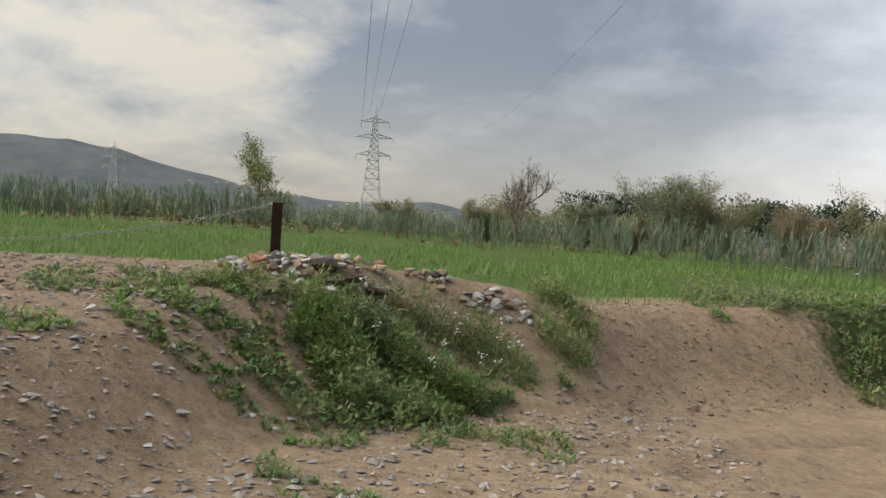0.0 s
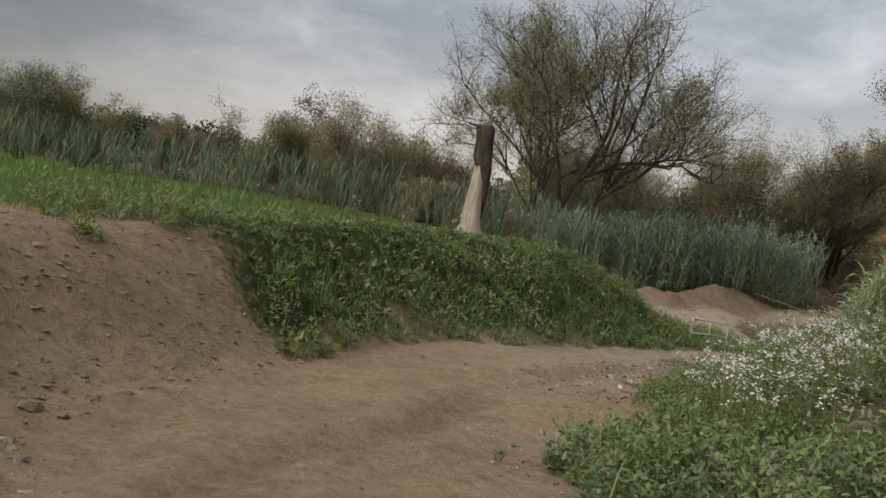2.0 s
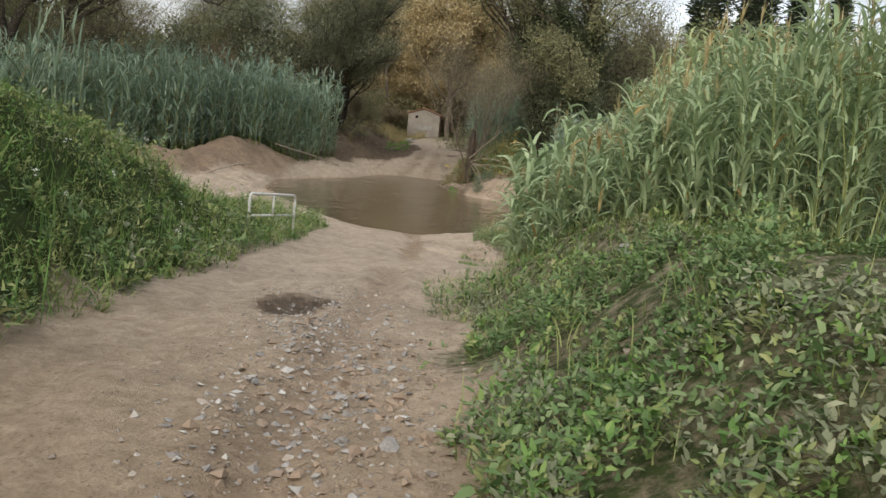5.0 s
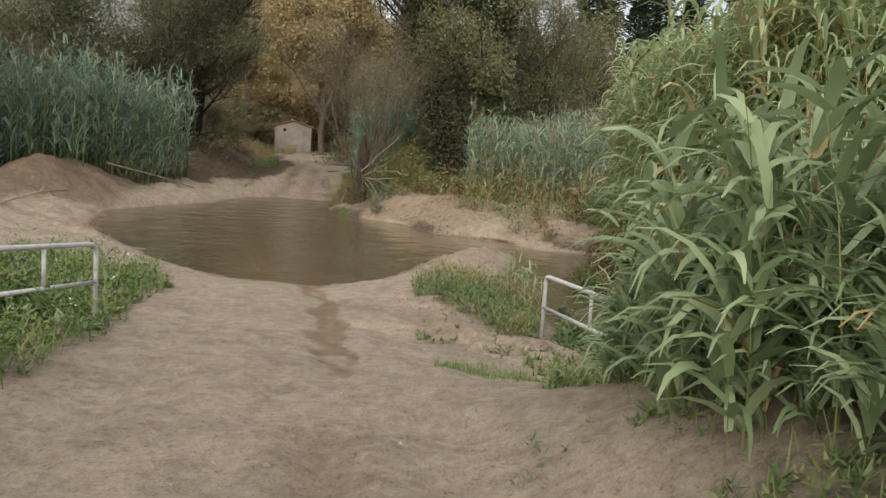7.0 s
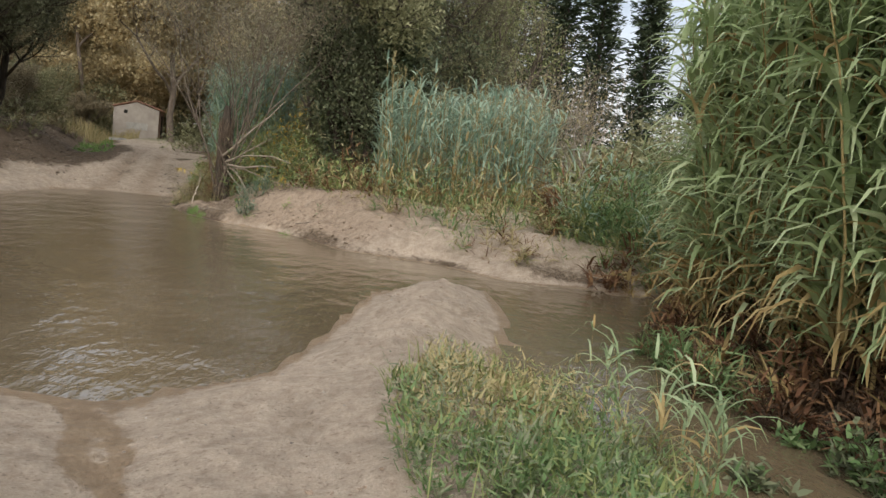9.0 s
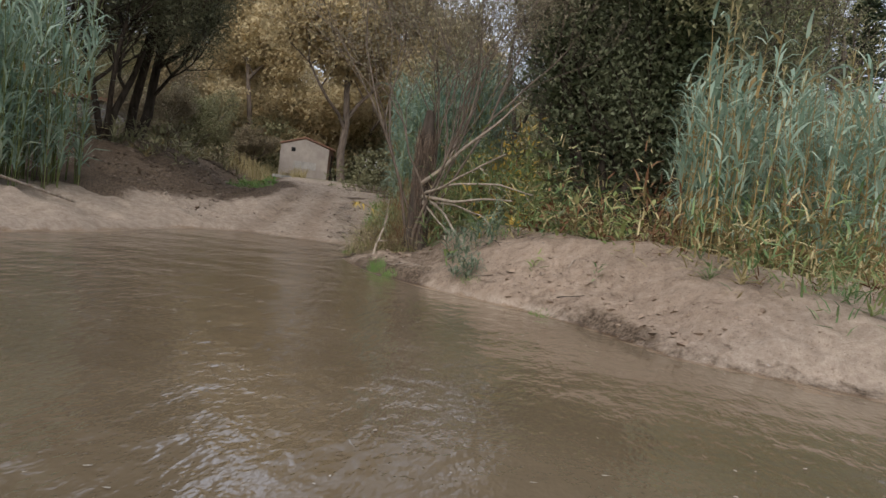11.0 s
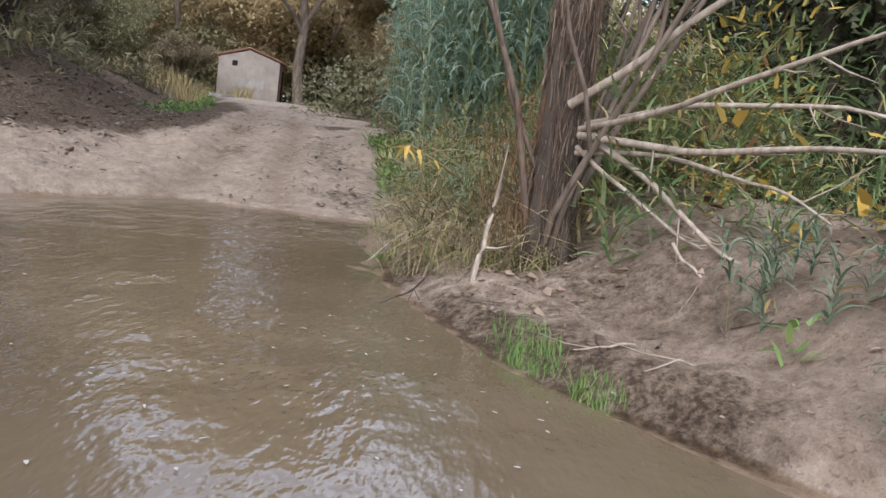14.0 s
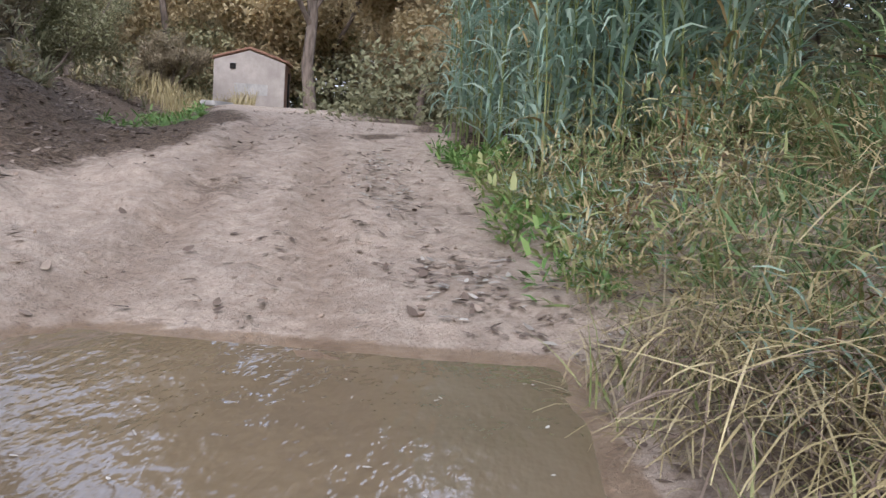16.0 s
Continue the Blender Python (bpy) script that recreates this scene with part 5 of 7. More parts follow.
far_wood("far_woodland", ridge_pts((40, 235, 0), (165, 190, 0), 46, 12, 6, 1.3, 1) + ridge_pts((30, 225, 0), (165, 180, 0), 40, 8, 6, 1.2, 2), "pine", "dark wooded ridge of round pines in the distance", 0.9, 380, 5.5)
far_wood("far_woodland", ridge_pts((-10, 90, 0), (30, 75, 0), 22, 4.6, 2.5, 0.7, 3), "olive", "olive-brown thicket beyond the reeds", 0.30, 900, 2.6)
far_wood("far_woodland", ridge_pts((-90, 108, 0), (-12, 84, 0), 30, 4.2, 2.5, 0.5, 4), "olive", "dark hedge beyond the field", 0.6, 240, 2.2)
far_wood("far_woodland", ridge_pts((60, 62, 0), (130, 58, 0), 26, 7, 3, 2.0, 5), "olive", "tall thicket behind the river", 0.7, 420, 4.2)
far_wood("far_woodland", ridge_pts((74, 26, 0), (90, 18, 0), 8, 4.5, 1.5, 1.2, 6), "olive", "thicket behind the reeds", 0.16, 4200, 2.8)
far_wood("far_woodland", ridge_pts((70, 5, 0), (92, -25, 0), 14, 4, 2, 1.2, 7), "olive", "scrub behind the reeds", 0.24, 2200, 3.0)
far_wood("far_woodland", ridge_pts((112, 52, 0), (122, 10, 0), 16, 8, 3, 2.2, 8), "autumn", "autumn woodland beyond the hut", 0.55, 2600, 5.0)
far_wood("far_woodland", ridge_pts((98, 52, 0), (108, 18, 0), 22, 3.2, 2.0, 0.6, 9), "olive", "low thicket beyond the hut", 0.22, 2400, 2.6)
far_wood("far_woodland", ridge_pts((60, 50, 0), (98, 52, 0), 20, 3.4, 1.5, 0.8, 10), "olive", "low thicket behind the berm", 0.20, 2400, 2.8)
far_wood("far_woodland", ridge_pts((97, 50, 0), (107, 18, 0), 26, 1.9, 1.2, 0.2, 15), "olive", "low dense undergrowth beyond the hut", 0.16, 3000, 1.8)
far_wood("far_woodland", ridge_pts((26, 50, 0), (60, 49, 0), 18, 2.8, 1.5, 0.6, 11), "brown", "brown thicket behind the river", 0.20, 1800, 2.6)
far_wood("far_woodland", ridge_pts((101, 46, 0), (106, 26, 0), 14, 5.0, 1.5, 1.5, 12), "autumn", "orange undergrowth beyond the hut", 0.28, 3200, 3.0)
far_wood("far_woodland", ridge_pts((66, 12, 0), (78, -8, 0), 12, 2.0, 1.2, 0.4, 13), "olive", "low scrub behind the reeds", 0.28, 2600, 2.2)
far_wood("far_woodland", ridge_pts((72, 24, 0), (84, 10, 0), 10, 2.0, 1.2, 0.4, 14), "olive", "low scrub behind the reeds", 0.16, 3500, 2.4)
# ---- things ----
def bm_box(bm, size, at=(0, 0, 0), bevel=0.0, turn=None):
    m = Matrix.Translation(at) @ (turn or Matrix()) @ Matrix.Diagonal((*size, 1))
    r = bmesh.ops.create_cube(bm, size=1.0, matrix=m)
    if bevel:
        es = {e for v in r["verts"] for e in v.link_edges}
        bmesh.ops.bevel(bm, geom=list(es), offset=bevel, segments=2, affect="EDGES")
    return bm


def plain(name, dark, light, rough=0.8, scale=6.0, metal=0.0, bump=0.3, dist=0.01):
    k = Mat(name, rough)
    n = k.noise(scale, 6, 0.65)
    k.color(k.ramp(n, (0.3, dark), (0.72, light)))
    k.b.inputs["Metallic"].default_value = metal
    k.bump(k.noise(scale * 5, 4), bump, dist)
    return k.m


M_stone = {}
for nm_, a_, b_ in (("grey", (0.20, 0.19, 0.18), (0.38, 0.365, 0.35)), ("pale", (0.42, 0.40, 0.36), (0.62, 0.60, 0.55)), ("red", (0.26, 0.12, 0.08), (0.42, 0.24, 0.17)), ("brown", (0.20, 0.145, 0.105), (0.34, 0.26, 0.19)), ("ochre", (0.36, 0.25, 0.15), (0.52, 0.40, 0.26)), ("dark", (0.05, 0.035, 0.026), (0.12, 0.085, 0.062))):
    M_stone[nm_] = plain(nm_ + "_stone", a_, b_, 0.9, 7.0)
M_rust = plain("rusty_brown_steel", (0.035, 0.018, 0.014), (0.085, 0.045, 0.032), 0.75, 9, 0.2)
M_zinc = plain("galvanised_steel", (0.42, 0.43, 0.43), (0.62, 0.63, 0.63), 0.45, 12, 0.7)
M_chain = plain("weathered_chain_steel", (0.20, 0.205, 0.20), (0.34, 0.345, 0.34), 0.55, 12, 0.5)
M_white = plain("white_painted_pipe", (0.50, 0.50, 0.49), (0.72, 0.72, 0.70), 0.5, 14, 0.0, 0.15)
M_wall = plain("weathered_plaster", (0.33, 0.29, 0.25), (0.50, 0.45, 0.39), 0.95, 1.6)
M_wall2 = plain("grey_render", (0.18, 0.17, 0.155), (0.28, 0.27, 0.25), 0.95, 1.2)
M_brick = plain("pinkish_brick_wall", (0.34, 0.20, 0.15), (0.46, 0.30, 0.24), 0.95, 4)
M_tile = plain("clay_roof_tiles", (0.16, 0.085, 0.055), (0.30, 0.17, 0.11), 0.9, 5)
M_dark = plain("dark_opening", (0.01, 0.01, 0.01), (0.03, 0.028, 0.025), 0.9)
M_steel = plain("pylon_steel", (0.46, 0.47, 0.47), (0.58, 0.59, 0.59), 0.7, 0.6, 0.1)
M_moss = plain("mossy_concrete", (0.33, 0.32, 0.29), (0.52, 0.50, 0.46), 0.95, 4)


def stone_mesh(seed, flat=0.6):
    """A broken stone: the hull of a few scattered points."""
    r = np.random.default_rng(seed)
    bm = bmesh.new()
    p = r.normal(0, 1, (15, 3))
    p /= np.linalg.norm(p, axis=1, keepdims=True)
    p *= np.array([1, r.uniform(0.6, 0.9), flat * r.uniform(0.6, 1.1)]) * 0.5 * r.uniform(0.8, 1, (15, 1))
    for q in p:
        bm.verts.new(q)
    h = bmesh.ops.convex_hull(bm, input=bm.verts)
    bmesh.ops.delete(bm, geom=[g for g in h["geom_interior"] if isinstance(g, bmesh.types.BMVert)], context="VERTS")
    me = bpy.data.meshes.new("stone")
    bm.to_mesh(me)
    bm.free()
    return me


STONES = {c: [] for c in M_stone}
for ci, c_ in enumerate(M_stone):
    for s_ in range(5):
        me_ = stone_mesh(ci * 17 + s_, 0.4 + 0.12 * s_)
        me_.materials.append(M_stone[c_])
        STONES[c_].append(me_)


def stone(color, x, y, size, parent=None, lift=0.25, z=None, label="", group="", r=random.Random(3)):
    z0 = float(ground_at(x, y)[0]) if z is None else z
    ob = new("stone", r.choice(STONES[color]))
    ob.location = (x, y, z0 + size * lift * 0.5)
    ob.rotation_euler = (r.uniform(-0.3, 0.3), r.uniform(-0.3, 0.3), r.uniform(0, 6.28))
    ob.scale = (size, size * r.uniform(0.75, 1.05), size * r.uniform(0.7, 1.1))
    if parent:
        ob.parent = parent
        ob.matrix_parent_inverse = Matrix.Translation(-Vector(parent.location))
    elif label:
        tagged(ob, label, "stone", group)
    return ob


# rubble heap round the post
rr = random.Random(11)
heap = root("rubble_heap", (-1.5, 10.0, float(ground_at(-1.5, 10.0)[0])), "heap of broken stones and rubble round a steel post", "rubble")
for i in range(210):
    a, d = rr.uniform(0, 6.28), rr.random() ** 0.6
    x, y = -1.45 + math.cos(a) * d * 1.15, 9.95 + math.sin(a) * d * 0.55 + 0.15 * math.cos(a) * d
    stone(rr.choice(["grey", "grey", "pale", "pale", "brown", "red", "ochre"]), x, y, rr.uniform(0.06, 0.20), heap, rr.uniform(0.3, 1.0))
stone("red", -2.0, 9.62, 0.34, heap, 0.8)
for x_, y_, s_ in ((-1.3, 9.72, 0.46), (-1.0, 9.8, 0.40), (-1.15, 9.6, 0.34), (-0.7, 9.95, 0.36)):
    clod = stone("dark", x_, y_, s_, heap, 0.55)
    clod.scale = (s_ * 1.25, s_, s_ * 0.5)
stone("pale", -1.2, 9.4, 0.38, heap, 0.6)
stone("grey", -2.4, 9.9, 0.22, heap, 0.4)
for i in range(60):
    stone(rr.choice(["grey", "grey", "pale", "brown"]), rr.uniform(-0.4, 1.3), 10.75 + rr.uniform(-0.22, 0.25), rr.uniform(0.06, 0.24), heap, 0.3)

# steel post with a chain
POST = (-1.93, 10.22)


def steel_post(x, y, top, label):
    z0 = float(ground_at(x, y)[0])
    t = root("steel_post", (x, y, z0), label, "post")
    bm = bmesh.new()
    h = top - z0 + 0.3
    for off in (-0.052, 0.052):
        bm_box(bm, (0.016, 0.11, h), (off, 0, h / 2 - 0.3), 0.003)
    bm_box(bm, (0.10, 0.018, h - 0.01), (0, 0, h / 2 - 0.3), 0.003)
    part("beam", bm, M_rust, t)
    bm = bmesh.new()
    bmesh.ops.create_cone(bm, cap_ends=True, segments=10, radius1=0.014, radius2=0.014, depth=0.05, matrix=Matrix.Translation((-0.07, 0, top - z0 - 0.03)) @ Matrix.Rotation(math.pi / 2, 4, "Y"))
    part("bolt", bm, M_zinc, t, "galvanised bolt that holds the chain")
    t.rotation_euler = (0, 0, 0.2)
    return t


steel_post(*POST, 4.76, "rusty brown steel beam set as a post in rubble")
steel_post(-11.4, 11.0, 4.75, "rusty brown steel post at the chain's other end")


def link_mesh():
    bm = bmesh.new()
    n, k = 10, 5
    rings = []
    for i in range(n):
        a = 2 * math.pi * i / n
        c = Vector((0.030 * math.cos(a) + 0.012 * math.copysign(1, math.cos(a)), 0.018 * math.sin(a), 0))
        o = Vector((math.cos(a), math.sin(a), 0))
        rings.append([bm.verts.new(c + 0.0048 * (o * math.cos(b) + Vector((0, 0, 1)) * math.sin(b))) for b in [2 * math.pi * j / k for j in range(k)]])
    for i in range(n):
        for j in range(k):
            bm.faces.new((rings[i][j], rings[(i + 1) % n][j], rings[(i + 1) % n][(j + 1) % k], rings[i][(j + 1) % k]))
    me = bpy.data.meshes.new("link")
    bm.to_mesh(me)
    bm.free()
    me.materials.append(M_chain)
    return me


chain = root("chain", (POST[0] - 0.08, POST[1], 4.72), "galvanised steel chain hung from a post across the way", "chain")
LINK = link_mesh()
ends = [Vector((POST[0] - 0.08, POST[1], 4.72)), Vector((-11.3, 11.0, 4.70))]
count, last = 140, None
for i in range(count):
    u = i / (count - 1)
    p = ends[0].lerp(ends[1], u) - Vector((0, 0, 0.66 * 4 * u * (1 - u)))
    q = ends[0].lerp(ends[1], u + 0.01) - Vector((0, 0, 0.66 * 4 * (u + 0.01) * (1 - u - 0.01)))
    ob = new("link", LINK)
    ob.parent = chain
    ob.matrix_parent_inverse = Matrix.Translation(-chain.location)
    ob.matrix_basis = Matrix.Translation(p) @ (q - p).to_track_quat("X", "Z").to_matrix().to_4x4() @ Matrix.Rotation(math.pi / 2 * (i % 2), 4, "X")

# loose stones, larger ones as things
LOOSE = [("pale", -2.95, 8.0, 0.22), ("pale", -2.9, 7.4, 0.30), ("pale", -2.15, 7.3, 0.26), ("grey", -1.85, 6.6, 0.22), ("pale", -2.45, 5.7, 0.14), ("grey", -2.05, 6.0, 0.16), ("pale", -1.45, 7.2, 0.18), ("pale", -1.25, 7.2, 0.12), ("grey", -1.3, 6.3, 0.2),
         ("brown", -2.3, 5.5, 0.1), ("pale", -1.7, 7.7, 0.2), ("grey", -2.3, 7.8, 0.24), ("grey", -2.7, 6.6, 0.2), ("pale", -3.3, 7.0, 0.2), ("ochre", 9.7, 8.75, 0.36), ("pale", 15.2, 10.9, 0.30), ("pale", 18.2, 12.0, 0.24), ("ochre", 13.4, 10.0, 0.30), ("grey", 18.1, 12.7, 0.26), ("grey", 7.5, 10.2, 0.15), ("grey", 2.2, 9.7, 0.2),
         ("pale", 12.4, 11.2, 0.16), ("grey", 13.2, 12.3, 0.14), ("pale", 11.4, 10.6, 0.15), ("brown", 3.3, 11.0, 0.24), ("brown", 60.4, 30.9, 0.2),  ("pale", 36.2, 24.6, 0.25),
         ("grey", 11.95, 12.95, 0.20), ("pale", 12.53, 13.05, 0.19), ("grey", 12.35, 13.5, 0.16), ("grey", 11.55, 12.55, 0.17), ("pale", 11.4, 12.35, 0.14), ("grey", 13.1, 13.1, 0.12), ("brown", 12.1, 13.4, 0.13), ("grey", 14.2, 13.6, 0.15), ("brown", 13.6, 13.5, 0.12), ("pale", 14.9, 13.75, 0.13), ("grey", 16.0, 14.6, 0.14), ("brown", 11.2, 12.9, 0.14), ("grey", 15.2, 14.3, 0.12)]
for c_, x, y, s_ in LOOSE:
    stone(c_, x, y, s_ * (0.62 if x < 0 else 1.0), None, 0.15, label={"pale": "pale angular stone lying on bare earth", "grey": "grey flat stone lying on bare earth", "ochre": "ochre sandstone block among weeds", "brown": "brown clod of stone on the earth"}[c_], group="loose stones")


def gravel(name, n, box, keep, smin, smax, mat, label):
    """Small stones joined: squashed octahedra half sunk in the ground."""
    x, y = scatter(n, box, keep)
    n = len(x)
    z = ground_at(x, y)
    s = smin * (smax / smin) ** (rng.random(n) ** 2.4)
    base = np.array([(1, 0, 0), (0, 1, 0), (-1, 0, 0), (0, -1, 0), (0.15, 0.1, 0.42), (0, 0, -0.5)], float)
    v = base[None] * (s[:, None] * rng.uniform(0.6, 1.3, (n, 3)))[:, None] * 0.5
    v = v + rng.normal(0, 0.12, v.shape) * s[:, None, None]
    a = rng.uniform(0, 6.283, n)
    c, q = np.cos(a)[:, None], np.sin(a)[:, None]
    v = np.stack([v[..., 0] * c - v[..., 1] * q, v[..., 0] * q + v[..., 1] * c, v[..., 2]], -1) + np.stack([x, y, z + s * 0.12], -1)[:, None]
    f = np.array([(0, 1, 4), (1, 2, 4), (2, 3, 4), (3, 0, 4), (1, 0, 5), (2, 1, 5), (3, 2, 5), (0, 3, 5)])
    o = mesh_obj(name, v, None, mat, smooth=False, tris=f[None] + (np.arange(n) * 6)[:, None, None])
    return tagged(o, label, "gravel", kind="stuff")


k = Mat("gravel_stone", 0.9, 0.2)
k.color(k.mix(0.5, k.ramp(k.island(), (0.0, (0.13, 0.10, 0.08)), (0.4, (0.27, 0.225, 0.18)), (0.75, (0.42, 0.37, 0.32)), (1.0, (0.60, 0.56, 0.50))), k.ramp(k.noise(30), (0.3, (0.16, 0.13, 0.10)), (0.7, (0.36, 0.32, 0.28)))))
M_gravel = k.m
k = Mat("grey_stone_chips", 0.9, 0.2)
k.color(k.mix(0.4, k.ramp(k.island(), (0.0, (0.13, 0.12, 0.11)), (0.5, (0.30, 0.28, 0.26)), (0.85, (0.46, 0.44, 0.41)), (1.0, (0.62, 0.60, 0.56))), k.ramp(k.noise(24), (0.3, (0.18, 0.165, 0.15)), (0.7, (0.38, 0.36, 0.34)))))
M_chips = k.m
road_d = lambda x, y: road_side(x, y)[0]
gravel("gravel", 17000, (-5.5, 2.5, 3, 10.5), lambda x, y: (wave(x, y, 1.1, 81) + rng.normal(0, 0.5, len(x)) > -0.1), 0.012, 0.10, M_gravel, "scattered gravel and stone chips on bare earth")
gravel("stone_chips", 10000, (-6, 3.5, -0.2, 9.9), lambda x, y: (wave(x, y, 1.6, 89) + rng.normal(0, 0.6, len(x)) > -0.2), 0.012, 0.085, M_chips, "grey and pale stone chips strewn over bare earth")
gravel("gravel", 5000, (1, 4, 13, 15), lambda x, y: (road_d(x, y) < 3.2) & (np.abs(road_d(x, y) - 2.0) + rng.normal(0, 0.5, len(x)) < 1.3), 0.010, 0.055, M_gravel, "fine gravel along the edges of the track")
gravel("bank_clods", 4200, (1.5, 9, 7.5, 14.5), lambda x, y: (road_side(x, y)[1] > 0) & (road_d(x, y) > 1.2) & (road_d(x, y) < 4.5), 0.015, 0.09, M_stone["brown"], "crumbled clods of earth on the bare bank")
gravel("gravel", 2600, (10, 12.5, 22, 18), lambda x, y: bump2(x, y, 15.3, 14.9, 4.6, 0.75, 0.42) > 0.5 * rng.random(len(x)) + 0.15, 0.012, 0.06, M_gravel, "stones washed out along the track")
gravel("gravel", 10000, (9, 11.5, 24, 18), lambda x, y: (bump2(x, y, 15.6, 14.7, 5.5, 0.8, 0.36) > 0.75 * rng.random(len(x)) + 0.05), 0.010, 0.075, M_gravel, "washed-out stones on the stony side of the track")
gravel("gravel", 16000, (10, 11.8, 21, 17.5), lambda x, y: bump2(x, y, 16.2, 14.9, 4.2, 0.7, 0.36) > 0.8 * rng.random(len(x)) + 0.12, 0.014, 0.085, M_chips, "grey stones bedded in the washed-out track")
gravel("gravel", 5200, (9.5, 11, 19, 17), lambda x, y: (bump2(x, y, 13.4, 13.4, 5.0, 0.9, 0.42) > 0.6 * rng.random(len(x)) + 0.15), 0.022, 0.12, M_stone["brown"], "flat earth-coloured stones bedded in the worn track")
gravel("gravel", 1500, (6, 6, 22, 14), lambda x, y: on_right_bank(x, y) & (wave(x, y, 0.8, 82) > 0.15), 0.02, 0.12, M_gravel, "stones among the weeds of the mound")
gravel("gravel", 8000, (4, 8, 36, 22), lambda x, y: (road_d(x, y) < 1.9) & (wave(x, y, 1.0, 86) + rng.normal(0, 0.6, len(x)) > 0.2), 0.008, 0.045, M_gravel, "fine gravel on the track")
gravel("sand_crumbs", 5000, (36, 15, 58, 26), lambda x, y: (in_pool(x, y) < -0.15) & (in_pool(x, y) > -4) & ~behind_bar(x, y), 0.012, 0.06, M_stone["brown"], "crumbs and clods of sand on the bank")
gravel("sand_crumbs", 5000, (29, 15, 60, 31), lambda x, y: (in_pool(x, y) < -0.1) & (in_pool(x, y) > -3.5) & ~behind_bar(x, y) & (wave(x, y, 1.3, 87) + rng.normal(0, 0.5, len(x)) > 0.1), 0.01, 0.05, M_gravel, "small crumbs and pebbles on the sandy shores")
gravel("gravel", 1700, (29.5, 15.5, 34.5, 19), lambda x, y: bump2(x, y, 31.9, 17.25, 2.0, 0.35, 0.56) > 0.7 * rng.random(len(x)) + 0.1, 0.015, 0.07, M_stone["brown"], "dark crumbs and pebbles along the foot of the ford grass")
gravel("sand_clods", 3800, (44, 16, 56, 24.5), lambda x, y: (in_pool(x, y) < -0.12) & (in_pool(x, y) > -3) & ~behind_bar(x, y) & (wave(x, y, 1.1, 92) + rng.normal(0, 0.4, len(x)) > 0.15), 0.03, 0.15, M_stone["brown"], "dried clods of sand crumbled over the bank")
gravel("gravel", 2200, (58, 25, 76, 33), lambda x, y: (road_d(x, y) < 3.2) & (in_pool(x, y) < -0.1), 0.01, 0.06, M_stone["brown"], "crumbs of earth on the rising track")
gravel("gravel", 2200, (27, 15, 34, 18.5), lambda x, y: bump2(x, y, 30.2, 16.5, 2.2, 0.6, 0.2) > 0.6 * rng.random(len(x)) + 0.1, 0.012, 0.06, M_stone["brown"], "dark crumbs of earth beside the ford")


def litter(name, n, box, keep, size, mat, label, lift=0.01, level=None):
    """Fallen leaves and flecks lying flat."""
    x, y = scatter(n, box, keep)
    n = len(x)
    z = (ground_at(x, y) if level is None else np.full(n, level)) + lift
    v, q = ribbons(np.stack([x, y, z], -1), rng.uniform(0, 6.283, n), size * rng.uniform(0.5, 1.5, n), size * 0.6 * rng.uniform(0.5, 1.3, n), rng.uniform(0, 0.35, n) * (level is None), rng.uniform(0.0, 0.5, n) * (level is None), 2, rng.uniform(-0.25, 0.25, n) * (level is None))
    return tagged(mesh_obj(name, v, q, mat), label, "leaf litter", kind="stuff")


G["litter"] = foliage("brown_fallen_leaves", [(0.1, (0.045, 0.032, 0.025)), (0.5, (0.13, 0.095, 0.07)), (0.95, (0.42, 0.34, 0.26))], 0.85, 0.05)
G["foam"] = foliage("pale_foam_flecks", [(0.1, (0.26, 0.235, 0.19)), (0.9, (0.48, 0.45, 0.40))], 0.8, 0.0)
litter("leaf_litter", 15000, (60, 28, 86, 46), lambda x, y: (road_side(x, y)[1] > 0) & (road_d(x, y) > 2.8 + 0.6 * wave(x, y, 1, 83)) & (in_pool(x, y) < -0.6), 0.13, G["litter"], "dark fallen leaves over the earth berm")
litter("leaf_litter", 2600, (57, 24, 70, 29), lambda x, y: (road_side(x, y)[1] < 0) & (np.abs(road_d(x, y) - 2.4) + rng.normal(0, 0.25, len(x)) < 0.7) & (in_pool(x, y) < -0.1), 0.08, G["litter"], "brown fallen leaves along the rising track")
litter("leaf_litter", 4500, (51, 20, 58, 25.5), lambda x, y: (in_pool(x, y) < -0.25) & (wave(x, y, 1.5, 84) > -0.1), 0.06, G["litter"], "dead leaves and crumbs on the sand bank")
litter("leaf_litter", 2200, (58.5, 25.5, 72, 33), lambda x, y: (road_d(x, y) < 3.4) & (in_pool(x, y) < -0.1) & (wave(x, y, 1.2, 88) + rng.normal(0, 0.5, len(x)) > 0.35), 0.055, G["litter"], "scattered dark leaves and crumbs on the rising track")
LEAF_LINE = [(59.5, 25.9, 0), (60.5, 26.5, 0), (61.5, 26.85, 0), (62.7, 27.45, 0), (64.4, 28.05, 0), (67, 28.5, 0)]
G["pale_litter"] = foliage("pale_fallen_leaves", [(0.1, (0.12, 0.10, 0.08)), (0.5, (0.34, 0.31, 0.26)), (0.95, (0.58, 0.55, 0.48))], 0.8, 0.05)
for n_leaf, leaf_mat, leaf_label in ((2600, "litter", "dark fallen leaves drifted along the weeds' edge"), (1300, "pale_litter", "pale fallen leaves drifted along the weeds' edge")):
    litter("leaf_litter", n_leaf, (59, 25, 67, 29), lambda x, y: (np.abs(along(x, y, LEAF_LINE)[0]) + 0.22 * wave(x, y, 1.8, 90) < 0.10 + 0.42 * rng.random(len(x)) ** 2) & (in_pool(x, y) < -0.05), 0.085, G[leaf_mat], leaf_label, 0.02)
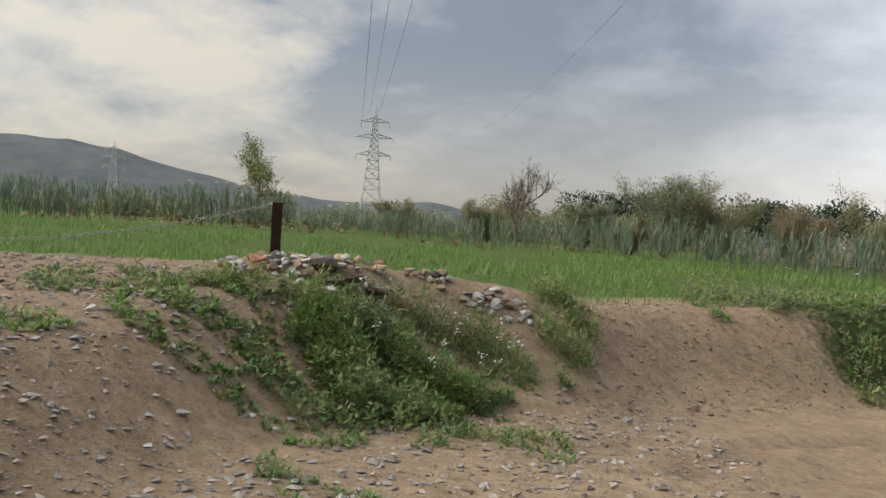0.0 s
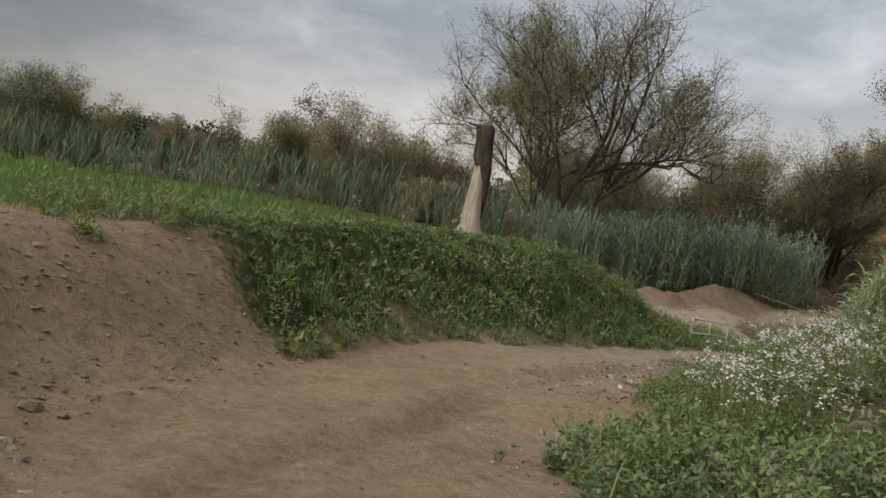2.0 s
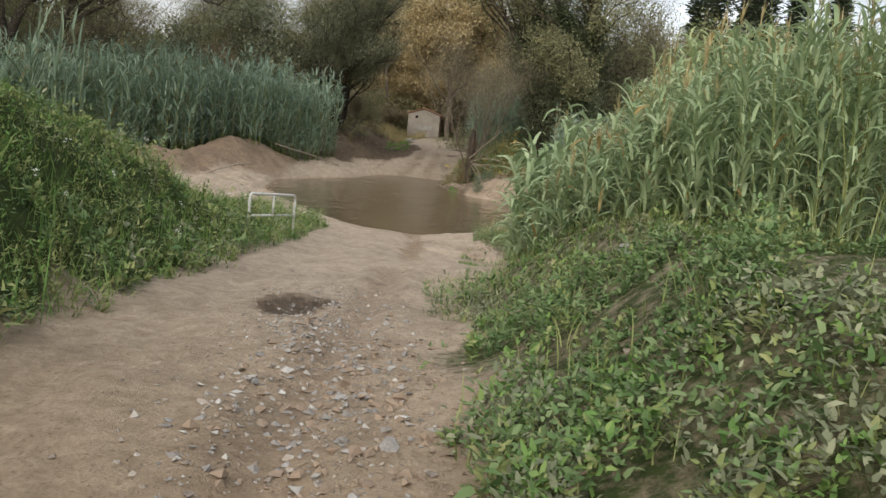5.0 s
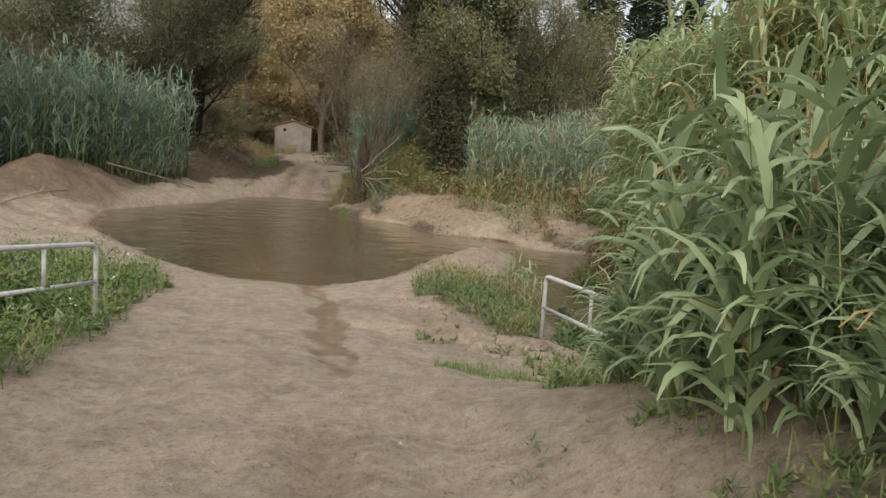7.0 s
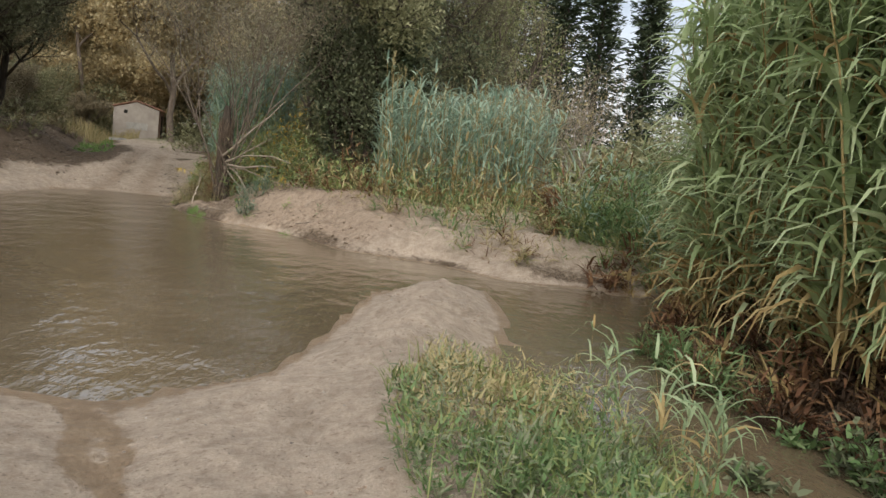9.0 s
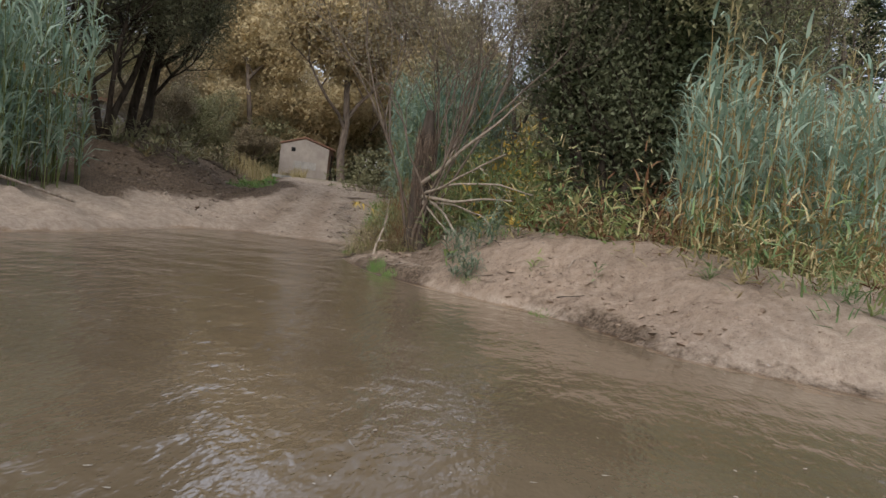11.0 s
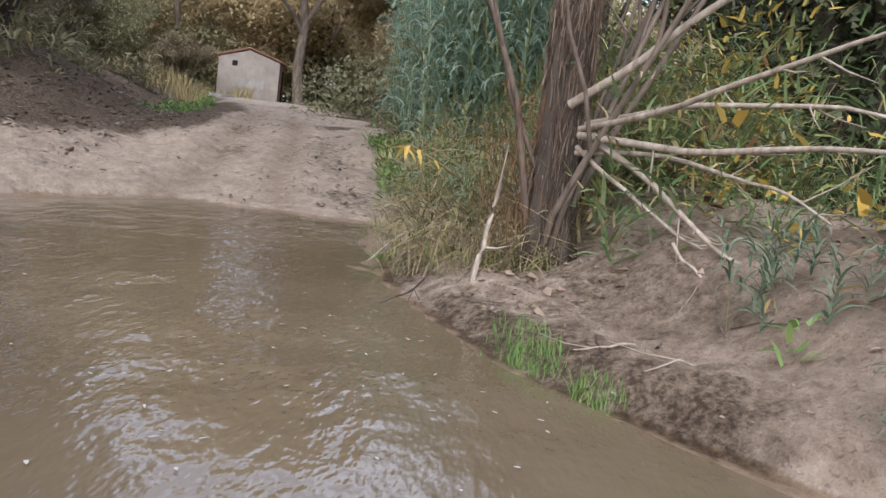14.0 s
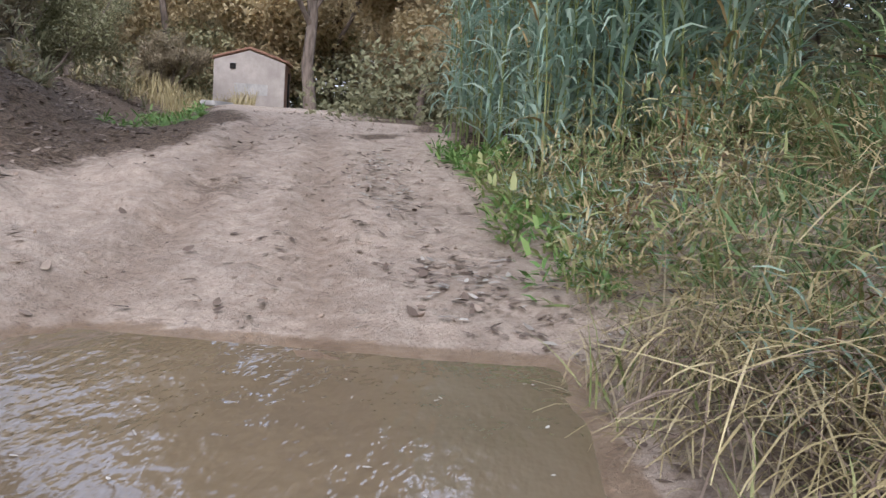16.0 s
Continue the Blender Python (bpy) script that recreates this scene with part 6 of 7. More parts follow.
litter("leaf_litter", 1500, (58.5, 25.5, 74, 33), lambda x, y: (road_d(x, y) < 3.4) & (in_pool(x, y) < -0.05) & (wave(x, y, 0.9, 91) + rng.normal(0, 0.6, len(x)) > 0.1), 0.12, G["litter"], "single dark leaves strewn over the rising track", 0.02)
litter("foam_flecks", 7000, (34, 13, 59, 30), lambda x, y: (in_pool(x, y) > 0.15) & (wave(x, y, 0.6, 85) + rng.normal(0, 0.4, len(x)) > 0.35), 0.033, G["foam"], "pale foam and leaf flecks drifting on the water", 0.012, 0.0)


# ---- rails ----
def pipe(pts, r, name, mat, parent, sides=10, label=""):
    v, q = tubes(np.array([pts], float), np.full((1, len(pts)), r), sides)
    n = len(v) // sides
    caps = [list(range(sides))[::-1], [len(v) - sides + i for i in range(sides)]]
    me = bpy.data.meshes.new(name)
    me.from_pydata([tuple(p) for p in v], [], [tuple(map(int, f)) for f in q] + caps)
    for p in me.polygons:
        p.use_smooth = len(p.vertices) == 4
    me.materials.append(mat)
    ob = new(name, me)
    ob.parent = parent
    if label:
        ob["label"] = label
    return ob


def bend(a, b, c, r, n=6):
    """Points from a to c by b, with the corner at b rounded."""
    a, b, c = Vector(a), Vector(b), Vector(c)
    p, q = b + (a - b).normalized() * r, b + (c - b).normalized() * r
    return [tuple(a)] + [tuple(p * (1 - t) ** 2 + b * 2 * t * (1 - t) + q * t * t) for t in [i / n for i in range(n + 1)]] + [tuple(c)]


def railing(name, a, b, top_a, top_b, label, r=0.03, mids=(0.5,)):
    """A low pipe rail between two ends bent down to the ground, with a second bar and a post between."""
    za, zb = float(ground_at(*a)[0]), float(ground_at(*b)[0])
    t = root(name, (*a, za), label, "railing")
    L = lambda p: tuple(Vector(p) - Vector((*a, za)))
    A, B = (*a, top_a), (*b, top_b)
    fa, fb = (*a, min(za, top_a - 0.6) - 0.25), (*b, min(zb, top_b - 0.6) - 0.25)
    pts = [L(p) for p in bend(fa, A, B, 0.09)[:-1]] + [L(p) for p in bend(A, B, fb, 0.16)[1:]]
    pipe(pts, r, "top_rail", M_white, t)
    drop = 0.46
    pipe([L((*a, top_a - drop)), L((*b, top_b - drop))], r * 0.85, "lower_rail", M_white, t)
    for m in mids:
        p = Vector(A).lerp(Vector(B), m)
        pipe([tuple(Vector(L(p))), L((p.x, p.y, p.z - drop))], r * 0.8, "middle_post", M_white, t)
    return t


railing("pipe_rail", (31.0, 15.6), (28.15, 14.4), 1.21, 1.27, "low white pipe railing beside the ditch at the ford", 0.032, (0.5,))
railing("pipe_rail", (26.0, 20.95), (28.15, 20.95), 1.68, 1.52, "low white pipe railing among weeds beside the track", 0.03, (0.5, ))

# ---- stump ----
st = root("tree_stump", (17.6, 22.8, float(ground_at(17.6, 22.8)[0])), "tall broken tree stump, pale stripped wood below a charred dark top", "stump")


def trunk_tube(levels, sides, seed, wob=0.12):
    r = np.random.default_rng(seed)
    k = len(levels)
    a = np.linspace(0, 6.283, sides, endpoint=False)
    wobble = 1 + wob * (np.sin(3 * a + 1) + 0.6 * np.sin(5 * a + 2))[None] + r.normal(0, 0.04, (k, sides))
    v = np.stack([np.array([[lx + rad * wobble[i, j] * np.cos(a[j]), ly + rad * wobble[i, j] * np.sin(a[j]), z + r.normal(0, 0.01)] for j in range(sides)]) for i, (lx, ly, z, rad) in enumerate(levels)]).reshape(-1, 3)
    i, j = np.meshgrid(np.arange(k - 1), np.arange(sides), indexing="ij")
    jn = (j + 1) % sides
    return v, np.stack([i * sides + j, i * sides + jn, (i + 1) * sides + jn, (i + 1) * sides + j], -1).reshape(-1, 4)


v, q = trunk_tube([(0, 0, -0.3, 0.52), (0, 0, 0.05, 0.38), (0.0, 0.0, 0.3, 0.275), (-0.02, 0, 0.8, 0.225), (0.02, 0, 1.4, 0.185), (0.04, 0, 1.9, 0.15), (0.06, 0, 2.3, 0.08)], 14, 3, 0.16)
mesh_obj("bare_wood", v, q, G["bark_pale"], st, "pale stripped wood")
v, q = trunk_tube([(0.17, -0.10, 0.5, 0.06), (0.15, -0.09, 1.2, 0.17), (0.12, -0.06, 1.8, 0.22), (0.08, -0.02, 2.2, 0.26), (0.08, 0, 2.7, 0.24), (0.06, 0, 2.95, 0.27), (0.05, 0, 3.05, 0.22), (0.05, 0, 3.06, 0.01)], 12, 4, 0.14)
mesh_obj("charred_bark", v, q, G["bark_dark"], st, "dark charred bark")
v, q = trunk_tube([(0.0, 0.0, 2.95, 0.10), (-0.16, 0.12, 3.0, 0.09), (-0.32, 0.22, 3.05, 0.07), (-0.36, 0.25, 3.06, 0.01)], 8, 5)
mesh_obj("broken_limb", v, q, G["bark_dark"], st)

# ---- fallen wood ----


def branch(name, pts, r0, r1, label, mat="dead_wood", twigs=0, seed=1, category="branch"):
    """A crooked branch through a few points, thinning out, with side twigs."""
    r = np.random.default_rng(seed)
    pts = np.array(pts, float)
    t = np.linspace(0, 1, 14)
    s = np.linspace(0, 1, len(pts))
    p = np.stack([np.interp(t, s, pts[:, i]) for i in range(3)], -1)
    kink = np.concatenate([np.zeros((1, 3)), r.normal(0, min(0.03, 0.6 * r0), (4, 3)), np.zeros((1, 3))])
    p += np.stack([np.interp(t, np.linspace(0, 1, 6), kink[:, i]) for i in range(3)], -1)
    thing = root(name, tuple(p[0]), label, category)
    v, q = tubes((p - p[0])[None], np.linspace(r0, r1, 14)[None], 7)
    mesh_obj("stem", v, q, G[mat], thing)
    if twigs:
        P = []
        for _ in range(twigs):
            i = r.integers(3, 13)
            d = (p[i] - p[i - 1]) / np.linalg.norm(p[i] - p[i - 1]) + r.normal(0, 0.6, 3)
            d /= np.linalg.norm(d)
            ln = r.uniform(0.15, 0.5)
            P.append([p[i] - p[0], p[i] - p[0] + d * ln * 0.5, p[i] - p[0] + d * ln + np.array([0, 0, 0.03])])
        for tw in P:
            v, q = tubes(np.array([tw]), np.array([[r1 * 0.9, r1 * 0.6, 0.003]]), 4)
            mesh_obj("twig", v, q, G[mat], thing)
    return thing


DEAD = "dead grey branch hanging out of the willow over the sand"
branch("dead_branch", [(55.5, 23.9, 1.45), (54.6, 23.1, 1.4), (53.9, 22.5, 1.52), (53.0, 21.9, 1.55)], 0.035, 0.013, DEAD, twigs=4, seed=1)
branch("dead_branch", [(55.5, 23.9, 1.5), (54.5, 23.2, 1.75), (53.6, 22.5, 2.15), (53.1, 22.1, 2.35)], 0.029, 0.010, DEAD, twigs=5, seed=2)
branch("dead_branch", [(55.5, 23.85, 1.45), (54.9, 23.3, 1.1), (54.3, 22.9, 0.75), (53.7, 22.6, 0.62)], 0.032, 0.012, DEAD, twigs=6, seed=3)
branch("dead_branch", [(55.6, 23.9, 1.3), (55.0, 23.2, 1.35), (54.4, 22.6, 1.25), (53.9, 22.3, 1.05)], 0.026, 0.009, DEAD, twigs=5, seed=4)
branch("dead_branch", [(55.7, 24.0, 1.7), (55.2, 23.3, 2.3), (54.7, 22.6, 2.9), (54.4, 22.1, 3.4)], 0.043, 0.016, "long grey limb slanting out of the willow", twigs=4, seed=5)
branch("dead_branch", [(54.4, 23.2, 0.75), (54.2, 23.0, 0.55), (53.9, 22.8, 0.45)], 0.017, 0.007, "thin dead sticks lying on the sand", twigs=9, seed=6)
branch("dead_branch", [(55.6, 23.85, 1.55), (54.9, 23.2, 1.75), (54.2, 22.3, 1.85), (53.6, 21.6, 1.7)], 0.029, 0.010, DEAD, twigs=5, seed=13)
branch("dead_branch", [(55.6, 23.9, 1.35), (54.9, 23.4, 0.95), (54.5, 22.9, 0.7)], 0.023, 0.010, DEAD, twigs=7, seed=14)
branch("stake", [(54.75, 24.62, 0.12), (54.85, 24.58, 0.45), (55.05, 24.52, 0.7), (55.18, 24.5, 0.98)], 0.026, 0.016, "pale peeled stick standing in the bank", twigs=2, seed=7, category="stick")
branch("twig", [(54.9, 25.0, 0.16), (54.55, 25.1, 0.08), (54.2, 25.25, 0.05)], 0.009, 0.004, "dark forked twig lying in the water's edge", "bark_dark", 4, 8, "stick")
branch("driftwood", [(60.2, 30.7, 0.12), (59.8, 30.9, 0.16), (59.3, 31.2, 0.12)], 0.07, 0.03, "short dark piece of driftwood on the shore", "bark_dark", 2, 9, "driftwood")
branch("fallen_pole", [(50.5, 33.0, 1.45), (53, 32.3, 1.0), (55.5, 31.6, 0.42), (56.8, 31.0, 0.2)], 0.04, 0.02, "long thin pale pole lying down the sand heap", "dead_wood", 3, 10, "branch")
branch("dead_branch", [(58.0, 24.6, 0.5), (57.0, 25.0, 0.45), (56.3, 25.4, 0.3), (55.7, 25.6, 0.1)], 0.02, 0.008, "thin pale dead twigs hanging over the water", "dead_wood", 9, 11)
branch("dead_branch", [(40, 30.6, 0.5), (41.5, 30.2, 0.9), (43.5, 30.4, 0.85)], 0.04, 0.02, "bleached branch lying by the sand heap", "dead_wood", 3, 12)
# shaggy bark and dead shoots about the willow's foot
ns = 380
x, y = rng.normal(55.75, 0.14, ns), rng.normal(24.42, 0.14, ns)
zz = ground_at(x, y) + rng.uniform(0, 1.5, ns)
v, q = ribbons(np.stack([x, y, zz], -1), rng.uniform(0, 6.283, ns), rng.uniform(0.12, 0.36, ns), rng.uniform(0.004, 0.011, ns), np.where(rng.random(ns) < 0.7, rng.uniform(0.9, 1.6, ns), rng.uniform(-1.5, 0.9, ns)), rng.uniform(-0.5, 1.2, ns), 3, rng.uniform(-0.6, 0.6, ns))
tagged(mesh_obj("dead_shoots", v, q, G["rust"]), "reddish-brown dead shoots round the willow's foot", "dead shoots", kind="stuff")
wz = float(ground_at(55.95, 24.03)[0])
v, q = trunk_tube([(0, 0, -0.2, 0.36), (0, 0, 0.1, 0.27), (0.0, 0.0, 0.5, 0.21), (-0.02, 0, 0.9, 0.19), (0.01, 0.01, 1.3, 0.20), (0.03, 0.0, 1.7, 0.19), (0.04, 0, 2.1, 0.17), (0.05, 0.02, 2.6, 0.13), (0.06, 0.02, 3.1, 0.07)], 16, 6, 0.2)
v = v + np.array((55.95, 24.03, wz)) - np.array(brush.location)
mesh_obj("trunk", v, q, G["bark_dark"], brush, "gnarled shaggy dark brown trunk")
ns = 3000
ta = rng.uniform(0, 6.283, ns)
x, y = 55.95 + 0.20 * np.cos(ta) * rng.uniform(0.8, 1.15, ns), 24.03 + 0.20 * np.sin(ta) * rng.uniform(0.8, 1.15, ns)
zz = wz + rng.uniform(0, 2.6, ns)
v, q = ribbons(np.stack([x, y, zz], -1), rng.uniform(0, 6.283, ns), rng.uniform(0.08, 0.35, ns), rng.uniform(0.005, 0.02, ns), rng.uniform(1.1, 1.6, ns) * np.where(rng.random(ns) < 0.5, 1, -1), rng.uniform(-0.5, 0.6, ns), 2, rng.uniform(-0.6, 0.6, ns))
tagged(mesh_obj("bark_shreds", v, q, G["shreds"]), "shaggy grey-brown shreds of bark on the willow's stems", "bark", kind="stuff")

srng = random.Random(21)
for i in range(26):
    x, y = srng.uniform(50.2, 54.5), srng.uniform(20.2, 23.8)
    if float(in_pool(np.array([x]), np.array([y]))[0]) > -0.3:
        continue
    a, ln = srng.uniform(0, 6.28), srng.uniform(0.15, 0.5)
    ex, ey = x + ln * math.cos(a), y + ln * math.sin(a)
    branch("stick", [(x, y, float(ground_at(x, y)[0]) + 0.015), ((x + ex) / 2, (y + ey) / 2, float(ground_at((x + ex) / 2, (y + ey) / 2)[0]) + 0.03), (ex, ey, float(ground_at(ex, ey)[0]) + 0.015)], 0.009, 0.004, "thin dry stick lying on the sand bank", srng.choice(["bark", "dead_wood", "bark_dark"]), 1, 300 + i, "stick")

# yellow-leaved plant
yp = root("yellow_plant", (57.6, 24.70, 0.55), "drooping stem with large yellow leaves", "plant")
stem = np.array([(0, 0, 0), (-0.45, 0.25, 0.32), (-0.95, 0.5, 0.5), (-1.3, 0.7, 0.62), (-1.42, 0.76, 0.6)])
v, q = tubes(stem[None], np.array([[0.016, 0.013, 0.01, 0.008, 0.004]]), 6)
mesh_obj("stem", v, q, G["straw"], yp)
for u, az, ln, wd, up in ((1.0, 2.2, 0.15, 0.05, -0.5), (0.96, 4.6, 0.19, 0.055, -1.0), (0.91, 1.0, 0.17, 0.05, -1.1), (0.86, 3.2, 0.20, 0.06, -0.9), (0.80, 5.4, 0.17, 0.05, -1.2), (0.74, 0.4, 0.14, 0.045, -0.9), (0.68, 3.9, 0.18, 0.05, -1.3), (0.6, 2.4, 0.13, 0.04, -1.0), (0.5, 4.4, 0.14, 0.045, -1.2)):
    p = np.stack([np.interp([u], np.linspace(0, 1, 5), stem[:, j]) for j in range(3)], -1)
    v, q = ribbons(p, np.array([az]), np.array([ln]), np.array([wd]), np.array([up + 0.5]), np.array([0.9]), 6, np.array([0.5]), 0.8)
    mesh_obj("leaf", v, q, G["yellow"], yp)

# ---- hut by the track ----
HUT_TURN = Matrix.Rotation(math.atan2(-3.1, 0.62) + math.pi / 2, 4, "Z")
hz0 = float(ground_at(95.5, 39.0)[0]) + 0.12
hut = root("hut", (96.2, 39.5, hz0), "small plastered hut with a clay tile gable roof", "hut")
hut.matrix_basis = Matrix.Translation((96.2, 39.5, hz0)) @ HUT_TURN
HW, HD, HE, HR = 3.2, 4.2, 2.20, 2.70


def gable(x0, x1, holes=()):
    bm = bmesh.new()
    prof = [(-HW / 2, 0), (HW / 2, 0), (HW / 2, HE), (0, HR), (-HW / 2, HE)]
    f = [[bm.verts.new((x, p, z)) for p, z in prof] for x in (x0, x1)]
    bm.faces.new(f[0])
    bm.faces.new(f[1][::-1])
    for i in range(5):
        j = (i + 1) % 5
        bm.faces.new((f[0][j], f[0][i], f[1][i], f[1][j]))
    bmesh.ops.recalc_face_normals(bm, faces=bm.faces)
    return bm


part("gable_wall", gable(-HD / 2, -HD / 2 + 0.2), M_wall, hut)
part("gable_wall", gable(HD / 2 - 0.2, HD / 2), M_wall, hut)
for sgn in (-1, 1):
    bm = bm_box(bmesh.new(), (HD - 0.4, 0.2, HE), (0, sgn * (HW / 2 - 0.1), HE / 2))
    part("side_wall", bm, M_brick, hut, "pinkish side wall")
    slope = math.atan2(HR - HE, HW / 2)
    rf = Matrix.Translation((0, sgn * HW / 4 * 1.06, (HE + HR) / 2 + 0.06)) @ Matrix.Rotation(-sgn * slope, 4, "X")
    roof = part("roof_side", bm_box(bmesh.new(), (HD + 0.02, HW / 2 / math.cos(slope) + 0.12, 0.03), (0, 0, 0)), M_tile, hut)
    roof.matrix_basis = rf
    bm = bmesh.new()
    bmesh.ops.create_cone(bm, cap_ends=True, segments=8, radius1=0.07, radius2=0.06, depth=HW / 2 / math.cos(slope) + 0.16, matrix=Matrix.Rotation(math.pi / 2, 4, "X"))
    tile = bpy.data.meshes.new("tile_row")
    bm.to_mesh(tile)
    bm.free()
    tile.materials.append(M_tile)
    for i in range(22):
        o = new("tile_row", tile)
        o.parent = roof
        o.location = (-HD / 2 + 0.02 + i * (HD - 0.04) / 21, 0, 0.03)
w = part("window", bm_box(bmesh.new(), (0.06, 0.26, 0.26), (-HD / 2 - 0.01, 0.75, 1.95), 0.01), M_dark, hut, "small dark square window")
part("window_frame", bm_box(bmesh.new(), (0.05, 0.30, 0.03), (-HD / 2 - 0.02, 0.75, 2.10)), M_moss, w)
part("stain_patch", bm_box(bmesh.new(), (0.02, 1.5, 0.5), (-HD / 2 - 0.005, -0.1, 0.95), 0.008), M_moss, hut, "patch of bare grey render")
part("door", bm_box(bmesh.new(), (0.9, 0.05, 1.9), (0.3, -HW / 2 - 0.01, 0.95), 0.01), M_dark, hut, "dark doorway")
# big trunk's pale slab by the hut
tagged(part("concrete_slab", bm_box(bmesh.new(), (1.6, 0.5, 0.16), (80.3, 35.6, float(ground_at(80.3, 35.6)[0]) + 0.06), 0.03), M_moss, None), "pale concrete slab at the head of the track", "slab")

# ---- grey outbuilding behind the berm ----
bz = float(ground_at(79, 46)[0]) - 0.2
barn = root("outbuilding", (79.2, 46.2, bz), "long grey rendered outbuilding with a dark flat roof", "building")
barn.matrix_basis = Matrix.Translation((80.0, 46.6, bz)) @ Matrix.Rotation(math.radians(-62), 4, "Z")
for nm_, sz, at_ in (("front_wall", (9.0, 0.25, 2.3), (0, -2.5, 1.15)), ("back_wall", (9.0, 0.25, 2.3), (0, 2.5, 1.15)), ("end_wall", (0.25, 4.75, 2.3), (-4.37, 0, 1.15)), ("end_wall", (0.25, 4.75, 2.3), (4.37, 0, 1.15))):
    part(nm_, bm_box(bmesh.new(), sz, at_), M_wall2, barn)
part("roof", bm_box(bmesh.new(), (9.7, 5.7, 0.18), (0, 0, 2.4), 0.03), M_tile, barn, "dark overhanging roof")
part("doorway", bm_box(bmesh.new(), (1.2, 0.06, 1.9), (-1.5, -2.62, 0.95)), M_dark, barn)

# ---- power line ----


def pylon(name, at, h, turn, label, thick=1.0):
    t = root(name, at, label, "pylon")
    t.rotation_euler = (0, 0, turn)
    wide = lambda z: 3.4 * (1 - z / h) ** 1.15 * (h / 40) + 0.55
    for sx in (-1, 1):
        for sy in (-1, 1):
            zs = np.linspace(0, h * 0.94, 8)
            v, q = tubes(np.array([[(sx * wide(z), sy * wide(z), z) for z in zs]]), np.linspace(0.19, 0.10, 8)[None] * thick, 5)
            mesh_obj("leg", v, q, M_steel, t)
    P = []
    zs = [0.0]
    while zs[-1] < h * 0.9:
        zs.append(zs[-1] + max(1.6, 1.35 * wide(zs[-1])))
    for a, b in zip(zs, zs[1:]):
        b = min(b, h * 0.94)
        wa, wb = wide(a), wide(b)
        for i in range(4):
            c = [(1, 1), (-1, 1), (-1, -1), (1, -1)]
            (ax, ay), (bx, by) = c[i], c[(i + 1) % 4]
            P += [[(ax * wa, ay * wa, a), (bx * wb, by * wb, b)], [(bx * wa, by * wa, a), (ax * wb, ay * wb, b)], [(ax * wb, ay * wb, b), (bx * wb, by * wb, b)]]
    v, q = tubes(np.array(P), np.full((len(P), 2), 0.075 * thick), 4)
    mesh_obj("bracing", v, q, M_steel, t)
    for f, ln in ((0.62, 6.0), (0.76, 6.6), (0.885, 5.0)):
        z, w0 = h * f, wide(h * f)
        Q = []
        for s in (-1, 1):
            for yy in (-w0, w0):
                Q += [[(s * w0, yy, z), (s * ln, 0, z + 0.1)], [(s * w0, yy, z + 1.3), (s * ln, 0, z + 0.1)]]
            Q += [[(s * ln, 0, z), (s * ln, 0, z - 1.6)]]
        v, q = tubes(np.array(Q), np.full((len(Q), 2), 0.10 * thick), 4)
        mesh_obj("crossarm", v, q, M_steel, t)
    v, q = tubes(np.array([[(0.3, 0.3, h * 0.93), (0, 0, h)], [(-0.3, -0.3, h * 0.93), (0, 0, h)]]), np.full((2, 2), 0.12 * thick), 4)
    mesh_obj("peak", v, q, M_steel, t)
    return t


pylon("pylon", (-26.8, 299, float(ground_at(-26.8, 299)[0]) - 0.3), 43, 0.15, "tall grey lattice steel pylon carrying power lines", 1.15)
pylon("pylon", (-202, 522, float(ground_at(-202, 522)[0]) - 0.3), 38.5, 0.3, "distant grey lattice steel pylon", 1.3)


def wire(a, b, sag, label):
    t = np.linspace(0, 1, 40)[:, None]
    p = np.array(a) * (1 - t) + np.array(b) * t
    p[:, 2] -= sag * 4 * (t * (1 - t))[:, 0]
    v, q = tubes(p[None], np.full((1, 40), 0.028), 4)
    tagged(mesh_obj("power_line", v, q, M_rust), label, "cable", "overhead power lines")


for ax, zz_ in ((-2.2, 37.1), (0.6, 36.0), (-4.6, 31.3)):
    wire((-26.8 + ax, 299, zz_ + 4.5), (26 + ax * 1.1, -190, zz_ + 9), 9.0, "thin dark overhead power line running to a pylon")
wire((14, 420, 52), (34, -150, 48), 11, "thin dark overhead power line")

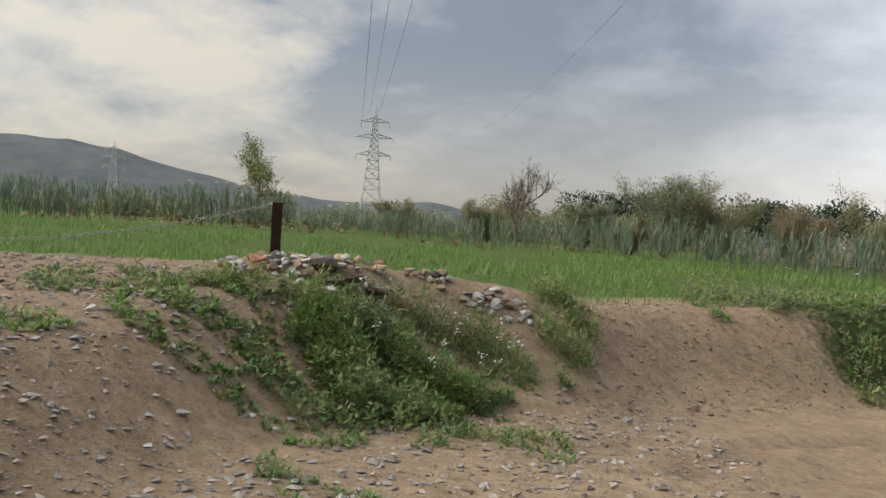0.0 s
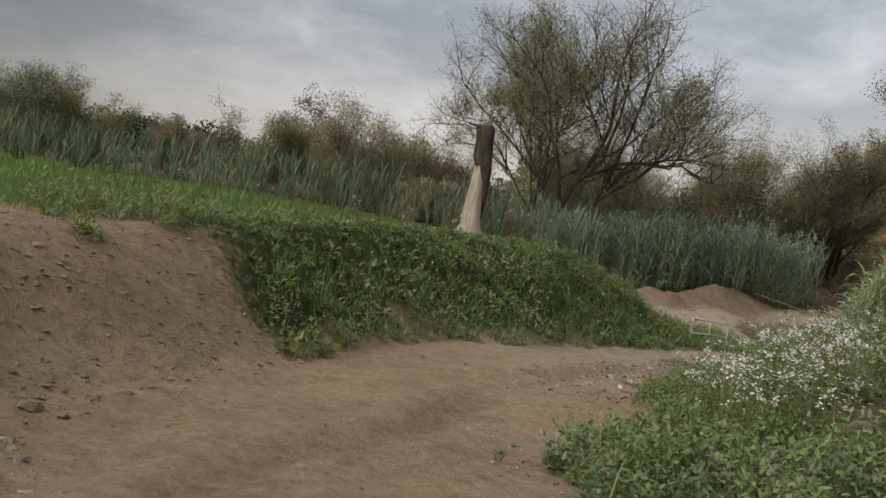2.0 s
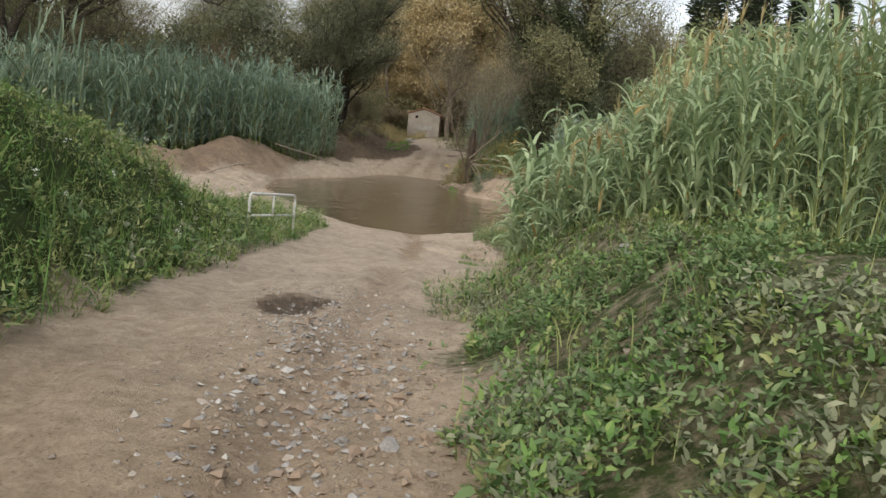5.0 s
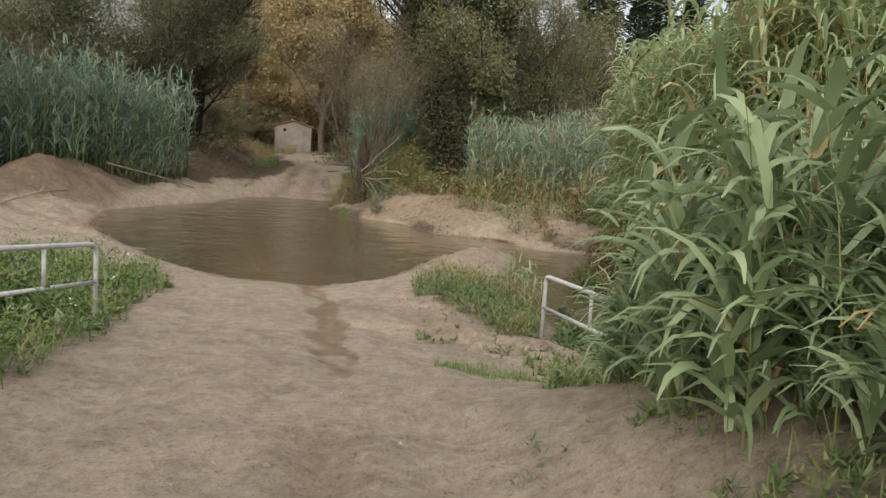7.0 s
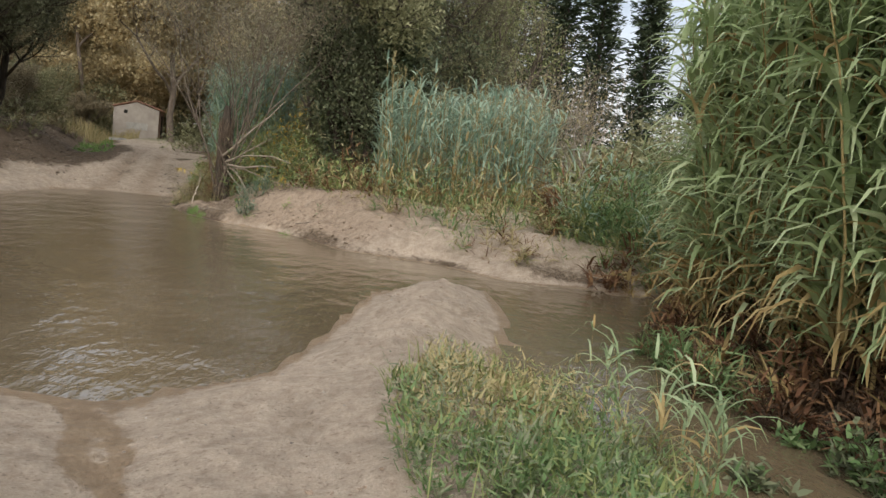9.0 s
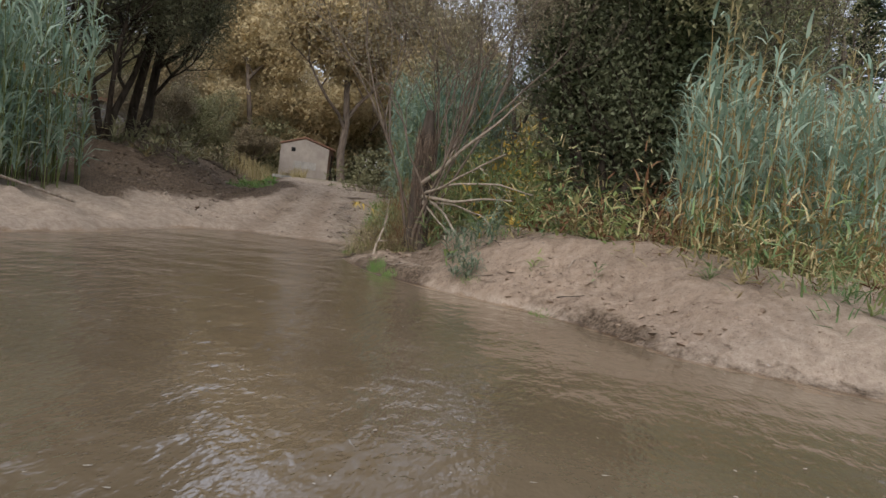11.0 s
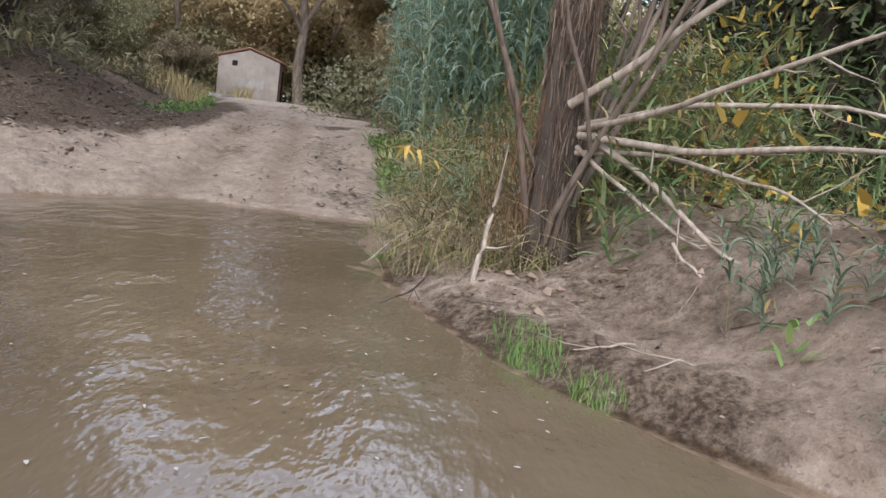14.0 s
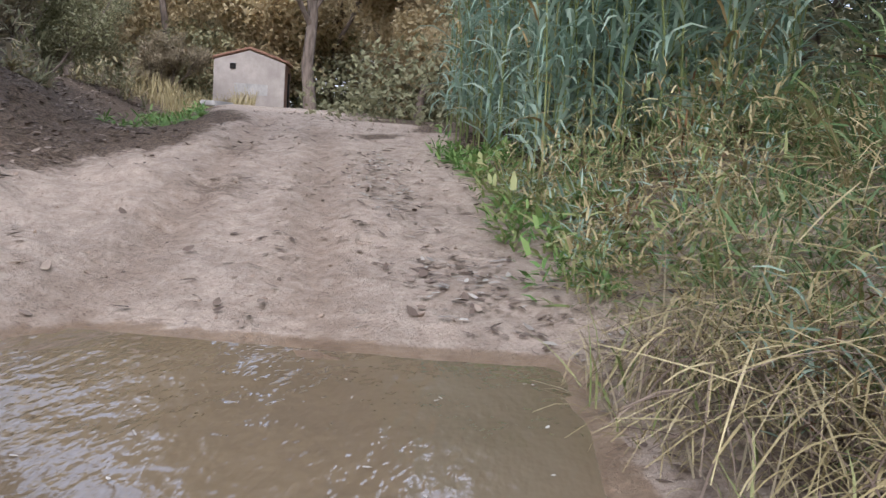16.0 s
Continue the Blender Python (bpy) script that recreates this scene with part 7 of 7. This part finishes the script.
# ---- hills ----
k = Mat("hazed_wooded_hillside", 1.0, 0.0)
# distance haze is put into the base colour: woods lightened and turned blue-grey
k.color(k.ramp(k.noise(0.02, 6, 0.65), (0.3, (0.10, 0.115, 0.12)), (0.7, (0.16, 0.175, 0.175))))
hx = np.linspace(-2600, 900, 240)
hy = np.linspace(0, 1, 14)
HX, HY = np.meshgrid(hx, hy, indexing="ij")
top = 30 + 82 * np.clip((-130 - HX) / 520, 0, 1) ** 1.5 + 45 * sstep(-700, -1500, HX) + 5.5 * wave(HX, 0 * HX, 0.02, 91) + 3 * wave(HX, 0 * HX, 0.06, 92) + 12 * np.exp(-((HX + 30) / 60) ** 2)
HZ = np.sin(np.clip(HY * 1.9, 0, 3.14 / 2)) * top * (1 - 0.5 * np.clip(HY - 0.83, 0, 1)) + 2.5 * wave(HX, HY * 300, 0.05, 93) * np.sin(HY * 3.14)
hi = np.arange(HX.size).reshape(HX.shape)
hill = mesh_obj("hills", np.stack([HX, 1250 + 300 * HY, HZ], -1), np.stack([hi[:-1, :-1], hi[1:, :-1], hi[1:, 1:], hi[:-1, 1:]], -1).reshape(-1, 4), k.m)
tagged(hill, "wooded hills along the horizon, greyed by haze in their colour", "hills", kind="structure")
M_house = plain("far_house_wall", (0.42, 0.40, 0.37), (0.58, 0.56, 0.52), 0.9)
hr = random.Random(5)
for i in range(16):
    hx_ = hr.uniform(-420, -150)
    u_ = hr.uniform(0.3, 0.6)
    hz_ = math.sin(min(u_ * 1.9, 1.57)) * (30 + 82 * max(0.0, min(1.0, (-130 - hx_) / 520)) ** 1.5) - 2
    w_ = hr.uniform(5, 8)
    hs = root("house", (hx_, 1250 + 300 * u_, hz_), "small pale house far off on the hillside", "house", "hillside houses")
    part("walls", bm_box(bmesh.new(), (w_, 6, 4.4), (0, 0, 2.2)), M_house, hs)
    bm = bmesh.new()
    bmesh.ops.create_cone(bm, cap_ends=True, segments=4, radius1=w_ * 0.72, radius2=0.5, depth=1.4, matrix=Matrix.Translation((0, 0, 5.1)) @ Matrix.Rotation(math.pi / 4, 4, "Z"))
    part("roof", bm, M_wall, hs)
